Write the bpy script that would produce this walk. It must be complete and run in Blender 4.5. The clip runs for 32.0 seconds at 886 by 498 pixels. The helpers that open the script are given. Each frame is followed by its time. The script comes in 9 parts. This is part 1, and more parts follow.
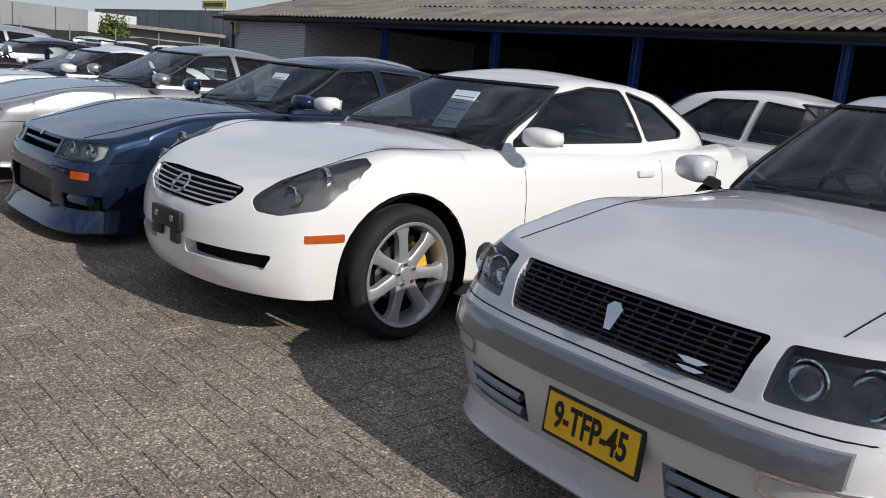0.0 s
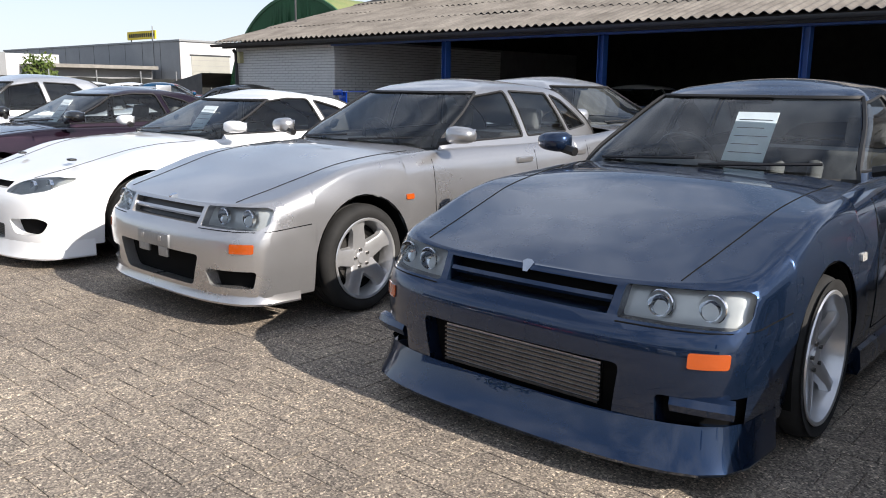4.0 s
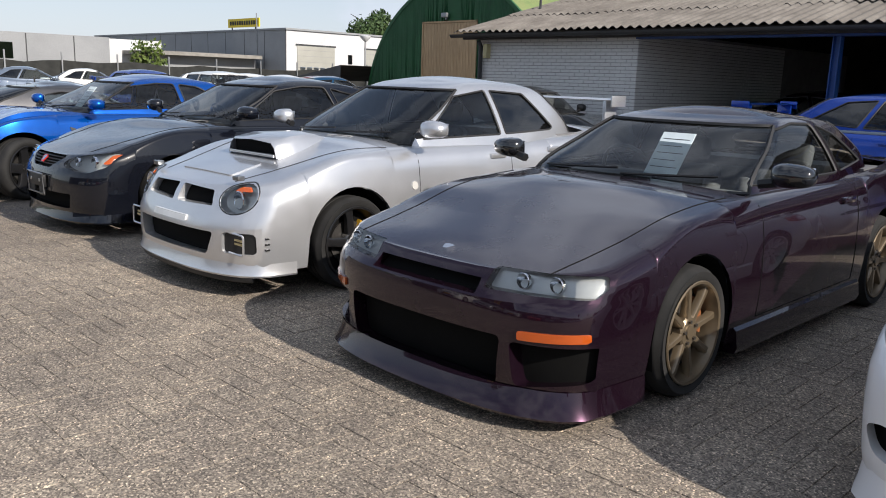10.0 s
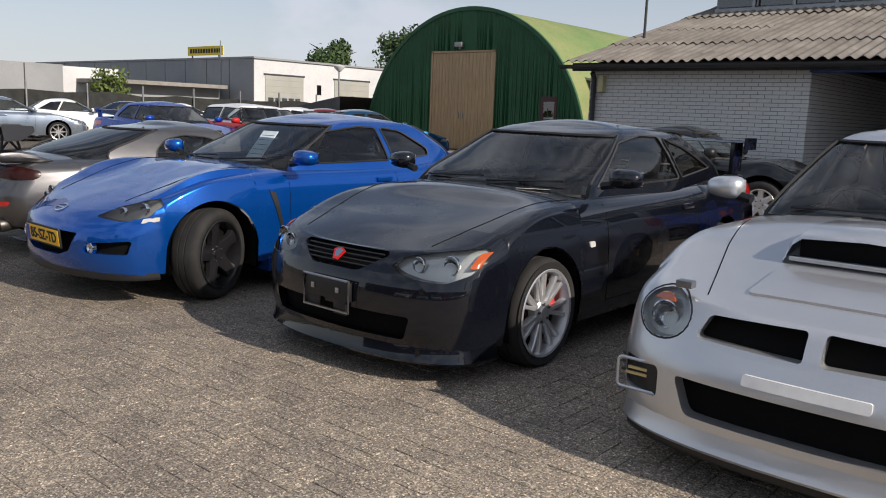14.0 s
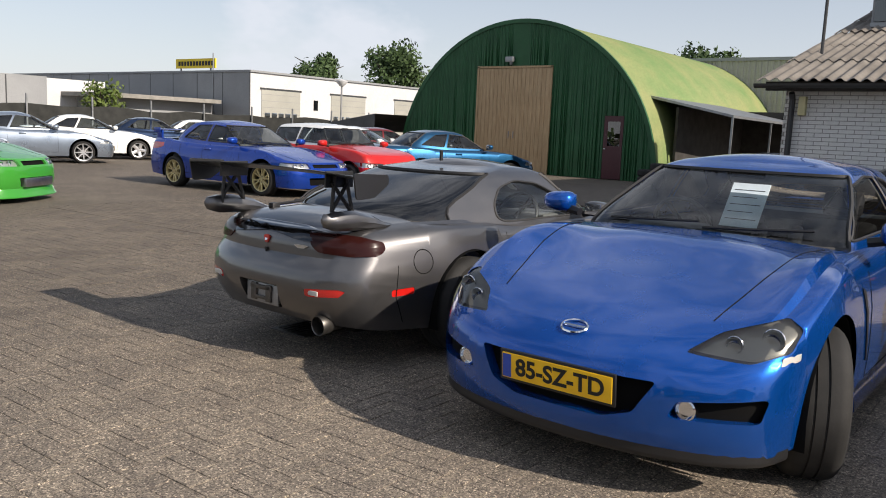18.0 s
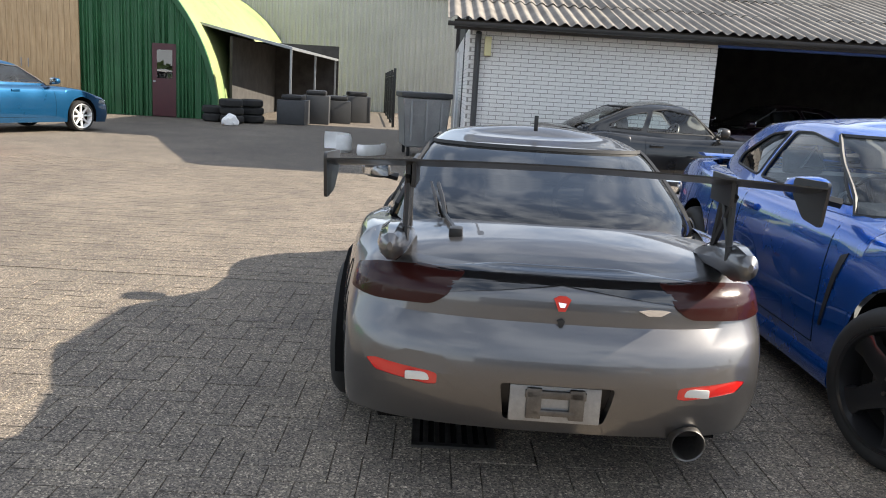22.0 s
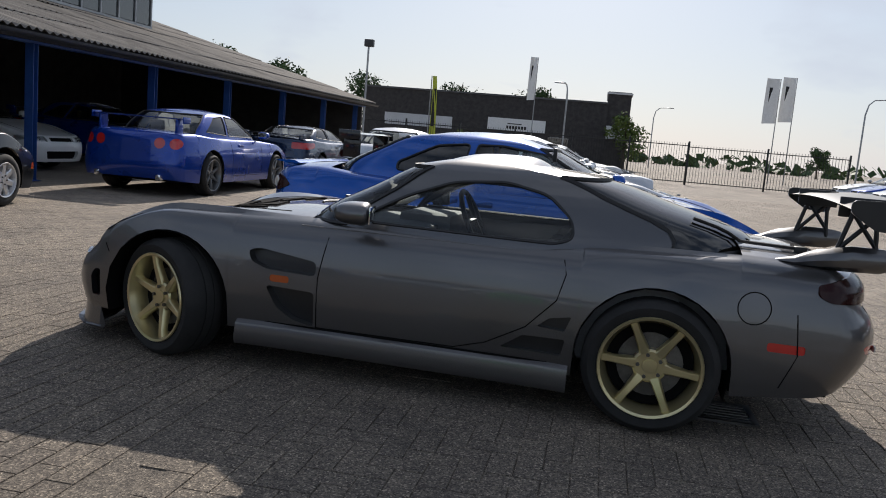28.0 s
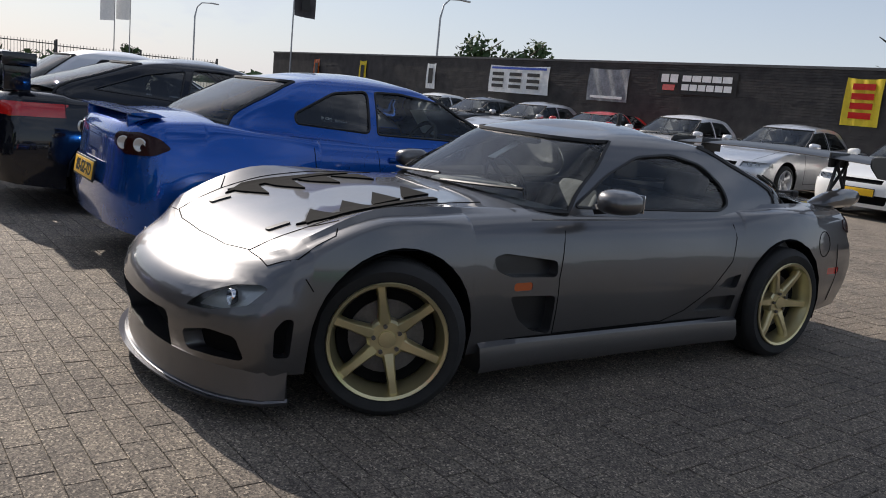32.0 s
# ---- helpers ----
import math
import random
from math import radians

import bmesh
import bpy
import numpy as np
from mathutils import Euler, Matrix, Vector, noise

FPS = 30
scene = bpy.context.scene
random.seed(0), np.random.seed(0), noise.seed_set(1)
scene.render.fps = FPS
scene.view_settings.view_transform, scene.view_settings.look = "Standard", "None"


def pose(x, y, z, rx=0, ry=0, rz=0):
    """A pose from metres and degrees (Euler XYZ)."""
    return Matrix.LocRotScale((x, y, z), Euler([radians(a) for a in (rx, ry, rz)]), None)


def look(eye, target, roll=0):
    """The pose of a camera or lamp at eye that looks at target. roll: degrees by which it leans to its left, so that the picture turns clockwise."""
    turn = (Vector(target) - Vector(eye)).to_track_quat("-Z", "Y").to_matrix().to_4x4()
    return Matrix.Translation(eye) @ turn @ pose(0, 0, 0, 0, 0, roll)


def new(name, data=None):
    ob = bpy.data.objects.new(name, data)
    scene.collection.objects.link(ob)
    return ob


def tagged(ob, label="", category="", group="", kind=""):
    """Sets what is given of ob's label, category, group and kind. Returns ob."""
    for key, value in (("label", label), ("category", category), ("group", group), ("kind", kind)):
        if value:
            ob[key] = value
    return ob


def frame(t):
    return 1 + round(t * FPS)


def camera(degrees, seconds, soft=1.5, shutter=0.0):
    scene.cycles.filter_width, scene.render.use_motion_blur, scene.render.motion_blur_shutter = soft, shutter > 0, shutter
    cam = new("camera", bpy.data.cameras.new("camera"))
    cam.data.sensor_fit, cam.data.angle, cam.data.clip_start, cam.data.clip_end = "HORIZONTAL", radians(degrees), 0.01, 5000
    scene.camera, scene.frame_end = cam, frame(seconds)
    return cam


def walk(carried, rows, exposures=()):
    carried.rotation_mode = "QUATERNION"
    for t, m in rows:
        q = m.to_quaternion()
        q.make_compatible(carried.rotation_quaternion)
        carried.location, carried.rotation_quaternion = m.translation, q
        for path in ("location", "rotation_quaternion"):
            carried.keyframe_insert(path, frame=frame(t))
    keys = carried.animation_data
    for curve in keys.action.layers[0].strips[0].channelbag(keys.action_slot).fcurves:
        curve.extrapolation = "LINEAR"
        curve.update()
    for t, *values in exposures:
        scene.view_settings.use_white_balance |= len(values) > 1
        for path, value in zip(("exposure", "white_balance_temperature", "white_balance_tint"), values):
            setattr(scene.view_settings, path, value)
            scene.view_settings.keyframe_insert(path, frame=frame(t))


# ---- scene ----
from mathutils.bvhtree import BVHTree

cam = camera(57.4, 32.0, soft=1.0)
PATH = [
    (0, (0.52, 0.726, 1.242), (1.855, 2.154, 0.823), 5.5),
    (0.5, (0.411, 1.221, 1.268), (1.763, 2.64, 0.869), 4.6),
    (1, (0.416, 1.798, 1.283), (1.776, 3.213, 0.898), 3.9),
    (1.5, (0.413, 2.341, 1.268), (1.784, 3.747, 0.892), 3.8),
    (2, (0.411, 2.852, 1.198), (1.793, 4.24, 0.791), 4.1),
    (2.5, (0.303, 3.353, 1.222), (1.683, 4.762, 0.89), 2.7),
    (3, (0.194, 3.837, 1.232), (1.606, 5.206, 0.87), 1.1),
    (3.5, (0.072, 4.361, 1.238), (1.505, 5.702, 0.853), 0.4),
    (4, (-0.06, 4.861, 1.229), (1.405, 6.167, 0.842), 0.6),
    (4.5, (-0.152, 5.385, 1.279), (1.257, 6.749, 0.886), -0.0),
    (6.5, (-0.243, 7.402, 1.257), (1.246, 8.693, 0.915), 1.4),
    (7, (-0.235, 7.971, 1.272), (1.173, 9.341, 0.898), 1.0),
    (7.5, (-0.278, 8.49, 1.292), (1.116, 9.867, 0.889), 1.3),
    (8, (-0.27, 9.046, 1.297), (1.106, 10.437, 0.884), 2.0),
    (8.5, (-0.315, 9.567, 1.302), (1.06, 10.963, 0.9), 2.1),
    (9, (-0.324, 10.139, 1.305), (1.009, 11.58, 0.927), 1.5),
    (9.5, (-0.375, 10.654, 1.3), (0.958, 12.096, 0.917), 1.2),
    (10, (-0.45, 11.065, 1.322), (0.935, 12.451, 0.917), 1.9),
    (10.5, (-0.485, 11.585, 1.323), (0.907, 12.956, 0.896), 1.7),
    (11, (-0.563, 12.077, 1.347), (0.867, 13.421, 0.964), 1.0),
    (11.5, (-0.581, 12.607, 1.351), (0.798, 14.013, 1.004), -0.0),
    (12, (-0.655, 13.128, 1.352), (0.734, 14.526, 1.012), 0.1),
    (12.5, (-0.695, 13.665, 1.36), (0.682, 15.076, 1.023), -0.2),
    (13, (-0.766, 14.145, 1.37), (0.628, 15.545, 1.062), 0.1),
    (13.5, (-0.804, 14.617, 1.348), (0.66, 15.937, 1.011), 1.1),
    (15.5, (-1.075, 16.668, 1.307), (0.478, 17.893, 1.014), 3.1),
    (16, (-1.103, 17.202, 1.323), (0.391, 18.511, 1.086), 2.3),
    (16.5, (-1.164, 17.716, 1.342), (0.304, 19.061, 1.149), 2.3),
    (17, (-1.208, 18.203, 1.328), (0.312, 19.486, 1.117), 2.3),
    (17.5, (-1.192, 18.726, 1.334), (0.331, 20.0, 1.088), 2.4),
    (18, (-1.19, 19.201, 1.347), (0.388, 20.396, 1.059), 2.5),
    (18.5, (-1.115, 19.703, 1.33), (0.58, 20.711, 0.995), 3.6),
    (19, (-1.111, 20.221, 1.299), (0.665, 21.068, 0.94), 4.6),
    (19.5, (-1.031, 20.771, 1.312), (0.789, 21.518, 0.952), 4.3),
    (20, (-0.986, 21.323, 1.306), (0.873, 21.964, 0.938), 4.2),
    (20.5, (-0.887, 21.833, 1.288), (1.015, 22.325, 0.912), 3.9),
    (21, (-0.769, 22.34, 1.307), (1.172, 22.717, 1.01), 3.1),
    (21.5, (-0.662, 22.799, 1.311), (1.302, 23.004, 0.996), 2.5),
    (22, (-0.508, 23.227, 1.321), (1.453, 23.187, 0.929), 3.4),
    (22.5, (-0.426, 23.604, 1.316), (1.447, 23.015, 0.936), 5.8),
    (23, (-0.164, 23.933, 1.208), (1.574, 23.031, 0.8), 5.7),
    (23.5, (0.107, 24.32, 1.16), (1.805, 23.362, 0.716), 5.5),
    (24, (0.421, 24.664, 1.178), (2.083, 23.634, 0.758), 5.5),
    (24.5, (0.712, 25.037, 1.177), (2.267, 23.84, 0.791), 5.9),
    (25, (0.949, 25.436, 1.152), (2.342, 24.062, 0.738), 6.4),
    (25.5, (1.253, 25.802, 1.173), (2.589, 24.331, 0.946), 5.2),
    (27.5, (2.627, 26.984, 1.203), (3.366, 25.144, 0.938), 4.2),
    (28, (3.158, 27.123, 1.207), (3.521, 25.174, 0.94), 4.9),
    (28.5, (3.712, 27.191, 1.2), (3.856, 25.22, 0.89), 4.2),
    (29, (4.283, 27.114, 1.205), (4.138, 25.145, 0.888), 4.5),
    (29.5, (4.853, 27.035, 1.227), (4.487, 25.093, 0.918), 4.7),
    (30, (5.376, 26.866, 1.198), (4.89, 24.952, 0.88), 3.6),
    (30.5, (5.874, 26.688, 1.189), (5.27, 24.811, 0.856), 3.4),
    (31, (6.282, 26.477, 1.17), (5.421, 24.705, 0.825), 4.6),
    (31.5, (6.617, 26.176, 1.176), (5.513, 24.544, 0.827), 5.4),
    (32, (6.882, 25.836, 1.19), (5.697, 24.266, 0.829), 5.7),
]
walk(cam, [(t, look(eye, target, roll)) for t, eye, target, roll in PATH],
     exposures=((0, -0.36, 6300, 11), (1.5, -0.33, 6300, 11), (2.5, -0.08, 6350, 11), (4, 0.52, 6500, 12), (6.5, -0.1, 6500, 12), (7, -0.28, 6500, 12), (8, -0.25, 6550, 13), (9, -0.2, 6550, 14), (10, 0.2, 6480, 12), (11, 0.34, 6520, 12), (13, 0.02, 6600, 13), (14, 0, 6750, 13), (16, 0.22, 6800, 13), (18, 0.25, 6900, 13), (19, 0.6, 6800, 12), (20, 0.6, 6800, 11), (21, 0.8, 6750, 10), (22, 1.45, 6900, 10), (22.5, 1.68, 7000, 10), (23, 1.2, 6900, 10), (24, 1.4, 6850, 10), (25, 0.6, 6700, 10), (25.5, 0.5, 6700, 10), (27.5, -0.05, 6450, 12), (29, -0.12, 6450, 12), (30, -0.18, 6500, 13), (32, 0.02, 6500, 13)))

# ---- light ----
SUN_DIR = Vector((-0.05, 1.0, -0.62)).normalized()      # the way the sunlight travels
world = bpy.data.worlds.new("sky")
scene.world = world
world.use_nodes = True
wn, wl = world.node_tree.nodes, world.node_tree.links
sky = wn.new("ShaderNodeTexSky")
sky.sky_type, sky.sun_disc = "NISHITA", False
sky.sun_elevation = math.asin(-SUN_DIR.z)
sky.sun_rotation = math.atan2(-SUN_DIR.x, -SUN_DIR.y)
sky.air_density, sky.dust_density, sky.ozone_density = 1.0, 0.7, 2.0
wn["Background"].inputs["Strength"].default_value = 0.09
haze = wn.new("ShaderNodeMix")
haze.data_type = "RGBA"
cloud = wn.new("ShaderNodeTexNoise")
cloud.inputs["Scale"].default_value, cloud.inputs["Detail"].default_value, cloud.inputs["Roughness"].default_value = 2.6, 5.0, 0.58
spread = wn.new("ShaderNodeMapping")
spread.inputs["Scale"].default_value = (0.8, 1.7, 2.2)
where = wn.new("ShaderNodeTexCoord")
wl.new(where.outputs["Generated"], spread.inputs["Vector"])
wl.new(spread.outputs["Vector"], cloud.inputs["Vector"])
veil = wn.new("ShaderNodeMapRange")
for key, value in (("From Min", 0.42), ("From Max", 0.64), ("To Min", 0.10), ("To Max", 0.86)):
    veil.inputs[key].default_value = value
wl.new(cloud.outputs["Fac"], veil.inputs["Value"])
split = wn.new("ShaderNodeSeparateXYZ")
wl.new(where.outputs["Generated"], split.inputs["Vector"])
low = wn.new("ShaderNodeMapRange")
for key, value in (("From Min", 0.0), ("From Max", 0.42), ("To Min", 0.75), ("To Max", 0.0)):
    low.inputs[key].default_value = value
wl.new(split.outputs["Z"], low.inputs["Value"])
most = wn.new("ShaderNodeMath")
most.operation = "MAXIMUM"
wl.new(veil.outputs["Result"], most.inputs[0])
wl.new(low.outputs["Result"], most.inputs[1])
wl.new(most.outputs["Value"], haze.inputs["Factor"])
haze.inputs["B"].default_value = (7.2, 7.9, 9.0, 1)
wl.new(sky.outputs["Color"], haze.inputs["A"])
wl.new(haze.outputs["Result"], wn["Background"].inputs["Color"])
sun = new("sun", bpy.data.lights.new("sun", "SUN"))
sun.data.energy, sun.data.angle, sun.data.color = 4.9, radians(0.6), (1.0, 0.93, 0.83)
sun.matrix_world = look((0, 0, 30), Vector((0, 0, 30)) + SUN_DIR)
# ---- materials ----


def mat_base(name):
    m = bpy.data.materials.new(name)
    m.use_nodes = True
    n, l = m.node_tree.nodes, m.node_tree.links
    return m, n, l, n["Principled BSDF"]


def tex(n, l, scale, detail=4.0, kind="noise", coords="Object", stretch=None, rough=0.6):
    tc = n.new("ShaderNodeTexCoord")
    src = n.new("ShaderNodeNewGeometry").outputs["Position"] if coords == "Position" else tc.outputs[coords]
    if stretch:
        mp = n.new("ShaderNodeMapping")
        mp.inputs["Scale"].default_value = stretch
        l.new(src, mp.inputs["Vector"])
        src = mp.outputs["Vector"]
    if kind == "noise":
        t = n.new("ShaderNodeTexNoise")
        t.inputs["Detail"].default_value = detail
        t.inputs["Roughness"].default_value = rough
    else:
        t = n.new("ShaderNodeTexVoronoi")
    t.inputs["Scale"].default_value = scale
    l.new(src, t.inputs["Vector"])
    return t


def ramp(n, l, src, stops):
    r = n.new("ShaderNodeValToRGB")
    e = r.color_ramp.elements
    while len(e) < len(stops):
        e.new(0.5)
    for el, (p, c) in zip(e, stops):
        el.position = p
        el.color = (*c, 1) if len(c) == 3 else c
    l.new(src, r.inputs["Fac"])
    return r.outputs["Color"]


def mix(n, l, fac, a, b, mode="MIX"):
    m = n.new("ShaderNodeMix")
    m.data_type, m.blend_type = "RGBA", mode
    for sock, v in ((m.inputs["Factor"], fac), (m.inputs["A"], a), (m.inputs["B"], b)):
        if hasattr(v, "is_linked"):
            l.new(v, sock)
        elif isinstance(v, (tuple, list)):
            sock.default_value = (*v, 1)
        else:
            sock.default_value = v
    return m.outputs["Result"]


def bump(n, l, src, p, strength=0.3, dist=0.01):
    b = n.new("ShaderNodeBump")
    b.inputs["Strength"].default_value, b.inputs["Distance"].default_value = strength, dist
    l.new(src, b.inputs["Height"])
    l.new(b.outputs["Normal"], p.inputs["Normal"])


def worn(name, lo, hi, rough=0.7, scale=3.0, fine=60.0, metal=0.0, bumps=0.15, dist=0.004, stretch=None, spread=(0.3, 0.7)):
    """A surface with two scales of variation between two colours."""
    m, n, l, p = mat_base(name)
    a = tex(n, l, scale, 6, stretch=stretch)
    b = tex(n, l, fine, 3, stretch=stretch)
    c = ramp(n, l, a.outputs["Fac"], ((spread[0], lo), (spread[1], hi)))
    g = ramp(n, l, b.outputs["Fac"], ((0.25, (0.72, 0.72, 0.72)), (0.75, (1.0, 1.0, 1.0))))
    l.new(mix(n, l, 0.8, c, g, "MULTIPLY"), p.inputs["Base Color"])
    p.inputs["Roughness"].default_value, p.inputs["Metallic"].default_value = rough, metal
    if bumps:
        bump(n, l, b.outputs["Fac"], p, bumps, dist)
    return m


def plain(name, color, rough=0.5, metal=0.0, coat=0.0, spec=0.5):
    m, n, l, p = mat_base(name)
    a = tex(n, l, 9.0, 4)
    c = ramp(n, l, a.outputs["Fac"], ((0.3, tuple(v * 0.9 for v in color)), (0.7, tuple(min(1, v * 1.06) for v in color))))
    l.new(c, p.inputs["Base Color"])
    p.inputs["Roughness"].default_value, p.inputs["Metallic"].default_value = rough, metal
    p.inputs["Coat Weight"].default_value = coat
    p.inputs["Specular IOR Level"].default_value = spec
    return m


def paint(name, color, metal=0.0, rough=0.35, dust=0.006, coat=1.0):
    """Car paint: a base with fine flakes, a thin film of dust and a clear coat."""
    m, n, l, p = mat_base(name)
    fl = tex(n, l, 900.0, 1)
    du = tex(n, l, 2.2, 7)
    c = ramp(n, l, fl.outputs["Fac"], ((0.35, tuple(v * (0.86 if metal else 0.98) for v in color)), (0.65, tuple(min(1, v * (1.16 if metal else 1.0)) for v in color))))
    d = ramp(n, l, du.outputs["Fac"], ((0.4, (0, 0, 0)), (0.85, (dust, dust, dust))))
    l.new(mix(n, l, d, c, (0.42, 0.39, 0.34)), p.inputs["Base Color"])
    r = ramp(n, l, du.outputs["Fac"], ((0.35, (rough, rough, rough)), (0.8, (rough + 0.15,) * 3)))
    l.new(r, p.inputs["Roughness"])
    p.inputs["Metallic"].default_value = metal
    p.inputs["Coat Weight"].default_value = coat
    p.inputs["Specular IOR Level"].default_value = 0.12
    cr = ramp(n, l, du.outputs["Fac"], ((0.4, (0.012,) * 3), (0.85, (0.05,) * 3)))
    l.new(cr, p.inputs["Coat Roughness"])
    return m


def glass(name, tint, ior=1.5, rough=0.0, dust=0.0):
    """A thin pane: clear or tinted straight through, with gloss by the angle."""
    m = bpy.data.materials.new(name)
    m.use_nodes = True
    n, l = m.node_tree.nodes, m.node_tree.links
    n.remove(n["Principled BSDF"])
    out = n["Material Output"]
    t, g, x, f = n.new("ShaderNodeBsdfTransparent"), n.new("ShaderNodeBsdfGlossy"), n.new("ShaderNodeMixShader"), n.new("ShaderNodeFresnel")
    t.inputs["Color"].default_value = (*tint, 1)
    g.inputs["Roughness"].default_value = rough
    f.inputs["IOR"].default_value = ior
    l.new(f.outputs["Fac"], x.inputs["Fac"])
    l.new(t.outputs["BSDF"], x.inputs[1])
    l.new(g.outputs["BSDF"], x.inputs[2])
    last = x.outputs["Shader"]
    if dust:
        du = tex(n, l, 3.0, 6)
        df, x2 = n.new("ShaderNodeBsdfDiffuse"), n.new("ShaderNodeMixShader")
        df.inputs["Color"].default_value = (0.5, 0.48, 0.44, 1)
        l.new(ramp(n, l, du.outputs["Fac"], ((0.3, (dust * 0.5,) * 3), (0.75, (dust * 1.5,) * 3))), x2.inputs["Fac"])
        l.new(last, x2.inputs[1])
        l.new(df.outputs["BSDF"], x2.inputs[2])
        last = x2.outputs["Shader"]
    l.new(last, out.inputs["Surface"])
    return m


M = {}
M["glass"] = glass("car_glass", (0.92, 0.97, 0.955), 1.65, dust=0.006)
M["glass_dark"] = glass("tinted_glass", (0.12, 0.125, 0.13), 1.9, dust=0.006)
M["lens"] = glass("clear_lens", (0.88, 0.9, 0.9), 1.45, 0.02, dust=0.012)
M["lens_smoke"] = glass("smoked_lens", (0.58, 0.58, 0.56), 1.45, 0.02, dust=0.03)
M["tyre"] = worn("tyre_rubber", (0.009, 0.009, 0.009), (0.026, 0.025, 0.024), 0.8, 6, 90)
M["black"] = plain("black_plastic", (0.012, 0.012, 0.013), 0.45)
M["blackgloss"] = plain("gloss_black", (0.008, 0.008, 0.009), 0.12, coat=1.0)
# near-black for panel gaps, and for shade painted into openings and wheel arches
M["dark"] = plain("gap_shade_black", (0.006, 0.006, 0.006), 0.9, spec=0.1)
M["trim"] = plain("black_rubber", (0.02, 0.02, 0.021), 0.6)
M["chrome"] = plain("chrome", (0.75, 0.76, 0.78), 0.08, 1.0)
M["alu"] = worn("aluminium", (0.42, 0.42, 0.43), (0.58, 0.58, 0.6), 0.35, 8, 120, 1.0, 0.05)
M["steel"] = worn("brake_steel", (0.10, 0.095, 0.09), (0.2, 0.19, 0.18), 0.45, 9, 80, 0.9)
M["silverwheel"] = plain("silver_wheel", (0.68, 0.68, 0.69), 0.3, 0.7, 0.6)
M["whitewheel"] = plain("white_wheel", (0.78, 0.78, 0.77), 0.3, 0.0, 0.6)
M["goldwheel"] = plain("gold_wheel", (0.60, 0.52, 0.29), 0.3, 0.8, 0.5)
M["bronzewheel"] = plain("bronze_wheel", (0.22, 0.17, 0.11), 0.35, 0.6, 0.4)
M["blackwheel"] = plain("black_wheel", (0.012, 0.012, 0.013), 0.3, 0.0, 0.6)
M["gunwheel"] = plain("gunmetal_wheel", (0.20, 0.21, 0.22), 0.3, 0.7, 0.5)
M["amber"] = plain("amber_lens", (0.46, 0.080, 0.008), 0.15, coat=1.0)
M["red"] = plain("red_lens", (0.55, 0.015, 0.012), 0.12, coat=1.0)
M["smokered"] = plain("smoked_red_lens", (0.028, 0.007, 0.006), 0.22, coat=0.2)
M["smokered"].node_tree.nodes["Principled BSDF"].inputs["Specular IOR Level"].default_value = 0.15
M["whitelens"] = plain("white_lens", (0.55, 0.54, 0.51), 0.2, coat=1.0)
M["reflector"] = plain("lamp_reflector", (0.66, 0.66, 0.64), 0.28, 0.45)
M["plate"] = plain("plate_yellow", (0.95, 0.55, 0.02), 0.35)
M["plateblue"] = plain("plate_blue", (0.03, 0.08, 0.45), 0.4)
M["ink"] = plain("black_ink", (0.01, 0.01, 0.01), 0.6)
M["paper"] = plain("price_paper", (0.74, 0.83, 0.85), 0.7)
M["paperwhite"] = plain("white_paper", (0.8, 0.8, 0.78), 0.7)
M["seat"] = worn("seat_cloth", (0.08, 0.08, 0.085), (0.17, 0.17, 0.18), 0.9, 6, 150)
M["seatgrey"] = worn("grey_seat_cloth", (0.10, 0.10, 0.11), (0.2, 0.2, 0.21), 0.9, 6, 150)
M["cabin"] = worn("cabin_plastic", (0.13, 0.13, 0.135), (0.20, 0.20, 0.205), 0.75, 6, 150)
M["caliper"] = plain("gold_caliper", (0.75, 0.42, 0.03), 0.35, coat=0.5)
M["rustcaliper"] = worn("rusty_caliper", (0.16, 0.05, 0.015), (0.34, 0.12, 0.03), 0.7, 12, 90)
M["redcaliper"] = plain("red_caliper", (0.6, 0.03, 0.02), 0.35, coat=0.5)
# carbon of the wing; also the shade painted into the sports car's side vents
M["carbon"] = plain("carbon_and_vent_shade", (0.014, 0.014, 0.015), 0.4, coat=0.15)

# ---- mesh helpers ----


def to_mesh(bm, name, smooth=True, angle=35.0):
    bmesh.ops.recalc_face_normals(bm, faces=bm.faces)
    if smooth:
        lim = radians(angle)
        for f in bm.faces:
            f.smooth = True
        for e in bm.edges:
            if len(e.link_faces) == 2 and e.calc_face_angle(0) > lim:
                e.smooth = False
    me = bpy.data.meshes.new(name)
    bm.to_mesh(me)
    bm.free()
    return me


def part(name, bm, material, parent=None, label="", smooth=True, angle=35.0):
    """Links a bmesh, or a ready mesh, as one object under a thing or a part."""
    me = bm if isinstance(bm, bpy.types.Mesh) else to_mesh(bm, name, smooth, angle)
    if material and not me.materials:
        for mm in (material if isinstance(material, (tuple, list)) else (material,)):
            me.materials.append(mm)
    ob = new(name, me)
    if parent:
        ob.parent = parent
    if label:
        tagged(ob, label)
    return ob


def thing(name, label, category, m=None, group="", kind=""):
    ob = new(name)
    tagged(ob, label, category, group, kind)
    if m is not None:
        ob.matrix_world = m
    return ob


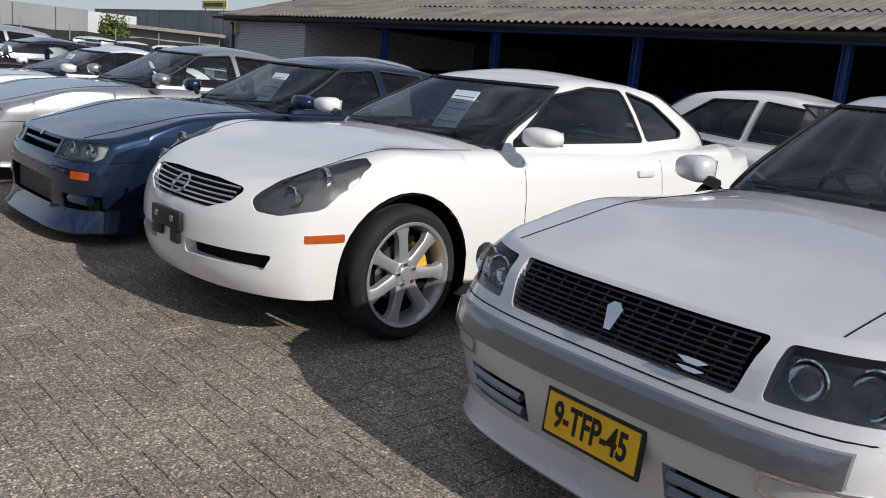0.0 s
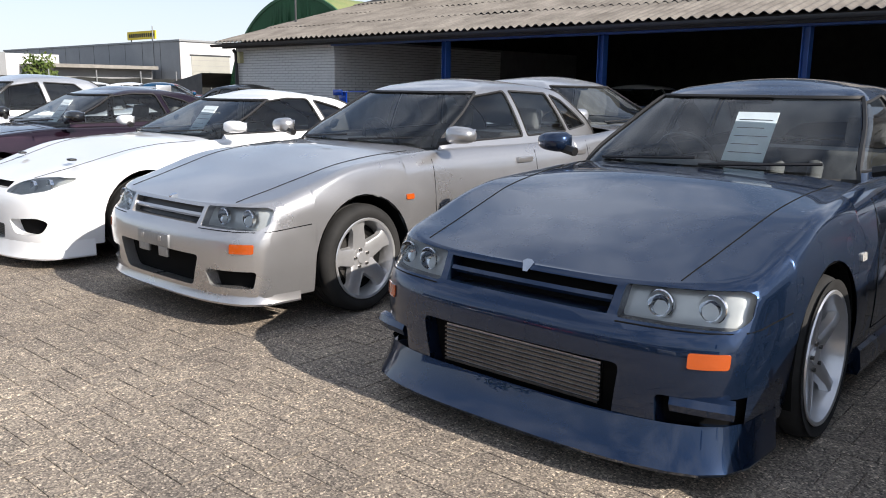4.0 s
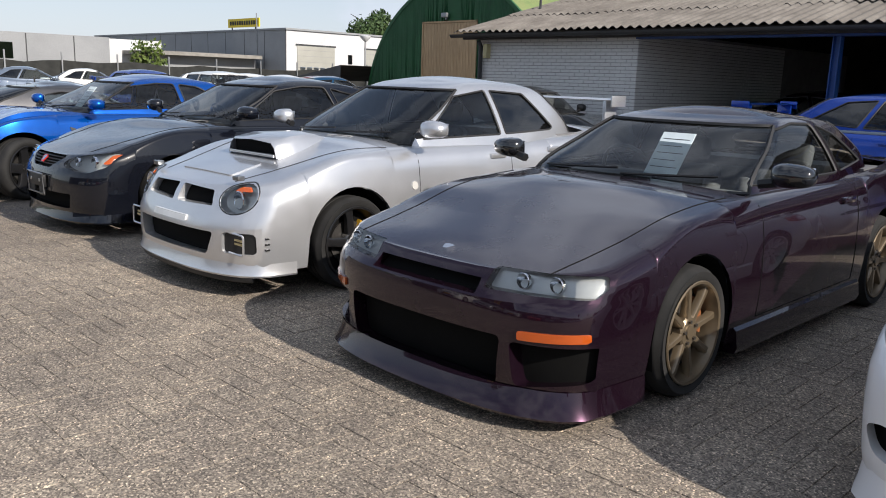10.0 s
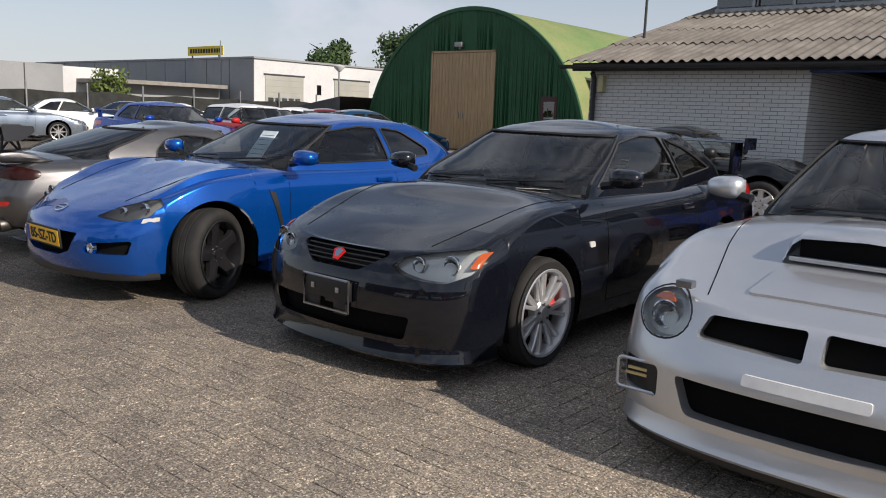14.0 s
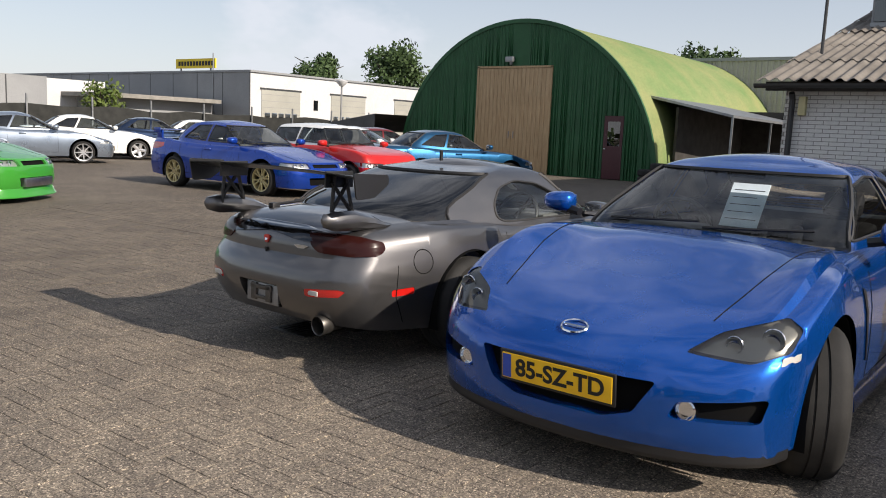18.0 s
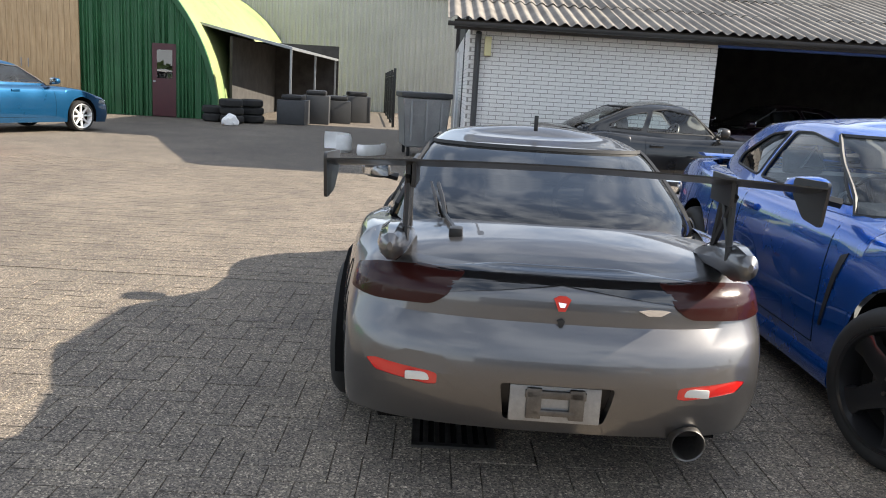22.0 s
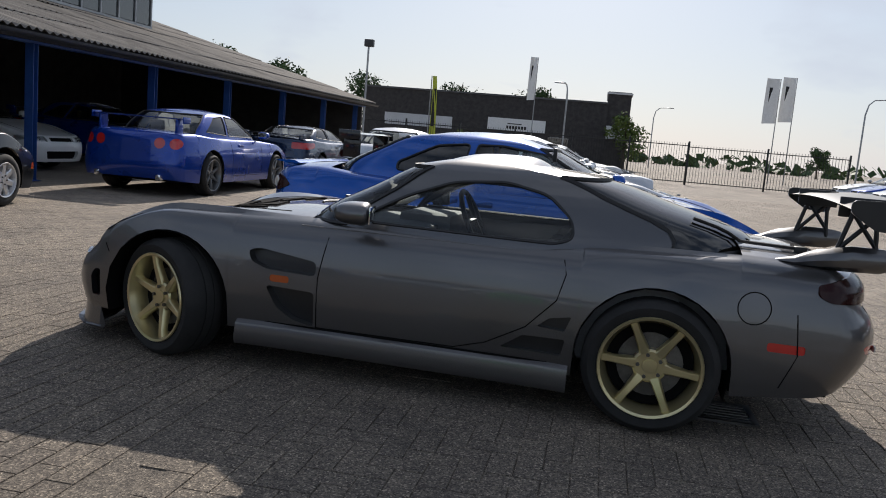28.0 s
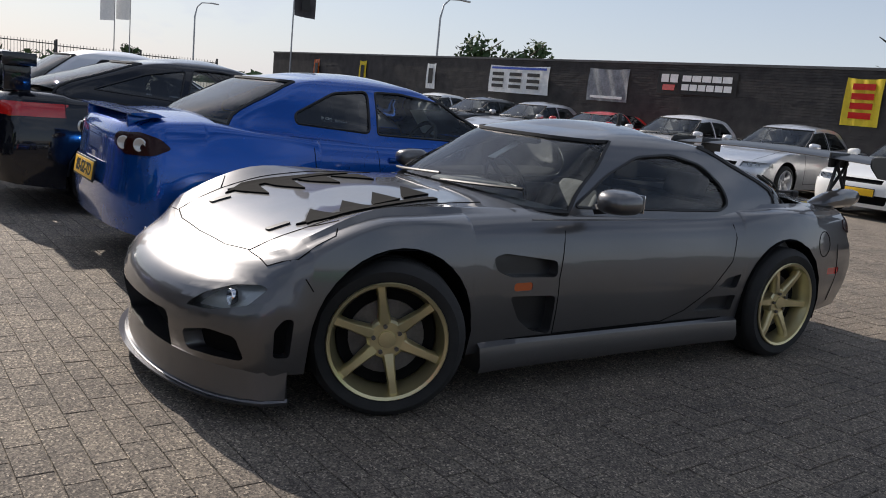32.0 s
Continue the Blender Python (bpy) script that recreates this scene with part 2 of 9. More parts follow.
def box(bm, x0, x1, y0, y1, z0, z1, bev=0.0, m=None):
    r = bmesh.ops.create_cube(bm, size=1.0)
    vs = r["verts"]
    for v in vs:
        v.co = Vector(((x0 + x1) / 2 + v.co.x * (x1 - x0), (y0 + y1) / 2 + v.co.y * (y1 - y0), (z0 + z1) / 2 + v.co.z * (z1 - z0)))
    if bev:
        es = list({e for v in vs for e in v.link_edges})
        r2 = bmesh.ops.bevel(bm, geom=es, offset=bev, segments=2, profile=0.6, affect="EDGES")
        vs = list({v for f in r2["faces"] for v in f.verts} | {v for v in vs if v.is_valid})
    if m is not None:
        bmesh.ops.transform(bm, matrix=m, verts=[v for v in vs if v.is_valid])
    return vs


def boxed(x0, x1, y0, y1, z0, z1, bev=0.0, m=None):
    bm = bmesh.new()
    box(bm, x0, x1, y0, y1, z0, z1, bev, m)
    return bm


def tube(bm, pts, r, sides=6, closed=False, taper=None):
    """A round bar along a line of points."""
    pts = [Vector(p) for p in pts]
    n = len(pts)
    rings = []
    up = None
    for i, p in enumerate(pts):
        a = pts[(i - 1) % n] if (closed or i > 0) else p
        b = pts[(i + 1) % n] if (closed or i < n - 1) else p
        d = (b - a).normalized()
        if up is None:
            up = Vector((0, 0, 1)) if abs(d.z) < 0.9 else Vector((1, 0, 0))
        s = d.cross(up).normalized()
        up = s.cross(d).normalized()
        rr = r if taper is None else r * (1 + (taper - 1) * i / max(1, n - 1))
        rings.append([bm.verts.new(p + rr * (math.cos(2 * math.pi * k / sides) * s + math.sin(2 * math.pi * k / sides) * up)) for k in range(sides)])
    for i in range(n if closed else n - 1):
        a, b = rings[i], rings[(i + 1) % n]
        for k in range(sides):
            bm.faces.new((a[k], a[(k + 1) % sides], b[(k + 1) % sides], b[k]))
    if not closed:
        bm.faces.new(rings[0][::-1])
        bm.faces.new(rings[-1])


def revolve(bm, prof, steps=32, axis="y", close=False):
    """Turns a profile of (radius, along) about an axis through the origin."""
    rings = []
    for i in range(steps):
        a = 2 * math.pi * i / steps
        ca, sa = math.cos(a), math.sin(a)
        ring = []
        for r, h in prof:
            ring.append(bm.verts.new((r * ca, h, r * sa) if axis == "y" else (r * ca, r * sa, h)))
        rings.append(ring)
    k = len(prof)
    for i in range(steps):
        a, b = rings[i], rings[(i + 1) % steps]
        for j in range(k if close else k - 1):
            j2 = (j + 1) % k
            vs = [a[j], b[j], b[j2], a[j2]]
            if prof[j][0] < 1e-6:
                vs = [a[j], b[j2], a[j2]]
            elif prof[j2][0] < 1e-6:
                vs = [a[j], b[j], a[j2]]
            bm.faces.new(vs)
    bmesh.ops.remove_doubles(bm, verts=bm.verts, dist=1e-6)


def slab(bm, poly, z0, z1, m=None):
    """A flat piece with an outline of (x, y), from z0 to z1."""
    lo = [bm.verts.new((x, y, z0)) for x, y in poly]
    hi = [bm.verts.new((x, y, z1)) for x, y in poly]
    bm.faces.new(hi)
    bm.faces.new(lo[::-1])
    n = len(poly)
    for i in range(n):
        bm.faces.new((lo[i], lo[(i + 1) % n], hi[(i + 1) % n], hi[i]))
    if m is not None:
        bmesh.ops.transform(bm, matrix=m, verts=lo + hi)


def text_mesh(body, size, material, m, name="lettering", parent=None, depth=0.0015, bold=0.0, width=None):
    cu = bpy.data.curves.new(name, "FONT")
    cu.body, cu.size, cu.extrude, cu.align_x, cu.align_y, cu.offset = body, size, depth, "CENTER", "CENTER", bold
    tmp = bpy.data.objects.new(name, cu)
    scene.collection.objects.link(tmp)
    bpy.context.view_layer.update()
    me = bpy.data.meshes.new_from_object(tmp.evaluated_get(bpy.context.evaluated_depsgraph_get()))
    bpy.data.objects.remove(tmp)
    if width:
        xs = [v.co.x for v in me.vertices]
        s = width / (max(xs) - min(xs))
        for v in me.vertices:
            v.co.x *= s
    me.materials.clear()
    me.materials.append(material)
    ob = new(name, me)
    if parent:
        ob.parent = parent
    ob.matrix_basis = m
    return ob


class Curve:
    """A smooth line through (x, y) points that does not overshoot."""

    def __init__(self, pts):
        pts = sorted(pts)
        self.x = [p[0] for p in pts]
        self.y = [p[1] for p in pts]
        n = len(pts)
        d = [(self.y[i + 1] - self.y[i]) / max(1e-9, self.x[i + 1] - self.x[i]) for i in range(n - 1)]
        s = [0.0] * n
        if n > 1:
            s[0], s[-1] = d[0], d[-1]
        for i in range(1, n - 1):
            s[i] = 0.0 if d[i - 1] * d[i] <= 0 else 2 * d[i - 1] * d[i] / (d[i - 1] + d[i])
        self.s = s

    def __call__(self, v):
        x, y, s = self.x, self.y, self.s
        if v <= x[0]:
            return y[0]
        if v >= x[-1]:
            return y[-1]
        i = 0
        while v > x[i + 1]:
            i += 1
        h = x[i + 1] - x[i]
        t = (v - x[i]) / h
        return (2 * t**3 - 3 * t**2 + 1) * y[i] + (t**3 - 2 * t**2 + t) * h * s[i] + (3 * t**2 - 2 * t**3) * y[i + 1] + (t**3 - t**2) * h * s[i + 1]
# ---- setting ----
def ground_material():
    m, n, l, p = mat_base("worn_paving")
    big = tex(n, l, 0.35, 5, coords="Position")
    mid = tex(n, l, 2.4, 6, coords="Position")
    fine = tex(n, l, 210.0, 2, coords="Position", rough=0.8)
    grit = tex(n, l, 150.0, 2, "voronoi", coords="Position")
    a = ramp(n, l, big.outputs["Fac"], ((0.3, (0.25, 0.222, 0.192)), (0.52, (0.32, 0.286, 0.247)), (0.75, (0.42, 0.375, 0.32))))
    b = ramp(n, l, mid.outputs["Fac"], ((0.3, (0.74, 0.73, 0.74)), (0.7, (1.08, 1.06, 1.03))))
    c = mix(n, l, 1.0, a, b, "MULTIPLY")
    g = ramp(n, l, grit.outputs["Color"], ((0.10, (0.22, 0.22, 0.23)), (0.5, (0.75, 0.74, 0.74)), (0.78, (1.3, 1.28, 1.22)), (0.93, (2.7, 2.65, 2.5))))
    c = mix(n, l, 0.9, c, g, "MULTIPLY")
    f = ramp(n, l, fine.outputs["Fac"], ((0.3, (0.45, 0.45, 0.45)), (0.7, (1.4, 1.4, 1.37))))
    c = mix(n, l, 0.7, c, f, "MULTIPLY")
    oi = n.new("ShaderNodeObjectInfo")
    geo = n.new("ShaderNodeNewGeometry")
    v = n.new("ShaderNodeMath")
    v.operation = "ADD"
    l.new(oi.outputs["Random"], v.inputs[0])
    l.new(geo.outputs["Random Per Island"], v.inputs[1])
    w = n.new("ShaderNodeMath")
    w.operation = "FRACT"
    l.new(v.outputs[0], w.inputs[0])
    t = ramp(n, l, w.outputs[0], ((0.0, (0.91, 0.90, 0.90)), (0.5, (1.0, 0.98, 0.97)), (1.0, (1.07, 1.05, 1.03))))
    # the trodden north end is greyer than the sandy lane by the row
    sp = n.new("ShaderNodeSeparateXYZ")
    l.new(geo.outputs["Position"], sp.inputs["Vector"])
    wob = n.new("ShaderNodeMath")
    wob.operation = "MULTIPLY_ADD"
    l.new(big.outputs["Fac"], wob.inputs[0])
    wob.inputs[1].default_value = 7.0
    l.new(sp.outputs["Y"], wob.inputs[2])
    mr = n.new("ShaderNodeMapRange")
    for key, value in (("From Min", 20.5), ("From Max", 29.0), ("To Min", 0.0), ("To Max", 1.0)):
        mr.inputs[key].default_value = value
    l.new(wob.outputs[0], mr.inputs["Value"])
    grey = ramp(n, l, mr.outputs["Result"], ((0.0, (1.12, 1.11, 1.09)), (1.0, (0.59, 0.58, 0.565))))
    c = mix(n, l, 1.0, c, grey, "MULTIPLY")
    l.new(mix(n, l, 1.0, c, t, "MULTIPLY"), p.inputs["Base Color"])
    p.inputs["Roughness"].default_value = 0.86
    p.inputs["Specular IOR Level"].default_value = 0.3
    h = mix(n, l, 0.5, fine.outputs["Color"], grit.outputs["Distance"])
    bump(n, l, h, p, 0.7, 0.006)
    return m


M["paving"] = ground_material()
M["eternit"] = worn("old_fibre_cement", (0.13, 0.115, 0.10), (0.27, 0.245, 0.215), 0.9, 1.6, 22, bumps=0.3)
M["whitebrick"] = worn("white_painted_brick", (0.72, 0.71, 0.69), (0.82, 0.81, 0.79), 0.8, 2.0, 60)
M["mortar"] = worn("grey_mortar", (0.26, 0.25, 0.24), (0.36, 0.35, 0.33), 0.95, 4, 80)
M["bluesteel"] = worn("blue_painted_steel", (0.015, 0.06, 0.24), (0.03, 0.10, 0.34), 0.45, 4, 60)
M["darkwood"] = worn("dark_boards", (0.03, 0.028, 0.026), (0.065, 0.06, 0.056), 0.85, 3, 50)
M["gutter"] = plain("dark_gutter", (0.04, 0.042, 0.045), 0.5)
M["green"] = worn("green_corrugated_paint", (0.012, 0.085, 0.028), (0.02, 0.12, 0.042), 0.55, 1.2, 30, bumps=0.05)
M["greenroof"] = worn("weathered_green_roof", (0.12, 0.24, 0.075), (0.30, 0.31, 0.13), 0.6, 0.45, 12)
M["timber"] = worn("larch_boards", (0.38, 0.25, 0.13), (0.56, 0.40, 0.23), 0.75, 3.0, 40, stretch=(6, 6, 0.6))
M["maroon"] = plain("maroon_paint", (0.06, 0.01, 0.016), 0.4)
M["cladding"] = worn("grey_cladding", (0.36, 0.36, 0.32), (0.46, 0.45, 0.40), 0.6, 0.5, 20)
M["whitewall"] = worn("white_panel", (0.60, 0.61, 0.62), (0.74, 0.74, 0.74), 0.6, 0.4, 14, bumps=0.0)
M["greywall"] = worn("grey_panel", (0.26, 0.27, 0.28), (0.34, 0.35, 0.36), 0.6, 0.4, 14, bumps=0.0)
M["darkbrick"] = worn("dark_brick", (0.035, 0.032, 0.032), (0.075, 0.068, 0.064), 0.85, 3, 40)
M["concrete"] = worn("concrete", (0.22, 0.21, 0.19), (0.36, 0.34, 0.31), 0.9, 2, 50)
M["leaf"] = worn("leaves", (0.022, 0.055, 0.012), (0.07, 0.12, 0.03), 0.7, 1.0, 12)
M["leaflight"] = worn("pale_leaves", (0.06, 0.11, 0.015), (0.13, 0.17, 0.03), 0.7, 1.0, 12)
M["bark"] = worn("bark", (0.05, 0.04, 0.03), (0.1, 0.08, 0.06), 0.9, 5, 40)
M["fence"] = plain("black_fence_paint", (0.012, 0.013, 0.013), 0.5)
M["netting"] = worn("dark_netting", (0.02, 0.021, 0.02), (0.045, 0.046, 0.043), 0.95, 3, 60)
M["winglass"] = glass("window_glass", (0.25, 0.29, 0.31), 2.3)
M["galv"] = worn("galvanised_steel", (0.3, 0.31, 0.32), (0.42, 0.43, 0.44), 0.45, 3, 50, 0.8)
M["yellow"] = plain("yellow_sign", (0.75, 0.55, 0.02), 0.5)
M["roofgrey"] = worn("grey_roofing", (0.08, 0.08, 0.08), (0.14, 0.14, 0.14), 0.9, 1, 20)


def structure(name, bm, material, label, smooth=False, parent=None):
    o = part(name, bm, material, parent, smooth=smooth)
    tagged(o, label, "", "", "structure")
    return o


# one ground sheet to the horizon; near the walk it lies under the pavers
bm = bmesh.new()
bmesh.ops.create_grid(bm, x_segments=2, y_segments=2, size=1500)
bmesh.ops.translate(bm, vec=(0, 0, -0.005), verts=bm.verts)
ground = structure("ground", bm, M["paving"], "worn grey-brown paved yard with gritty old clinkers")

# ---- open shed with a corrugated roof ----
SX, SY0, SY1, EAVE = 12.09, -2.2, 22.75, 2.20
PITCH, RUN = 0.27, 10.0                       # rise per metre, depth of the roof


def corrugated(owner, y0, y1, x0, x1, zf, wave=0.177, amp=0.024, lap=1.55, seed=0, thick=0.007):
    """Rows of wavy sheets, each lapped over the one below."""
    rnd = random.Random(seed)
    n = int((y1 - y0) / wave * 6)
    rows = int(math.ceil((x1 - x0) / lap))
    for k in range(rows):
        bm = bmesh.new()
        a, b = x0 + k * lap, min(x1, x0 + (k + 1) * lap + 0.14)
        zo = 0.008 * (k % 2) + 0.011
        prev = None
        for i in range(n + 1):
            y = y0 + (y1 - y0) * i / n
            w = amp * math.cos(2 * math.pi * (y - y0) / wave) + 0.004 * math.sin(y * 1.7 + k)
            if i % 39 == 0:
                jig = rnd.uniform(-0.012, 0.012)
            z0, z1 = zf(a) + w + zo + 0.012 + jig, zf(b) + w + zo - 0.006 + jig
            v = (bm.verts.new((a + jig, y, z0)), bm.verts.new((b, y, z1)), bm.verts.new((a + jig, y, z0 - thick)))
            if prev:
                bm.faces.new((prev[0], prev[1], v[1], v[0]))
                bm.faces.new((prev[2], prev[0], v[0], v[2]))
            prev = v
        part("roof_row", bm, M["eternit"], owner, "grey-brown weathered row of corrugated fibre-cement sheets", angle=60)


shed = thing("shed", "long low open-fronted shed with weathered corrugated roof and blue posts", "shed", kind="structure")
corrugated(shed, SY0 - 0.3, SY1 + 0.35, SX - 0.42, SX + RUN, lambda x: EAVE + 0.10 + (x - SX + 0.42) * PITCH)
for i in range(8):
    a = SX - 0.2 + RUN * i / 7.5
    part("purlin", boxed(a - 0.04, a + 0.04, SY0 - 0.2, SY1 + 0.25, EAVE + (a - SX + 0.42) * PITCH - 0.08, EAVE + (a - SX + 0.42) * PITCH + 0.055), M["darkwood"], shed, smooth=False)
bm = bmesh.new()
box(bm, SX - 0.10, SX + 0.10, SY0, 18.99, EAVE - 0.05, EAVE + 0.10, 0.004)
part("front_beam", bm, M["bluesteel"], shed)
for y in (-1.28, 2.10, 5.48, 8.87, 12.16, 15.66):
    bm = bmesh.new()
    box(bm, SX - 0.075, SX + 0.075, y - 0.055, y - 0.045 + 0.0, 0, EAVE - 0.05)
    box(bm, SX - 0.075, SX + 0.075, y + 0.045, y + 0.055, 0, EAVE - 0.05)
    box(bm, SX - 0.006, SX + 0.006, y - 0.05, y + 0.05, 0, EAVE - 0.05)
    box(bm, SX - 0.11, SX + 0.11, y - 0.11, y + 0.11, 0, 0.014)
    part("post", bm, M["bluesteel"], shed, "dark blue painted steel post", smooth=False)
bm = bmesh.new()
prev = None
for k in range(9):
    a = math.pi + math.pi * k / 8
    p = (SX - 0.47 + 0.065 * math.cos(a), EAVE + 0.065 + 0.065 * math.sin(a))
    r = [bm.verts.new((p[0], SY0 - 0.3, p[1])), bm.verts.new((p[0], SY1 + 0.35, p[1]))]
    if prev:
        bm.faces.new((prev[0], prev[1], r[1], r[0]))
    prev = r
part("gutter", bm, M["gutter"], shed)
bm = bmesh.new()
tube(bm, [(SX - 0.16, SY1 - 0.12, EAVE - 0.05), (SX - 0.09, SY1 - 0.12, EAVE - 0.15), (SX - 0.09, SY1 - 0.12, 0.75)], 0.045, 10)
tube(bm, [(SX - 0.09, SY1 - 0.12, 0.75), (SX - 0.09, SY1 - 0.12, 0.0)], 0.055, 10)
part("downpipe", bm, M["gutter"], shed)
bm = bmesh.new()
box(bm, SX - 0.13, SX - 0.002, SY1 - 0.32, SY1 - 0.22, EAVE - 0.38, EAVE - 0.10, 0.008)
part("junction_box", bm, plain("cream_plastic", (0.55, 0.5, 0.28), 0.5), shed)
# inner walls
bm = bmesh.new()
box(bm, SX + RUN - 0.15, SX + RUN, SY0, SY1, 0, EAVE + RUN * PITCH)
box(bm, SX + 0.02, SX + RUN, SY0 - 0.02, SY0 + 0.12, 0, EAVE - 0.02)
part("back_wall", bm, M["darkwood"], shed, smooth=False)
bm = bmesh.new()
for y in (SY0 + 0.03, SY1 - 0.2):
    vs = [bm.verts.new((x, yy, z)) for yy in (y, y + 0.1) for x, z in ((SX, EAVE - 0.02), (SX + RUN, EAVE - 0.02), (SX + RUN, EAVE + RUN * PITCH), (SX, EAVE + 0.12))]
    bm.faces.new(vs[:4]), bm.faces.new(vs[4:][::-1])
part("gable", bm, M["darkwood"], shed, smooth=False)

# ---- upper storey of offices on the shed ----
office = thing("office_block", "upper storey with pale window panels above the shed roof", "building", kind="structure")
OX, OY0, OY1, OZ0, OZ1 = 17.0, 4.25, 22.6, 3.3, 5.35
bm = bmesh.new()
box(bm, OX, OX + 7, OY0, OY1, OZ0, OZ1)
part("wall", bm, M["greywall"], office, smooth=False)
bm = bmesh.new()
box(bm, OX - 0.25, OX + 7.2, OY0 - 0.2, OY1 + 0.2, OZ1, OZ1 + 0.22)
part("roof_edge", bm, M["gutter"], office, smooth=False)

# ---- green arched hut ----
HX, HY, HR, HL = 23.45, 34.85, 5.25, 15.0
hut = thing("arched_hut", "green arched corrugated hut with timber doors and faded green roof", "hut", kind="structure")
bm = bmesh.new()
ribs, segs = 120, 28
prev = None
for i in range(ribs + 1):
    x = HX + HL * i / ribs
    w = 0.03 * math.cos(i * math.pi)
    ring = [bm.verts.new((x, HY + (HR + 0.05 + w) * math.cos(math.pi * k / segs), 0.0 + (HR + 0.02 + w) * math.sin(math.pi * k / segs))) for k in range(segs + 1)]
    if prev:
        for k in range(segs):
            bm.faces.new((prev[k], prev[k + 1], ring[k + 1], ring[k]))
    prev = ring
part("roof", bm, M["greenroof"], hut, "pale green roof with rust-yellow patches", angle=80)
# the front: corrugated sheets with a doorway through
DY0, DY1, DZ = 33.55, 36.52, 3.66
PY0, PY1, PZ = 30.72, 31.4, 2.08
bm = bmesh.new()
cols = 300
for i in range(cols):
    ya, yb = HY - HR + 2 * HR * i / cols, HY - HR + 2 * HR * (i + 1) / cols
    ym = (ya + yb) / 2
    top = math.sqrt(max(0.001, HR * HR - (ym - HY) ** 2))
    lo = 0.0
    if DY0 < ym < DY1:
        lo = DZ
    elif PY0 < ym < PY1:
        lo = PZ
    if top <= lo:
        continue
    d = 0.012 if i % 2 else -0.012
    vs = [bm.verts.new(c) for c in ((HX + d, ya, lo), (HX - d, yb, lo), (HX - d, yb, top), (HX + d, ya, top))]
    bm.faces.new(vs)
bmesh.ops.remove_doubles(bm, verts=bm.verts, dist=0.002)
part("front_wall", bm, M["green"], hut, "deep green corrugated sheet front", angle=80)
bm = bmesh.new()
prev = None
for k in range(49):
    a = math.pi * k / 48
    ring = [bm.verts.new((HX + dx, HY + (HR + dr) * math.cos(a), (HR + dr) * math.sin(a))) for dx, dr in ((-0.05, -0.05), (-0.05, 0.09), (0.06, 0.09))]
    if prev:
        for q in range(2):
            bm.faces.new((prev[q], prev[q + 1], ring[q + 1], ring[q]))
    prev = ring
part("arch_trim", bm, M["green"], hut)
bw = (DY1 - DY0) / 18
for i in range(18):
    part("plank", boxed(HX - 0.03, HX + 0.0, DY0 + i * bw + 0.004, DY0 + (i + 1) * bw - 0.004, 0.03, DZ - 0.01, 0.004), M["timber"], hut)
bm = bmesh.new()
box(bm, HX - 0.05, HX + 0.02, DY0 - 0.08, DY0, 0, DZ + 0.05)
box(bm, HX - 0.05, HX + 0.02, DY1, DY1 + 0.08, 0, DZ + 0.05)
box(bm, HX - 0.05, HX + 0.02, DY0 - 0.08, DY1 + 0.08, DZ, DZ + 0.07)
part("door_frame", bm, M["timber"], hut, smooth=False)
for s in (-1, 1):
    bm = bmesh.new()
    box(bm, HX - 0.055, HX - 0.03, (DY0 + DY1) / 2 + s * 0.1 - 0.012, (DY0 + DY1) / 2 + s * 0.1 + 0.012, 1.2, 1.45, 0.004)
    part("door_handle", bm, M["galv"], hut)
bm = bmesh.new()
box(bm, HX - 0.04, HX + 0.01, PY0, PY1, 0.02, PZ)
o = part("side_door", bm, M["maroon"], hut, "dark red door with a small window", smooth=False)
part("door_pane", boxed(HX - 0.045, HX - 0.038, PY0 + 0.1, PY1 - 0.14, 1.1, 1.9), M["winglass"], o, smooth=False)
part("door_handle", boxed(HX - 0.07, HX - 0.04, PY1 - 0.1, PY1 - 0.03, 0.98, 1.02, 0.004), M["alu"], o)
bm = bmesh.new()
box(bm, HX - 0.22, HX - 0.05, 35.0, 35.32, 3.86, 4.04, 0.02)
box(bm, HX - 0.1, HX, 35.12, 35.2, 3.78, 3.9)
part("floodlight", bm, M["galv"], hut)
# ---- cars ----
EX, EY, EZ = Vector((1, 0, 0)), Vector((0, 1, 0)), Vector((0, 0, 1))
LEVELS = (0.0, 0.07, 0.16, 0.27, 0.39, 0.51, 0.62, 0.71, 0.78, 0.84, 0.89, 0.93, 0.965, 0.988, 1.0)
COLS = (0.97, 0.93, 0.87, 0.78, 0.66, 0.5, 0.33, 0.16, 0.0)


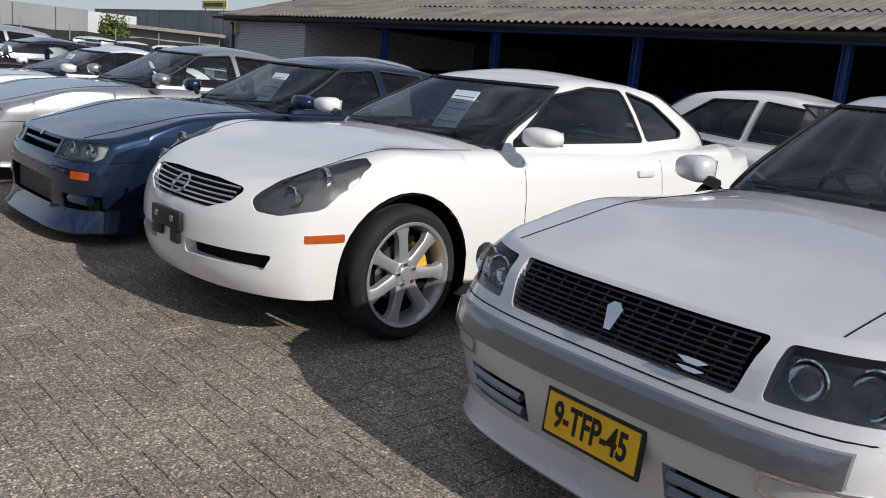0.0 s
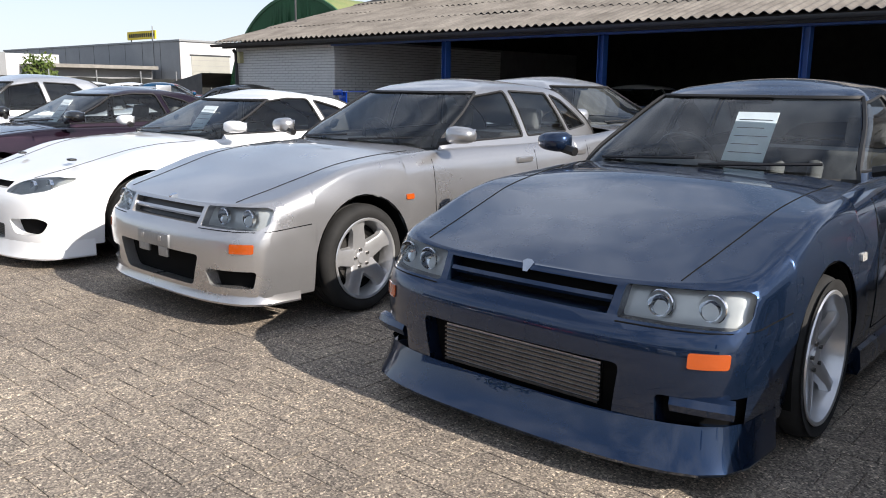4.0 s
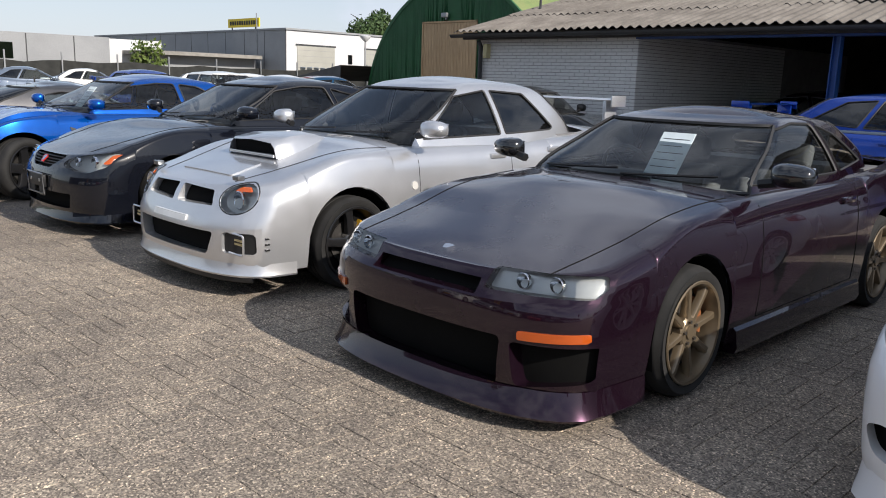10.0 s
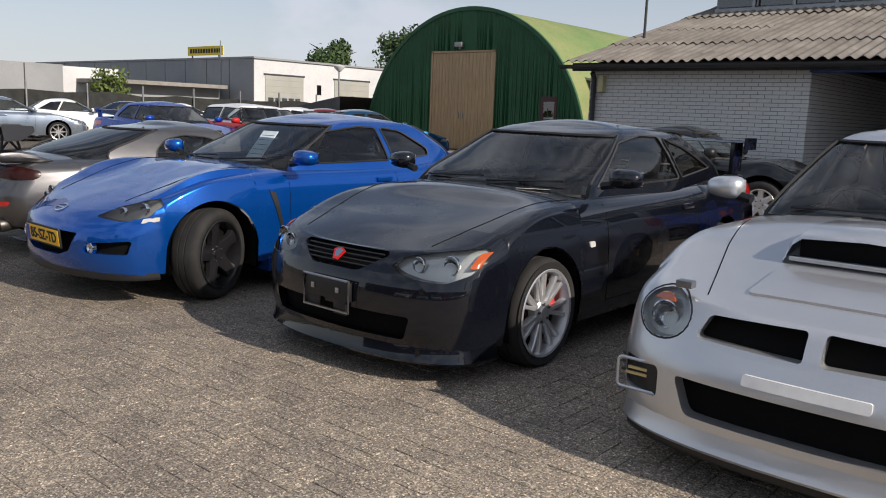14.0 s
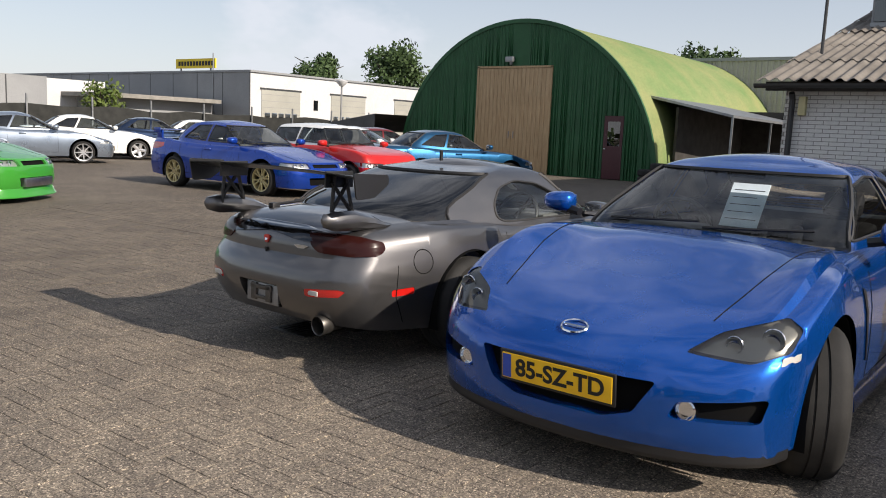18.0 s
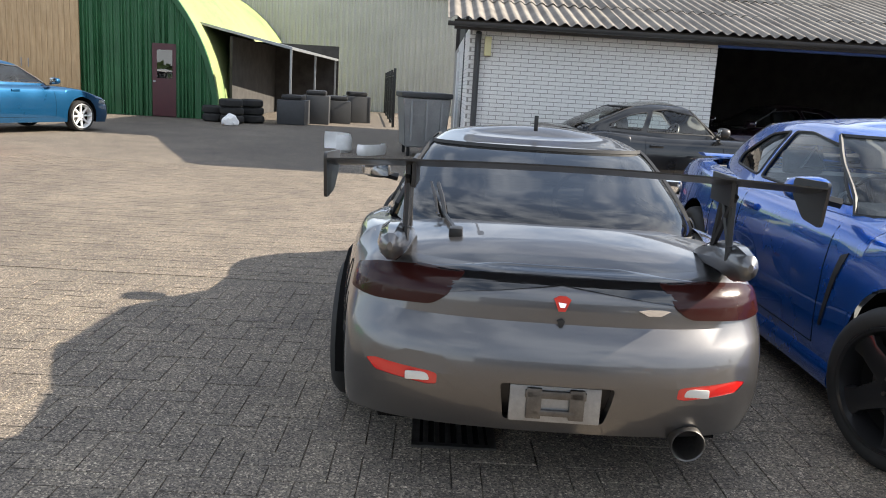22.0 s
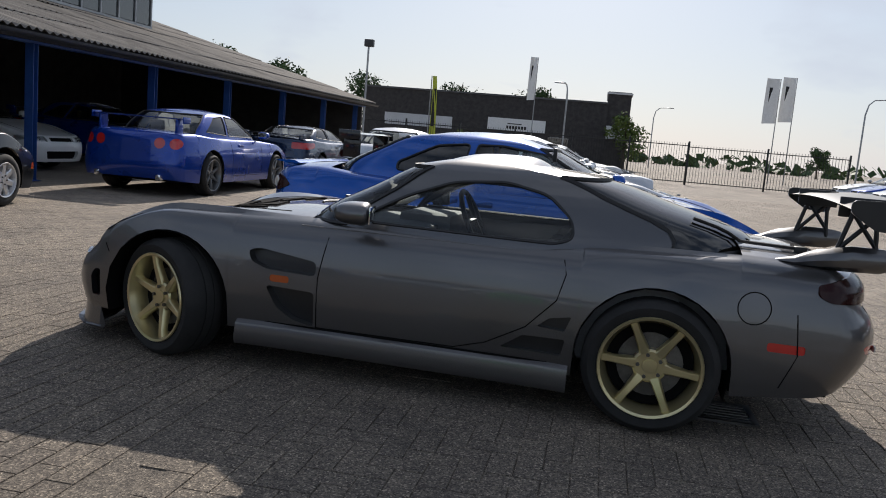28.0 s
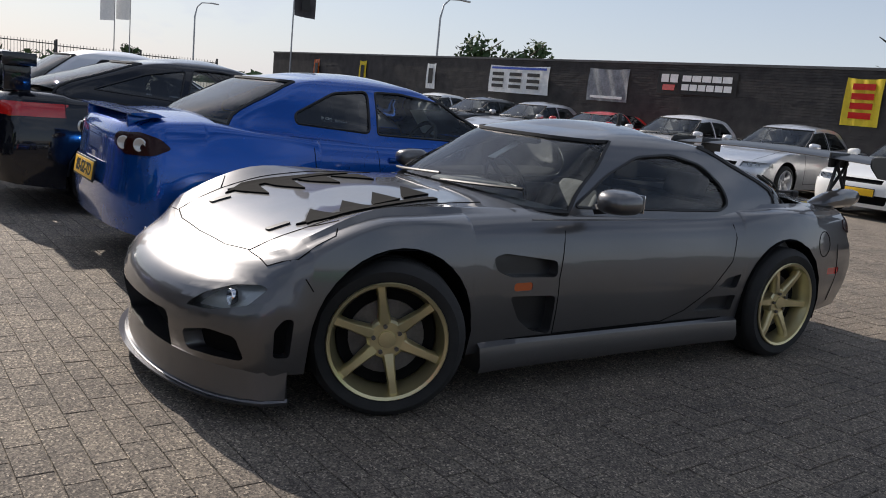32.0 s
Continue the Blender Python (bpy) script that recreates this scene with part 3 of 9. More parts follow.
def shell(front, rear, side, plan, zb, zt, nf, nr, la, lb, stations, zc, rnd, f0=0.84, zlo=0.3, zhi=0.7, arches=(), slant=False, phis=13, crown=2.6, extra=None, levels=LEVELS, top=True):
    """A closed-sided shell: rings round the car from its lower edge up, and a top that crowns to the middle line."""
    bm = bmesh.new()
    items = [("f", radians(90 * i / phis)) for i in range(phis)] + [("s", s) for s in stations] + [("r", radians(90 * i / phis)) for i in range(phis - 1, -1, -1)]

    def bottom(x):
        z = zb(x)
        for xa, za, ra in arches:
            if abs(x - xa) < ra:
                z = max(z, za + math.sqrt(max(0, ra * ra - (x - xa) ** 2)))
        return z

    def taper(z):
        return 1 - 0.62 * min(1.0, max(0.0, (z - zlo) / (zhi - zlo))) if slant else 1.0

    def nip(x, depth, way):
        """The corner's depth, held clear of the wheel arches."""
        for xa, za, ra in arches:
            if (xa - x) * way < 0 and xa * way > 0:
                depth = max(0.02, min(depth, abs(x - xa) - ra - 0.03))
        return depth

    def pt(kind, v, f):
        if kind == "s":
            def xat(z):
                k = taper(z)
                return (front(z) - la * k) * (1 - v) + (rear(z) + lb * k) * v if slant else v
            ox, oy = 0.0, 1.0
            yy = 1.0
        else:
            e = 2 / (nf if kind == "f" else nr)
            xx, yy = max(0.0, math.cos(v)) ** e, max(0.0, math.sin(v)) ** e
            ox, oy = math.cos(v), math.sin(v)
            if kind == "f":
                def xat(z):
                    return front(z) - nip(front(z), la * taper(z), 1) * (1 - xx)
            else:
                ox = -ox

                def xat(z):
                    return rear(z) + nip(rear(z), lb * taper(z), -1) * (1 - xx)
        zB, zT = bottom(xat(zlo)), zt(xat(zhi))
        z = zB + (zT - zB) * f
        x = xat(z)
        y = side(z) * plan(x) * yy
        if f > f0:
            t = (f - f0) / (1 - f0)
            q = rnd * (1 - math.sqrt(max(0.0, 1 - t * t)))
            x -= q * ox * (0.15 if kind == "f" or slant else 1.0)
            y = max(0.0, y - q * oy)
        return Vector((x, y, z))

    grid = [[pt(k, v, f) for f in levels] for k, v in items]
    tags = {}
    for sgn in (1, -1):
        vs = [[bm.verts.new((p.x, sgn * p.y, p.z)) for p in col] for col in grid]
        for i in range(len(items) - 1):
            for j in range(len(levels) - 1):
                q = (vs[i][j], vs[i + 1][j], vs[i + 1][j + 1], vs[i][j + 1])
                tags[bm.faces.new(q[::-1] if sgn < 0 else q)] = (i, j)
        if top:
            rows = []
            ends, reach = (grid[0][-1].x, grid[-1][-1].x), (0.17 if slant else 0.34)
            for i, col in enumerate(grid):
                e = col[-1]
                d0, d1 = ends[0] - e.x, e.x - ends[1]
                u, w = min(1.0, max(0.0, d0) / reach), min(1.0, max(0.0, d1) / (reach * 0.7))
                mid = zc(e.x) + (grid[0][-1].z - zc(ends[0])) * (1 - u) ** 2 + (grid[-1][-1].z - zc(ends[1])) * (1 - w) ** 2
                full = min(1 - (1 - u) ** 2, 1 - (1 - w) ** 2, 1.0)
                row = [vs[i][-1]]
                for c in COLS:
                    z = e.z + (mid - e.z) * (1 - c**crown)
                    if extra:
                        z += extra(e.x, e.y * c) * full
                    row.append(bm.verts.new((e.x, sgn * e.y * c, z)))
                rows.append(row)
            for i in range(len(items) - 1):
                for j in range(len(COLS)):
                    q = (rows[i][j], rows[i + 1][j], rows[i + 1][j + 1], rows[i][j + 1])
                    tags[bm.faces.new(q[::-1] if sgn < 0 else q)] = (i, 100 + j)
    return bm, tags, items


def weld(bm):
    bmesh.ops.remove_doubles(bm, verts=bm.verts, dist=0.0006)
    bmesh.ops.dissolve_degenerate(bm, edges=bm.edges, dist=0.0003)
    bm.normal_update()


def oriented(poly):
    a = sum(poly[i][0] * poly[(i + 1) % len(poly)][1] - poly[(i + 1) % len(poly)][0] * poly[i][1] for i in range(len(poly)))
    return list(poly) if a > 0 else list(poly)[::-1]


def rounded(poly, r=0.04, n=4):
    """The outline with its corners rounded; r may be one size or one for each corner."""
    poly = oriented(poly)
    out = []
    k = len(poly)
    for i in range(k):
        p = Vector(poly[i])
        a, b = Vector(poly[i - 1]) - p, Vector(poly[(i + 1) % k]) - p
        q = min(r, a.length * 0.45, b.length * 0.45)
        s, e = p + a.normalized() * q, p + b.normalized() * q
        for j in range(n + 1):
            t = j / n
            out.append(tuple((1 - t) ** 2 * s + 2 * t * (1 - t) * p + t * t * e))
    return out


def carve(bm, poly, view, depth, near=None, mind=0.12):
    """Cuts an outline, seen from one side, out of a shell, and turns its rim inward. Returns the faces cut out, as loops of points."""
    ea, eb, d = view
    poly = oriented(poly)
    if ea.cross(eb).dot(d) < 0:
        pass
    amin, amax = min(p[0] for p in poly), max(p[0] for p in poly)
    bmin, bmax = min(p[1] for p in poly), max(p[1] for p in poly)

    def cands(faces):
        out = []
        for f in faces:
            if f.normal.dot(d) < mind:
                continue
            c = f.calc_center_median()
            if near and not near(c):
                continue
            aa = [v.co.dot(ea) for v in f.verts]
            bb = [v.co.dot(eb) for v in f.verts]
            if max(aa) < amin or min(aa) > amax or max(bb) < bmin or min(bb) > bmax:
                continue
            out.append(f)
        return out

    n = len(poly)
    fs = cands(bm.faces)
    for i in range(n):
        (a0, b0), (a1, b1) = poly[i], poly[(i + 1) % n]
        no = ea * (b1 - b0) - eb * (a1 - a0)
        if no.length < 1e-6:
            continue
        if not fs:
            return [], []
        geom = list({v for f in fs for v in f.verts}) + list({e for f in fs for e in f.edges}) + fs
        r = bmesh.ops.bisect_plane(bm, geom=geom, dist=1e-5, plane_co=ea * a0 + eb * b0, plane_no=no.normalized())
        fs = [f for f in r["geom"] if isinstance(f, bmesh.types.BMFace)]
        for f in fs:
            f.normal_update()
        fs = cands(fs)
    sel = []
    for f in fs:
        c = f.calc_center_median()
        a, b = c.dot(ea), c.dot(eb)
        if all((poly[(i + 1) % n][0] - poly[i][0]) * (b - poly[i][1]) - (poly[(i + 1) % n][1] - poly[i][1]) * (a - poly[i][0]) > -1e-6 for i in range(n)):
            sel.append(f)
    loops = [[v.co.copy() for v in f.verts] for f in sel]
    norms = [f.normal.copy() for f in sel]
    s = set(sel)
    rim = [e for f in sel for e in f.edges if sum(1 for g in e.link_faces if g in s) == 1]
    rim = list(set(rim))
    if depth and rim:
        r = bmesh.ops.extrude_edge_only(bm, edges=rim)
        for g in r["geom"]:
            if isinstance(g, bmesh.types.BMVert):
                g.co -= d * depth
    bmesh.ops.delete(bm, geom=sel, context="FACES")
    bm.normal_update()
    return loops, norms


def sheet(loops, shift=Vector((0, 0, 0)), thick=0.0, d=None):
    bm = bmesh.new()
    for lp in loops:
        if len(lp) >= 3:
            try:
                bm.faces.new([bm.verts.new(p + shift) for p in lp])
            except ValueError:
                pass
    bmesh.ops.remove_doubles(bm, verts=bm.verts, dist=0.0005)
    if thick and bm.faces:
        r = bmesh.ops.extrude_face_region(bm, geom=list(bm.faces))
        for g in r["geom"]:
            if isinstance(g, bmesh.types.BMVert):
                g.co -= d * thick
    return bm


def rim_tube(loops, shift, r, skip_mid=False):
    """One bead round the outer edge of a set of faces."""
    b2 = sheet(loops, shift)
    nxt = {}
    for e in b2.edges:
        if len(e.link_faces) == 1:
            a, b = e.verts
            nxt.setdefault(a, []).append(b)
            nxt.setdefault(b, []).append(a)
    b3 = bmesh.new()
    seen = set()
    for st in list(nxt):
        if st in seen or len(nxt[st]) != 2:
            continue
        chain, cur, last = [st], nxt[st][0], st
        while cur is not st and cur not in seen and len(chain) < 900:
            chain.append(cur)
            seen.add(cur)
            k = [v for v in nxt[cur] if v is not last]
            if not k:
                break
            last, cur = cur, k[0]
        seen.add(st)
        if len(chain) > 3:
            tube(b3, [v.co for v in chain], r, 4, True)
    b2.free()
    return b3


def mirrored(poly):
    return [(-a, b) for a, b in poly]


FRONT, BACK, LEFT, RIGHT, ABOVE = (EY, EZ, EX), (EY, EZ, -EX), (EX, EZ, EY), (EX, EZ, -EY), (EY, EX, EZ)


def oblique(s, degrees):
    """A level view onto a rear corner; s is the side."""
    a = radians(degrees)
    return (Vector((math.sin(a), s * math.cos(a), 0)), EZ, Vector((-math.cos(a), s * math.sin(a), 0)))


def drop(bvh, a, b, view):
    """The place and normal where a line along the view meets the car."""
    ea, eb, d = view
    hit, no, _, _ = bvh.ray_cast(ea * a + eb * b + d * 4, -d)
    return (hit, no) if hit else (None, None)


def line_on(bm, bvh, pts, view, r=0.003, step=0.05, lift=0.0):
    out = []
    for i in range(len(pts) - 1):
        p, q = Vector(pts[i]), Vector(pts[i + 1])
        k = max(1, int((q - p).length / step))
        for j in range(k + (i == len(pts) - 2)):
            t = p.lerp(q, j / k)
            h, no = drop(bvh, t[0], t[1], view)
            if h is not None:
                out.append(h + no * lift)
    if len(out) > 1:
        good = [out[0]]
        for p in out[1:]:
            if (p - good[-1]).length > 0.3:
                break
            good.append(p)
        if len(good) > 1:
            tube(bm, good, r, 4)


def pad(name, bvh, poly, view, material, parent, out=0.012, sink=0.02, label="", step=0.03):
    """A raised piece with an outline, shaped to the surface below it."""
    ea, eb, d = view
    out = max(out, 0.006)
    poly = oriented(poly)
    k = len(poly)
    ca, cb = sum(p[0] for p in poly) / k, sum(p[1] for p in poly) / k
    fine = []
    for i in range(k):
        p, q = Vector(poly[i]), Vector(poly[(i + 1) % k])
        m = max(1, int((q - p).length / step))
        fine += [p.lerp(q, j / m) for j in range(m)]
    rings_n = max(2, int(max((Vector((ca, cb)) - p).length for p in fine) / step))
    bm = bmesh.new()
    rings = []
    for t in range(rings_n + 1):
        ring = []
        for p in (fine if t else fine[:1]):
            q = Vector((ca, cb)).lerp(p, t / rings_n)
            h, no = drop(bvh, q.x, q.y, view)
            if h is None:
                bm.free()
                return None
            ring.append(bm.verts.new(h + d * out))
        rings.append(ring)
    n = len(fine)
    for i in range(n):
        bm.faces.new((rings[0][0], rings[1][i], rings[1][(i + 1) % n]))
        for t in range(1, rings_n):
            bm.faces.new((rings[t][i], rings[t + 1][i], rings[t + 1][(i + 1) % n], rings[t][(i + 1) % n]))
    r = bmesh.ops.extrude_face_region(bm, geom=list(bm.faces))
    for g in r["geom"]:
        if isinstance(g, bmesh.types.BMVert):
            g.co -= d * (out + sink)
    return part(name, bm, material, parent, label)


WHEELS = {}


def wheel_meshes(style, r, w, mat_name):
    """Meshes of tyre, rim, brake disc and nuts; the outer face looks along +y."""
    key = (style, round(r, 3), round(w, 3), mat_name)
    if key in WHEELS:
        return WHEELS[key]
    rr = {"six": r - 0.078, "five": r - 0.083, "seven": r - 0.078, "cup": r - 0.11, "three": r - 0.058, "twin7": r - 0.064, "rs5": r - 0.068, "ten": r - 0.066, "eight": r - 0.068}.get(style, r - 0.085)
    h = w / 2
    bm = bmesh.new()
    revolve(bm, [(rr - 0.004, -h + 0.012), (rr + 0.012, -h), (rr + 0.045, -h - 0.006), (r - 0.022, -h + 0.004), (r - 0.006, -h + 0.022), (r, -h + 0.045), (r, -0.03), (r - 0.007, -0.028), (r - 0.007, -0.022), (r, -0.02),
                 (r, 0.02), (r - 0.007, 0.022), (r - 0.007, 0.028), (r, 0.03), (r, h - 0.045), (r - 0.006, h - 0.022), (r - 0.022, h - 0.004), (rr + 0.045, h + 0.006), (rr + 0.012, h), (rr - 0.004, h - 0.012)], 44)
    tyre = to_mesh(bm, "tyre", True, 50)
    tyre.materials.append(M["tyre"])
    bm = bmesh.new()
    revolve(bm, [(rr, h - 0.004), (rr + 0.006, h + 0.002), (rr + 0.002, h + 0.008), (rr - 0.010, h + 0.004), (rr - 0.016, h - 0.02), (rr - 0.03, h - 0.06), (rr - 0.03, -h + 0.01), (rr, -h)], 44)
    n, wi, wo, twin = {"six": (6, 0.021, 0.014, 0), "seven": (7, 0.028, 0.034, 0), "five": (5, 0.050, 0.046, 0), "ten": (5, 0.018, 0.014, 1), "eight": (8, 0.016, 0.014, 0), "twin7": (7, 0.013, 0.012, 1), "rs5": (5, 0.030, 0.026, 0),
                       "twin6": (6, 0.016, 0.015, 1), "cup": (7, 0.04, 0.03, 0), "three": (5, 0.035, 0.022, 0)}[style]
    face = h - 0.012
    dish = 0.03 if style in ("six", "five", "three") else 0.012
    for k in range(n):
        for tw in ((-1, 1) if twin else (0,)):
            a = 2 * math.pi * k / n + math.pi / 2
            sp = tw * (0.5 * math.pi / n) * 0.75
            p0 = Vector((math.cos(a + sp * 0.3) * 0.045, 0, math.sin(a + sp * 0.3) * 0.045))
            p1 = Vector((math.cos(a + sp) * (rr - 0.008), 0, math.sin(a + sp) * (rr - 0.008)))
            dd = (p1 - p0).normalized()
            s = Vector((-dd.z, 0, dd.x))
            prev = None
            for t, ww, yo, th in ((0, wi * 1.25, face - dish, 0.05), (0.25, wi, face - dish * 0.7, 0.04), (0.7, (wi + wo) / 2 * 0.9, face - dish * 0.25, 0.035), (1.0, wo * 1.35, face - 0.004, 0.04)):
                c = p0.lerp(p1, t)
                ring = [bm.verts.new(c - s * ww * 1.15 + EY * (yo - th)), bm.verts.new(c - s * ww + EY * (yo - 0.006)), bm.verts.new(c - s * ww * 0.7 + EY * yo), bm.verts.new(c + s * ww * 0.7 + EY * yo),
                        bm.verts.new(c + s * ww + EY * (yo - 0.006)), bm.verts.new(c + s * ww * 1.15 + EY * (yo - th))]
                if prev:
                    for j in range(5):
                        bm.faces.new((prev[j], prev[j + 1], ring[j + 1], ring[j]))
                prev = ring
    revolve(bm, [(0.078, face - dish - 0.05), (0.076, face - dish - 0.006), (0.066, face - dish + 0.003), (0.034, face - dish + 0.002), (0.032, face - dish + 0.010), (0.0, face - dish + 0.012)], 24)
    rim = to_mesh(bm, "rim", True, 40)
    rim.materials.append(M[mat_name])
    bm = bmesh.new()
    revolve(bm, [(0.0, h - 0.075), (0.07, h - 0.072), (0.072, h - 0.085), (0.145, h - 0.085), (0.145, h - 0.10), (0.0, h - 0.10)], 28)
    disc = to_mesh(bm, "brake_disc", True, 40)
    disc.materials.append(M["steel"])
    bm = bmesh.new()
    bmesh.ops.create_cone(bm, cap_ends=True, segments=6, radius1=0.009, radius2=0.008, depth=0.016, matrix=Matrix.Translation((0, face - dish + 0.006, 0)) @ pose(0, 0, 0, 90))
    nuts = to_mesh(bm, "wheel_nut", False)
    nuts.materials.append(M["steel"])
    # added near-black dish that paints the shade between the spokes
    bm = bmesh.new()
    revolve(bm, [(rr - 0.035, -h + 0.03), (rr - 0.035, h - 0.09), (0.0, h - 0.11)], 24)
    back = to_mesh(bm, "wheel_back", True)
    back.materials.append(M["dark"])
    WHEELS[key] = (tyre, rim, disc, nuts, back)
    return WHEELS[key]


def caliper_mesh(mat_name):
    key = ("caliper", mat_name)
    if key not in WHEELS:
        bm = bmesh.new()
        pts = [(math.cos(a) * rr, 0, math.sin(a) * rr) for rr in (0.105, 0.165) for a in ()]
        poly = [(math.cos(radians(a)) * 0.168, math.sin(radians(a)) * 0.168) for a in range(-38, 39, 12)] + [(math.cos(radians(a)) * 0.105, math.sin(radians(a)) * 0.105) for a in range(30, -31, -15)]
        slab(bm, poly, -0.03, 0.03)
        bmesh.ops.transform(bm, matrix=pose(0, 0, 0, 90), verts=bm.verts)
        me = to_mesh(bm, "caliper", True)
        me.materials.append(M[mat_name])
        WHEELS[key] = me
    return WHEELS[key]


def add_wheel(car, x, y, style, r, w, mat_name, steer=0.0, spin=0.0, caliper=None, camber=0.0, nuts_on=True):
    side = 1 if y > 0 else -1
    tyre, rim, disc, nuts, back = wheel_meshes(style, r, w, mat_name)
    t = new("wheel")
    t.parent = car
    t.matrix_basis = pose(x, y, r, camber * side, 0, steer + (0 if side > 0 else 180)) @ pose(0, 0, 0, 0, spin, 0)
    for nm, me in (("tyre", tyre), ("rim", rim), ("brake_disc", disc), ("wheel_back", back)):
        o = new(nm, me)
        o.parent = t
    for k in range(5 if nuts_on else 0):
        o = new("wheel_nut", nuts)
        o.parent = t
        o.matrix_basis = pose(math.cos(1.2566 * k + 0.3) * 0.052, 0, math.sin(1.2566 * k + 0.3) * 0.052)
    if caliper:
        o = new("caliper", caliper_mesh(caliper))
        o.parent = t
        o.matrix_basis = pose(0, w / 2 - 0.085, 0, 0, (-160 if side > 0 else -20) - spin, 0)
    return t


def seat_mesh(key="seat"):
    """A bucket seat that faces +x, its base at the origin."""
    if key in WHEELS:
        return WHEELS[key]
    bm = bmesh.new()
    box(bm, -0.24, 0.27, -0.25, 0.25, 0.0, 0.16, 0.05)
    box(bm, -0.08, 0.08, -0.24, 0.24, 0.0, 0.58, 0.06, pose(-0.25, 0, 0.1, 0, -20, 0))
    box(bm, -0.05, 0.06, -0.13, 0.13, 0.0, 0.18, 0.045, pose(-0.46, 0, 0.68, 0, -12, 0))
    for s in (-1, 1):
        box(bm, -0.02, 0.13, s * 0.25 - 0.045, s * 0.25 + 0.045, 0.0, 0.45, 0.04, pose(-0.25, 0, 0.14, 0, -20, 0))
    WHEELS[key] = to_mesh(bm, "seat", True, 60)
    return WHEELS[key]


def plate_on(car, at, w, h, tilt=0.0, text=None, back=False, blank=None):
    """A number plate; at is its centre, its face along +x (or -x)."""
    p = new("number_plate")
    p.parent = car
    p.matrix_basis = pose(*at, 0, tilt, 180 if back else 0)
    part("plate_panel", boxed(-0.006, 0.006, -w / 2, w / 2, -h / 2, h / 2, 0.004), M["plate"] if not blank else M[blank], p)
    part("plate_frame", boxed(-0.012, 0.002, -w / 2 - 0.012, w / 2 + 0.012, -h / 2 - 0.012, h / 2 + 0.012, 0.004), M["black"], p)
    if text:
        part("plate_band", boxed(0.004, 0.0075, -w / 2 + 0.004, -w / 2 + 0.046, -h / 2 + 0.005, h / 2 - 0.005), M["plateblue"], p) if not back and w > 0.4 else None
        text_mesh(text, h * 0.92, M["ink"], pose(0.0072, 0.018 if w > 0.4 else 0.0, -0.002, 90, 0, 90), "lettering", p, 0.0012, 0.0025, w * 0.80)
    return p


def side_mirror(car, x, y, z, material, size=(0.10, 0.2, 0.13), kind="round"):
    """A door mirror: housing, glass and foot."""
    s = 1 if y > 0 else -1
    bm = bmesh.new()
    bmesh.ops.create_uvsphere(bm, u_segments=16, v_segments=10, radius=1.0)
    for v in bm.verts:
        c = v.co
        e = 0.7
        c.x = math.copysign(abs(c.x) ** e, c.x) * size[0] * (1.0 if c.x > 0 else 0.35)
        c.y = math.copysign(abs(c.y) ** e, c.y) * size[1] / 2
        c.z = math.copysign(abs(c.z) ** e, c.z) * size[2] / 2 * (1 - 0.12 * c.y * s / (size[1] / 2))
    o = part("mirror", bm, material, car)
    o.matrix_basis = pose(x, y + s * size[1] * 0.55, z, 0, 0, s * 8)
    part("mirror_glass", boxed(-size[0] * 0.36 - 0.004, -size[0] * 0.36 + 0.002, -size[1] * 0.4, size[1] * 0.4, -size[2] * 0.36, size[2] * 0.36, 0.002), M["chrome"], o)
    bm = bmesh.new()
    tube(bm, [(0.02, -s * size[1] * 0.75, -size[2] * 0.45), (0.015, -s * size[1] * 0.3, -size[2] * 0.3), (0.0, 0, -size[2] * 0.1)], 0.026, 6)
    part("mirror_foot", bm, M["black"], o)
    return o


def around(bvh, cx, z, a0, a1, n, reach=4.0):
    """Points of the car's outline at one height, by angle about (cx, 0)."""
    out = []
    for i in range(n + 1):
        a = radians(a0 + (a1 - a0) * i / n)
        d = Vector((math.cos(a), math.sin(a), 0))
        h, no, _, _ = bvh.ray_cast(Vector((cx, 0, z)) + d * reach, -d)
        if h is not None:
            out.append((h, d))
    return out


def lip(car, bvh, material, cx, z1, z0, out, a0=-60, a1=60, n=28, name="front_lip", thick=0.012, label="", tuck=0.0, zr=None):
    """A flared apron below a bumper."""
    pts = [(h, d) for h, d in around(bvh, cx, zr or z1, a0, a1, n) if h.x > cx + 0.25]
    full_out = out
    bm = bmesh.new()
    prev = None
    for i, (h, d) in enumerate(pts):
        e = min(1.0, i / 4, (len(pts) - 1 - i) / 4)
        out, deep = full_out * (0.35 + 0.65 * e), 0.03 + 0.13 * e
        ring = [bm.verts.new(Vector((h.x, h.y, z1)) - d * tuck), bm.verts.new(Vector((h.x, h.y, lerp(z1, z0, 0.55))) + d * out * 0.45), bm.verts.new(Vector((h.x, h.y, z0 + 0.012)) + d * out), bm.verts.new(Vector((h.x, h.y, z0)) + d * (out - 0.008)),
                bm.verts.new(Vector((h.x, h.y, z0)) + d * (out - deep)), bm.verts.new(Vector((h.x, h.y, z0 + thick)) + d * (out - deep))]
        if prev:
            for j in range(5):
                bm.faces.new((prev[j], prev[j + 1], ring[j + 1], ring[j]))
        else:
            bm.faces.new(ring)
        prev = ring
    if prev:
        bm.faces.new(prev[::-1])
        return part(name, bm, material, car, label)


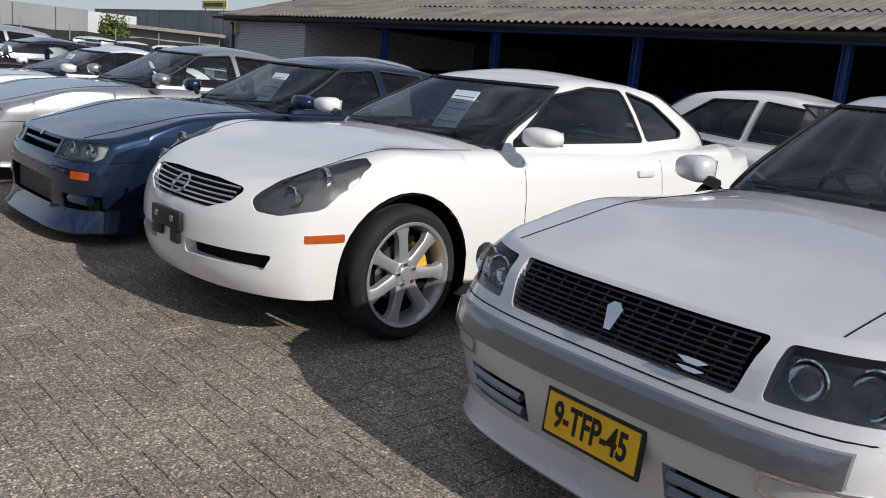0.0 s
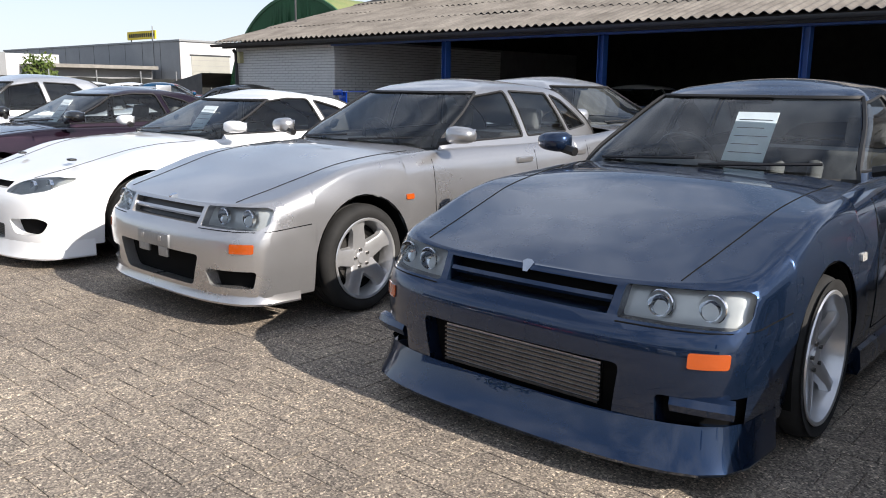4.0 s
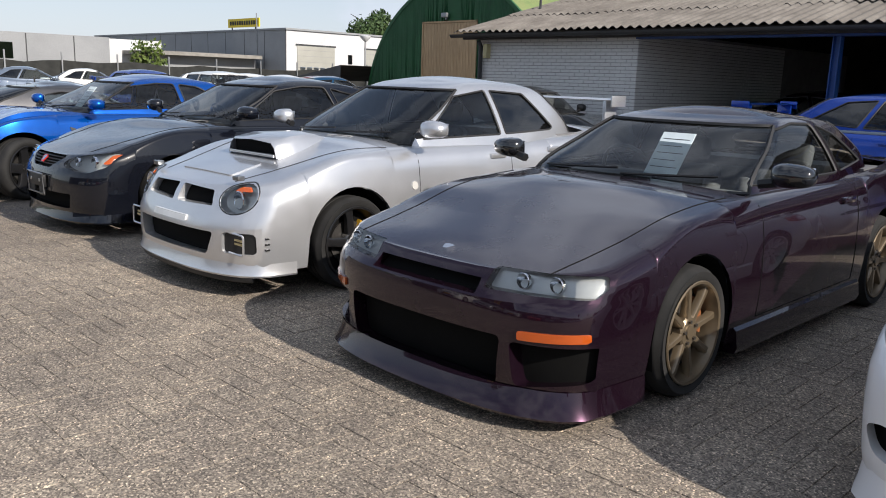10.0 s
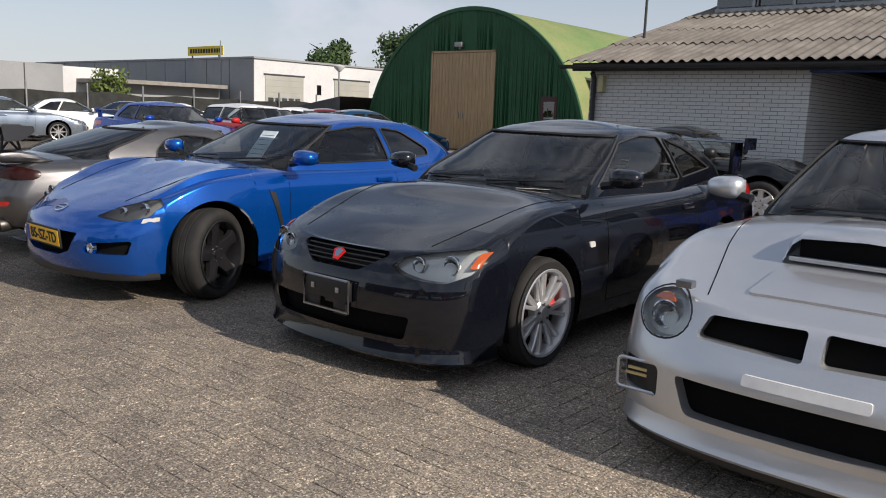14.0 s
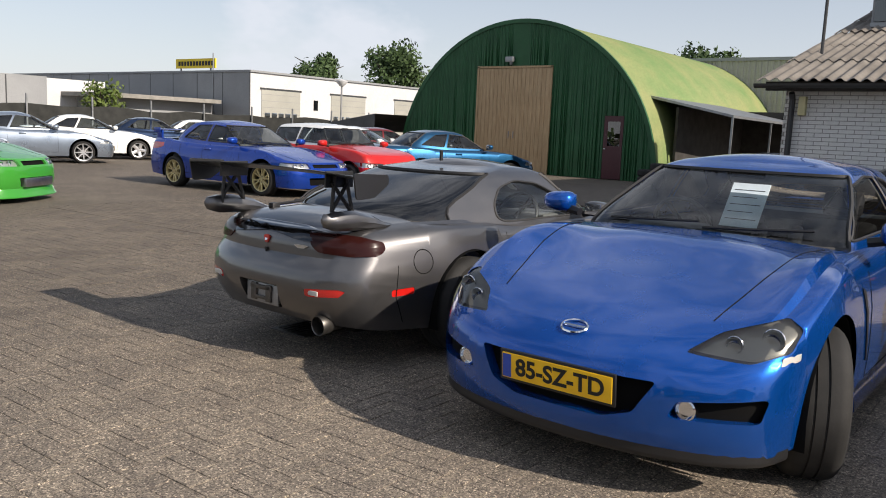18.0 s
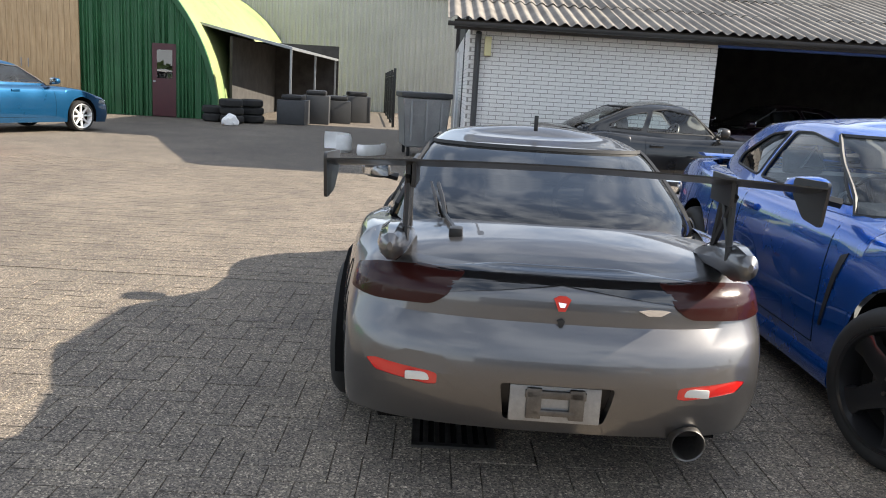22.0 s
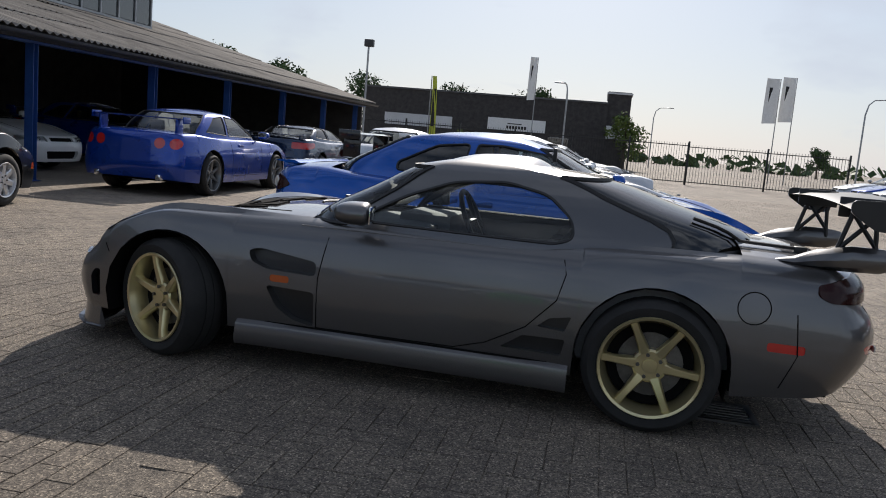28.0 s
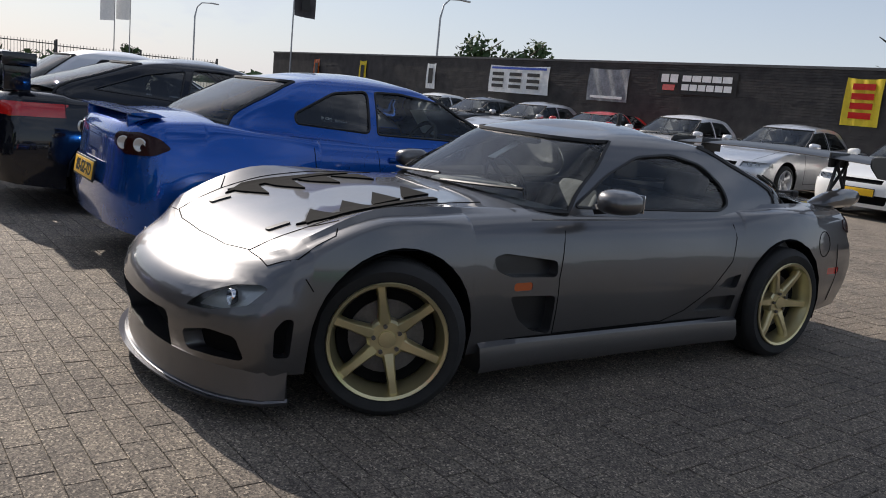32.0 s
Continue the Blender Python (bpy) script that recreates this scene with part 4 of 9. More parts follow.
def skirt(car, bvh, material, x0, x1, z1, z0, out=0.03, name="side_skirt"):
    for s in (1, -1):
        bm = bmesh.new()
        prev = None
        for i in range(13):
            x = lerp(x0, x1, i / 12)
            h, no, _, _ = bvh.ray_cast(Vector((x, s * 3, z1)), Vector((0, -s, 0)))
            if h is None:
                continue
            ring = [bm.verts.new((x, h.y - s * 0.01, z1 + 0.02)), bm.verts.new((x, h.y + s * out * 0.6, z1 - 0.005)), bm.verts.new((x, h.y + s * out, z0 + 0.03)), bm.verts.new((x, h.y + s * (out - 0.012), z0)), bm.verts.new((x, h.y - s * 0.15, z0))]
            if prev:
                for j in range(4):
                    bm.faces.new((prev[j], prev[j + 1], ring[j + 1], ring[j]))
            else:
                bm.faces.new(ring)
            prev = ring
        if prev:
            bm.faces.new(prev[::-1])
            part(name, bm, material, car)
        else:
            bm.free()


def badge(car, bvh, a, b, view, w, h, material, name="badge", ring=False):
    hit, no = drop(bvh, a, b, view)
    if hit is None:
        return
    bm = bmesh.new()
    if ring:
        pts = [(w / 2 * math.cos(2 * math.pi * i / 16), h / 2 * math.sin(2 * math.pi * i / 16), 0) for i in range(16)]
        tube(bm, pts, min(w, h) * 0.06, 5, True)
        box(bm, -w * 0.42, w * 0.42, -h * 0.07, h * 0.07, -0.002, 0.004)
    else:
        slab(bm, [(-w / 2, h * 0.3), (-w * 0.2, -h / 2), (w * 0.2, -h / 2), (w / 2, h * 0.3), (w * 0.2, h / 2), (-w * 0.2, h / 2)], -0.004, 0.006)
    up = view[1] - no * view[1].dot(no)
    right = up.cross(no).normalized()
    up = no.cross(right).normalized()
    m = Matrix((right, up, no)).transposed().to_4x4()
    bmesh.ops.transform(bm, matrix=Matrix.Translation(hit + no * 0.004) @ m, verts=bm.verts)
    return part(name, bm, material, car)


def slats(car, poly_box, x_of, n, material, view_sign=1, r=0.007, name="grille_bar"):
    y0, y1, z0, z1 = poly_box
    for i in range(n):
        z = lerp(z0, z1, (i + 0.5) / n)
        bm = bmesh.new()
        pts = [(x_of(lerp(y0, y1, k / 10), z), lerp(y0, y1, k / 10), z) for k in range(11)]
        tube(bm, pts, r, 5)
        part(name, bm, material, car)


def on_front(bvh, back=0.02, sgn=1):
    def f(y, z):
        h, no, _, _ = bvh.ray_cast(Vector((sgn * 4, y, z)), Vector((-sgn, 0, 0)))
        return (h.x if h else sgn * 1.9) - sgn * back
    return f


def doors(edges, z0, z1, lean=0.06):
    """Panel gaps of doors: edges from front to back; the last leans forward at its top where the rear arch is."""
    out = []
    for x in edges:
        out.append(([(x, z0), (x + 0.01, lerp(z0, z1, 0.5)), (x - 0.01, z1)], LEFT))
    out.append(([(edges[0], z0), (edges[-1], z0)], LEFT))
    return out


def bonnet(xc, xf, w0, w1, r=0.12):
    return [([(s * w0, xc), (s * lerp(w0, w1, 0.5) + s * 0.01, lerp(xc, xf, 0.5)), (s * (w1 + 0.004), xf - 0.07)], ABOVE) for s in (1, -1)]


def lerp(a, b, t):
    return a + (b - a) * t


def build_car(name, label, place, yaw, paint_mat, L, W, H, WB, FO, hf=0.66, cowl=(0.62, 0.88), ws_top=(-0.05, None), rg_top=(-0.95,), rg_bot=(-1.6, 0.93), belt=0.86, tail=0.88, sill=0.2, nose=None, rump=None,
              wheel=("five", 0.31, 0.21, "silverwheel"), steer=0.0, caliper=None, nf=2.7, nr=2.9, la=0.30, lb=0.30, arch=0.065, gw=0.83, roof_w=0.60, windows=(), holes=(), lights=(), tails=(), pads=(), lines=(), seams=True,
              glass_mat="glass", rear_glass="glass", flare=0.0, hood_extra=None, plan=None, sheet_at=None, mirror=None, mirror_mat=None, handles=(), detail=True, group="parked cars", plates=(), fender=0.03, roof_peak=None, ws_f=73, rg_f=66,
              edge=0.06, track=None, tinted_sides=False, side_pts=None, zb_pts=None, wipers=True, rg_n=2.6, rg_l=0.34, cabin_over=None, seat_mat="seat", interior=True, tailzc=None, camber=0.0, roof_mat=None, crown=0.05):
    car = thing(name, label, "car", pose(place[0], place[1], 0, 0, 0, yaw), group)
    xF, xR, hw = WB / 2 + FO, WB / 2 + FO - L, W / 2
    r, tw = wheel[1], wheel[2]
    ra = r + arch
    xa, xb_ = WB / 2, -WB / 2
    front = Curve(nose or [(0.12, xF - 0.08), (0.22, xF - 0.03), (0.36, xF), (0.48, xF - 0.005), (0.56, xF - 0.03), (hf, xF - 0.12), (hf + 0.1, xF - 0.2)])
    rear = Curve(rump or [(0.15, xR + 0.12), (0.3, xR + 0.03), (0.48, xR), (0.6, xR + 0.02), (tail, xR + 0.06), (tail + 0.1, xR + 0.1)])
    side = Curve(side_pts or [(0.12, hw * 0.955), (0.25, hw * 0.985), (0.45, hw), (0.62, hw * 0.995), (0.75, hw * 0.97), (0.9, hw * 0.925), (1.05, hw * 0.88)])
    base_plan = Curve(plan or [(xR, 0.90), (xR + 0.45, 0.965), (-0.6, 1.0), (0.5, 1.0), (xF - 0.7, 0.985), (xF - 0.3, 0.95), (xF, 0.90)])

    def plan_f(x):
        p = base_plan(x)
        for c in (xa, xb_):
            t = abs(x - c) / (ra * 1.7)
            if t < 1:
                p += flare * (0.5 + 0.5 * math.cos(math.pi * t)) / hw
        return p

    zb = Curve(zb_pts or [(xR, sill + 0.07), (xR + 0.35, sill + 0.03), (xb_ - ra, sill + 0.01), (xb_ + ra, sill), (xa - ra, sill), (xa + ra, sill - 0.01), (xF, sill - 0.02)])
    cx, cz = cowl
    zt = Curve([(xR, tail - 0.03), (xR + 0.5, tail + 0.0), (rg_bot[0] + 0.3, belt + 0.03), (-0.3, belt), (cx - 0.15, belt - 0.005), (cx + 0.25, belt - 0.035 + fender * 0.3), (xa, lerp(hf, belt, 0.62) + fender), (xa + 0.4, lerp(hf, belt, 0.22) + fender * 0.6), (xF - 0.1, hf - 0.015)])
    tz = tailzc if tailzc is not None else tail + 0.015
    zc = Curve([(xR, tail - 0.02), (xR + 0.2, tz), (rg_bot[0], rg_bot[1]), (0, rg_bot[1] + 0.02), (cx, cz), (cx + 0.25, cz - 0.012), (xa, lerp(hf, cz, 0.70)), (xa + 0.45, lerp(hf, cz, 0.30)), (xF - 0.12, hf)])
    st = [x for x in np.linspace(min(min(front.y) - la - 0.015, xa + ra + 0.006), max(max(rear.y) + lb + 0.015, xb_ - ra - 0.006), 34)]
    arcs = []
    for c in (xa, xb_):
        arcs += [c + ra * math.cos(radians(a)) for a in range(0, 181, 10)] + [c + ra + 0.004, c - ra - 0.004]
    st = sorted([x for x in st if all(abs(x - c) > ra + 0.02 for c in (xa, xb_))] + arcs, reverse=True)
    st = [x for i, x in enumerate(st) if i == 0 or st[i - 1] - x > 0.0015]
    hub = r + 0.01
    bm, tags, items = shell(front, rear, side, plan_f, zb, zt, nf, nr, la, lb, st, zc, edge, zhi=hf, arches=((xa, hub, ra), (xb_, hub, ra)), extra=hood_extra)
    # the cabin's opening
    cut = [f for f in bm.faces if tags.get(f, (0, 0))[1] >= 101 and rg_bot[0] + 0.02 < f.calc_center_median().x < cx - 0.05 and abs(f.calc_center_median().y) < hw * 0.86]
    bmesh.ops.delete(bm, geom=cut, context="FACES")
    weld(bm)
    bvh = BVHTree.FromBMesh(bm)
    hollow = []

    def close_to(view):
        d = view[2]
        if d.x > 0.6:
            return lambda c: c.x > xF - 1.1
        if d.x < -0.6:
            return lambda c: c.x < xR + 0.65
        return lambda c: c.y * d.y > hw * 0.3

    # where mname is dark, the sheet's near-black stands for the opening's shade
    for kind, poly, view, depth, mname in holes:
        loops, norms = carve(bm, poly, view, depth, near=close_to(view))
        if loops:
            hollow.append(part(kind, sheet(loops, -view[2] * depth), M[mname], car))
    for kind, poly, view, lens, inner, bulbs in lights:
        loops, norms = carve(bm, poly, view, 0.05, near=(lambda c, v=view: c.dot(v[2]) > (xF - 1.1 if v[2].x > 0.3 else -9)), mind=0.05)
        if not loops:
            continue
        o = part(kind, sheet(loops, -view[2] * 0.005), M[lens], car)
        part("reflector", sheet(loops, -view[2] * 0.05), M[inner], o)
        if bulbs:
            for ba, bb, br in bulbs:
                h, no = drop(bvh, ba, bb, view)
                if h is None:
                    continue
                b2 = bmesh.new()
                revolve(b2, [(br * 0.9, -0.02), (br, 0.0), (br * 0.93, 0.004), (br * 0.8, -0.012), (br * 0.45, -0.026), (0, -0.03)], 20)
                bmesh.ops.transform(b2, matrix=Matrix.Translation(h - view[2] * 0.022) @ view[2].to_track_quat("Y", "Z").to_matrix().to_4x4(), verts=b2.verts)
                part("bulb", b2, M["chrome"], o)
    for kind, poly, view, mname in tails:
        loops, norms = carve(bm, poly, view, 0.012, near=close_to(view), mind=0.05)
        if loops:
            part(kind, sheet(loops, -view[2] * 0.003, 0.02, view[2]), M[mname], car)
    part("body", bm, paint_mat, car, angle=32)
    # wheel wells and floor, with the shade under the car in their near-black
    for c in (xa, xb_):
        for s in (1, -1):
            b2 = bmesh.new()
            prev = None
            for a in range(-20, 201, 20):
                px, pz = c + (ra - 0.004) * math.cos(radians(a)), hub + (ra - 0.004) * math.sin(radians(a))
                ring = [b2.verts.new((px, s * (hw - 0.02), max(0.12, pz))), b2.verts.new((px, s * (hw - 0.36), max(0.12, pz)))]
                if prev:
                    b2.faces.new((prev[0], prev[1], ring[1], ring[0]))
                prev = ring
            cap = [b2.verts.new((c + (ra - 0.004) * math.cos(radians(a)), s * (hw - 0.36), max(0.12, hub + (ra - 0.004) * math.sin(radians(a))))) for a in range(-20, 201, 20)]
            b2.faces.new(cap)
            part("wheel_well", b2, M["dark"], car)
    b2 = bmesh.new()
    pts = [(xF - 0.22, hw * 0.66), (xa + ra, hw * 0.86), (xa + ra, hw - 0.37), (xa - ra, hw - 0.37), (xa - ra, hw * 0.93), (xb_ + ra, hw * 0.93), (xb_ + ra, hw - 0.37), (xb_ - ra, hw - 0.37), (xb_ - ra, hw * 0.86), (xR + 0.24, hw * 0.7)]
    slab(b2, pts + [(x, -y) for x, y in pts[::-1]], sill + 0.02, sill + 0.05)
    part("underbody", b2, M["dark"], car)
    # cabin
    wt = ws_top[0]
    ridge = H - 0.03
    pk = roof_peak if roof_peak is not None else (wt + rg_top[0]) / 2 + 0.1
    gf = Curve([(cz - 0.08, cx + 0.06), (cz, cx), (lerp(cz, ridge, 0.5), lerp(cx, wt, 0.52)), (lerp(cz, ridge, 0.85), lerp(cx, wt, 0.9)), (ridge - 0.03, wt - 0.02), (ridge, wt - 0.14)])
    rb, rz = rg_bot
    rt = rg_top[0]
    gr = Curve([(rz - 0.08, rb - 0.06), (rz, rb), (lerp(rz, ridge, 0.5), lerp(rb, rt, 0.46)), (lerp(rz, ridge, 0.85), lerp(rb, rt, 0.86)), (ridge - 0.03, rt + 0.03), (ridge, rt + 0.16)])
    gside = Curve([(belt - 0.1, hw * (gw + 0.075)), (belt, hw * (gw + 0.04)), (lerp(belt, ridge, 0.5), hw * lerp(gw + 0.04, roof_w, 0.42)), (lerp(belt, ridge, 0.85), hw * lerp(gw + 0.04, roof_w, 0.82)), (ridge, hw * roof_w)])
    gplan = Curve(cabin_over or [(rb, 0.80), (rt - 0.1, 0.94), (lerp(rt, wt, 0.5), 1.0), (wt, 0.985), (cx, 0.95)])
    gzb = Curve([(rb - 0.1, rz - 0.035), (rb + 0.25, lerp(rz, belt, 0.6) - 0.03), (rt, belt - 0.03), (wt, belt - 0.03), (cx - 0.2, belt - 0.025), (cx + 0.1, cz - 0.035)])
    gzt = Curve([(rt, H - 0.055), (lerp(rt, wt, 0.5), H - 0.035), (wt, H - 0.06)])
    gzc = Curve([(rt - 0.05, H - crown * 0.9), (pk, H), (wt + 0.05, H - crown)])
    nst = 22
    gl = (0.0, 0.05, 0.12, 0.22, 0.33, 0.44, 0.55, 0.66, 0.75, 0.82, 0.87, 0.915, 0.95, 0.98, 1.0)
    gb, gt, gi = shell(gf, gr, gside, gplan, gzb, gzt, 2.5, rg_n, 0.30, rg_l, [i / nst for i in range(nst + 1)], gzc, 0.11, f0=0.80, zlo=cz, zhi=ridge, slant=True, levels=gl, crown=2.2)
    panes = {"windshield": [], "rear_window": []}
    for f, (i, j) in gt.items():
        k, v = gi[i]
        if 1 <= j <= 9:
            if k == "f" and math.degrees(v) < ws_f:
                panes["windshield"].append(f)
            elif gi[i + 1][0] == "r" and math.degrees(gi[i + 1][1]) < rg_f:
                panes["rear_window"].append(f)
    for nm, fs in panes.items():
        loops = [[v.co.copy() for v in f.verts] for f in fs]
        d = Vector((0.6 if nm == "windshield" else -0.6, 0, 0.8))
        bmesh.ops.delete(gb, geom=fs, context="FACES")
        sh = sheet(loops, -d * 0.004)
        o = part(nm, sh, M[glass_mat if nm == "windshield" else rear_glass], car)
        b3 = rim_tube(loops, d * 0.0015, 0.011)
        part("window_seal", b3, M["trim"], o)
    weld(gb)
    for wi, (nm, poly, *opt) in enumerate(windows):
        gm = opt[0] if opt else ("glass_dark" if tinted_sides else "glass")
        for view in (LEFT, RIGHT):
            loops, norms = carve(gb, poly, view, 0.02, near=lambda c, v=view: c.y * v[2].y > 0.2)
            if loops:
                o = part("side_window", sheet(loops, -view[2] * 0.010), M[gm], car)
                b3 = rim_tube(loops, Vector((0, 0, 0)), 0.008)
                part("window_seal", b3, M["trim"], o)
    gbvh = BVHTree.FromBMesh(gb)
    part("roof", gb, roof_mat or paint_mat, car, angle=32)
    # cabin inside
    if interior:
        b2 = bmesh.new()
        box(b2, rb + 0.35, cx + 0.1, -hw * 0.80, hw * 0.80, sill + 0.06, sill + 0.09)
        for s in (1, -1):
            box(b2, rb + 0.35, cx - 0.05, s * hw * 0.83 - 0.02, s * hw * 0.83 + 0.02, sill + 0.08, belt - 0.03)
        box(b2, rb + 0.05, rb + 0.45, -hw * 0.8, hw * 0.8, sill + 0.1, rz - 0.07)
        part("cabin_floor", b2, M["cabin"], car)
        b2 = bmesh.new()
        box(b2, cx - 0.55, cx + 0.02, -hw * 0.82, hw * 0.82, belt - 0.28, belt - 0.035, 0.05)
        box(b2, cx - 0.62, cx - 0.3, -0.56, -0.12, belt - 0.1, belt + 0.015, 0.04)
        part("dashboard", b2, M["cabin"], car)
        sx = (cx + rt) / 2 - 0.28
        for s in (1, -1):
            o = part("seat", seat_mesh(), None, car)
            if not o.data.materials:
                o.data.materials.append(M[seat_mat])
            o.matrix_basis = pose(sx, s * 0.36, sill + 0.12) @ Matrix.Diagonal((1, 0.95, (H - sill - 0.36) / 0.84, 1))
        b2 = bmesh.new()
        box(b2, -0.1, 0.1, -hw * 0.68, hw * 0.68, 0, belt - sill - 0.1, 0.06, pose(sx - 0.78, 0, sill + 0.1, 0, -14, 0))
        part("rear_seat", b2, M[seat_mat], car)
        b2 = bmesh.new()
        cen = Vector((cx - 0.70, -0.36, belt - 0.02))
        tilt = pose(*cen, 0, -66, 0)
        tube(b2, [tilt @ Vector((0.185 * math.cos(2 * math.pi * i / 20), 0.185 * math.sin(2 * math.pi * i / 20), 0)) for i in range(20)], 0.015, 6, True)
        for a in (90, 210, 330):
            tube(b2, [tilt @ Vector((0, 0, 0.01)), tilt @ Vector((0.185 * math.cos(radians(a)), 0.185 * math.sin(radians(a)), 0))], 0.016, 5)
        part("steering_wheel", b2, M["black"], car)
        b2 = bmesh.new()
        box(b2, -0.02, 0.015, -0.10, 0.10, -0.028, 0.028, 0.012, pose(wt + 0.04, 0, ridge - 0.085, 0, 20, 0))
        part("inside_mirror", b2, M["black"], car)
    # wheels
    ty = (track / 2 if track else hw - tw / 2 - 0.012 + flare)
    for i, (wx, wy) in enumerate(((xa, ty), (xa, -ty), (xb_, ty), (xb_, -ty))):
        add_wheel(car, wx, wy, wheel[0], r, tw, wheel[3], steer if wx > 0 else 0.0, 11 + 37 * i, caliper, camber, detail)
    # fittings
    if detail:
        if seams:
            for pts, view in lines:
                b2 = bmesh.new()
                line_on(b2, bvh, pts, view)
                if len(b2.verts):
                    part("panel_gap", b2, M["dark"], car)
                else:
                    b2.free()
                if view is LEFT:
                    b2 = bmesh.new()
                    line_on(b2, bvh, pts, RIGHT)
                    if len(b2.verts):
                        part("panel_gap", b2, M["dark"], car)
                    else:
                        b2.free()
        for hx, hz in handles:
            for view in (LEFT, RIGHT):
                h, no = drop(bvh, hx, hz, view)
                if h is not None:
                    s = view[2].y
                    b2 = bmesh.new()
                    box(b2, -0.09, 0.09, -0.012, 0.022, -0.02, 0.02, 0.012)
                    o = part("door_handle", b2, paint_mat, car)
                    o.matrix_basis = pose(h.x, h.y, h.z, 0, 0, 0 if s > 0 else 180)
        if wipers:
            b2 = bmesh.new()
            for y0 in (-0.55, 0.02):
                pts = []
                for k in range(6):
                    yy = y0 + 0.55 * k / 5
                    ex = gf(cz + 0.03) - 0.30 * (1 - (max(0.0, 1 - (abs(yy) / (hw * 0.86)) ** 2.5)) ** 0.4) + 0.02
                    pts.append((ex, yy, cz + 0.018 + 0.006 * k))
                tube(b2, pts, 0.007, 5)
            part("wiper", b2, M["black"], car)
    for nm, poly, view, mname, out in pads:
        mm = M[mname] if isinstance(mname, str) else (mname or paint_mat)
        pad(nm, bvh, poly, view, mm, car, out)
    if mirror:
        for s in (1, -1):
            side_mirror(car, mirror[0], s * mirror[1], mirror[2], mirror_mat or paint_mat, mirror[3] if len(mirror) > 3 else (0.10, 0.21, 0.13))
    for pl in plates:
        plate_on(car, *pl)
    if sheet_at:
        sy, kind = sheet_at
        b2 = boxed(-0.002, 0.002, -0.105, 0.105, -0.15, 0.15)
        zz = lerp(cz, ridge, 0.38)
        slope = math.degrees(math.atan2(cx - wt, ridge - cz))
        o = part("price_sheet", b2, M[kind], car, "pale paper price sheet behind the windscreen")
        o.matrix_basis = pose(gf(zz) - 0.075, sy, zz - 0.015, 0, -slope * 0.62, 0)
        b2 = bmesh.new()
        for k in range(5):
            box(b2, 0.002, 0.0035, -0.085, 0.085 - 0.03 * (k % 2), 0.10 - 0.05 * k, 0.1035 - 0.05 * k)
        part("print_bars", b2, M["ink"], o)
    return car, bvh, gbvh
# ---- the cars by the walk ----
P = {
    "white": paint("white_paint", (0.78, 0.78, 0.76), 0, 0.3),
    "coolwhite": paint("cool_white_paint", (0.80, 0.81, 0.82), 0, 0.3),
    "pearl": paint("pearl_white_paint", (0.66, 0.66, 0.67), 0.2, 0.26),
    "lowersilver": paint("lower_silver", (0.24, 0.245, 0.26), 0.8, 0.26),
    "navy": paint("deep_blue_metallic", (0.014, 0.030, 0.070), 0.7, 0.22),
    "silver": paint("warm_silver_metallic", (0.47, 0.465, 0.47), 0.8, 0.27),
    "lightsilver": paint("bright_silver_metallic", (0.63, 0.64, 0.66), 0.75, 0.28),
    "plum": paint("black_plum_metallic", (0.020, 0.008, 0.017), 0.6, 0.2, 0.005),
    "black": paint("black_paint", (0.004, 0.005, 0.009), 0, 0.2, 0.004),
    "blue": paint("bright_blue_metallic", (0.0, 0.078, 0.38), 0.6, 0.2),
    "gtrblue": paint("royal_blue_metallic", (0.004, 0.045, 0.32), 0.45, 0.24),
    "grey": paint("grey_titanium_metallic", (0.125, 0.123, 0.126), 0.85, 0.34),
    "teal": paint("teal_metallic", (0.004, 0.055, 0.13), 0.5, 0.26),
    "red": paint("red_paint", (0.5, 0.015, 0.012), 0, 0.3),
    "lime": paint("bright_green_paint", (0.035, 0.26, 0.03), 0, 0.35),
    "darkgreen911": paint("blackish_metallic", (0.010, 0.011, 0.013), 0.3, 0.25),
    "bluesilver": paint("blue_silver_metallic", (0.28, 0.33, 0.40), 0.8, 0.25),
    "maroon": paint("dark_red_metallic", (0.14, 0.012, 0.016), 0.3, 0.3),
    "darkgrey": paint("dark_grey_metallic", (0.045, 0.048, 0.052), 0.6, 0.32),
}
cars = []


def both(poly):
    return (poly, mirrored(poly))


def pair(kind, poly, view, *rest):
    return [(kind, p, view, *rest) for p in both(poly)]


def row_car(name, label, hub, mat, yaw=180.0, **k):
    """A car of the row, set by its left front wheel's outer face."""
    sx, sy, sz = k.pop("fit", (0.94, 0.94, 0.96))
    hw = k["W"] / 2
    a = radians(yaw)
    lx, ly = sx * k["WB"] / 2, sy * (hw - 0.015)
    px, py = hub[0] - (lx * math.cos(a) - ly * math.sin(a)), hub[1] - (lx * math.sin(a) + ly * math.cos(a))
    c = build_car(name, label, (px, py), yaw, mat, **k)
    c[0].matrix_world = pose(px, py, 0, 0, 0, yaw) @ Matrix.Diagonal((sx, sy, sz, 1))
    cars.append(c)
    return c


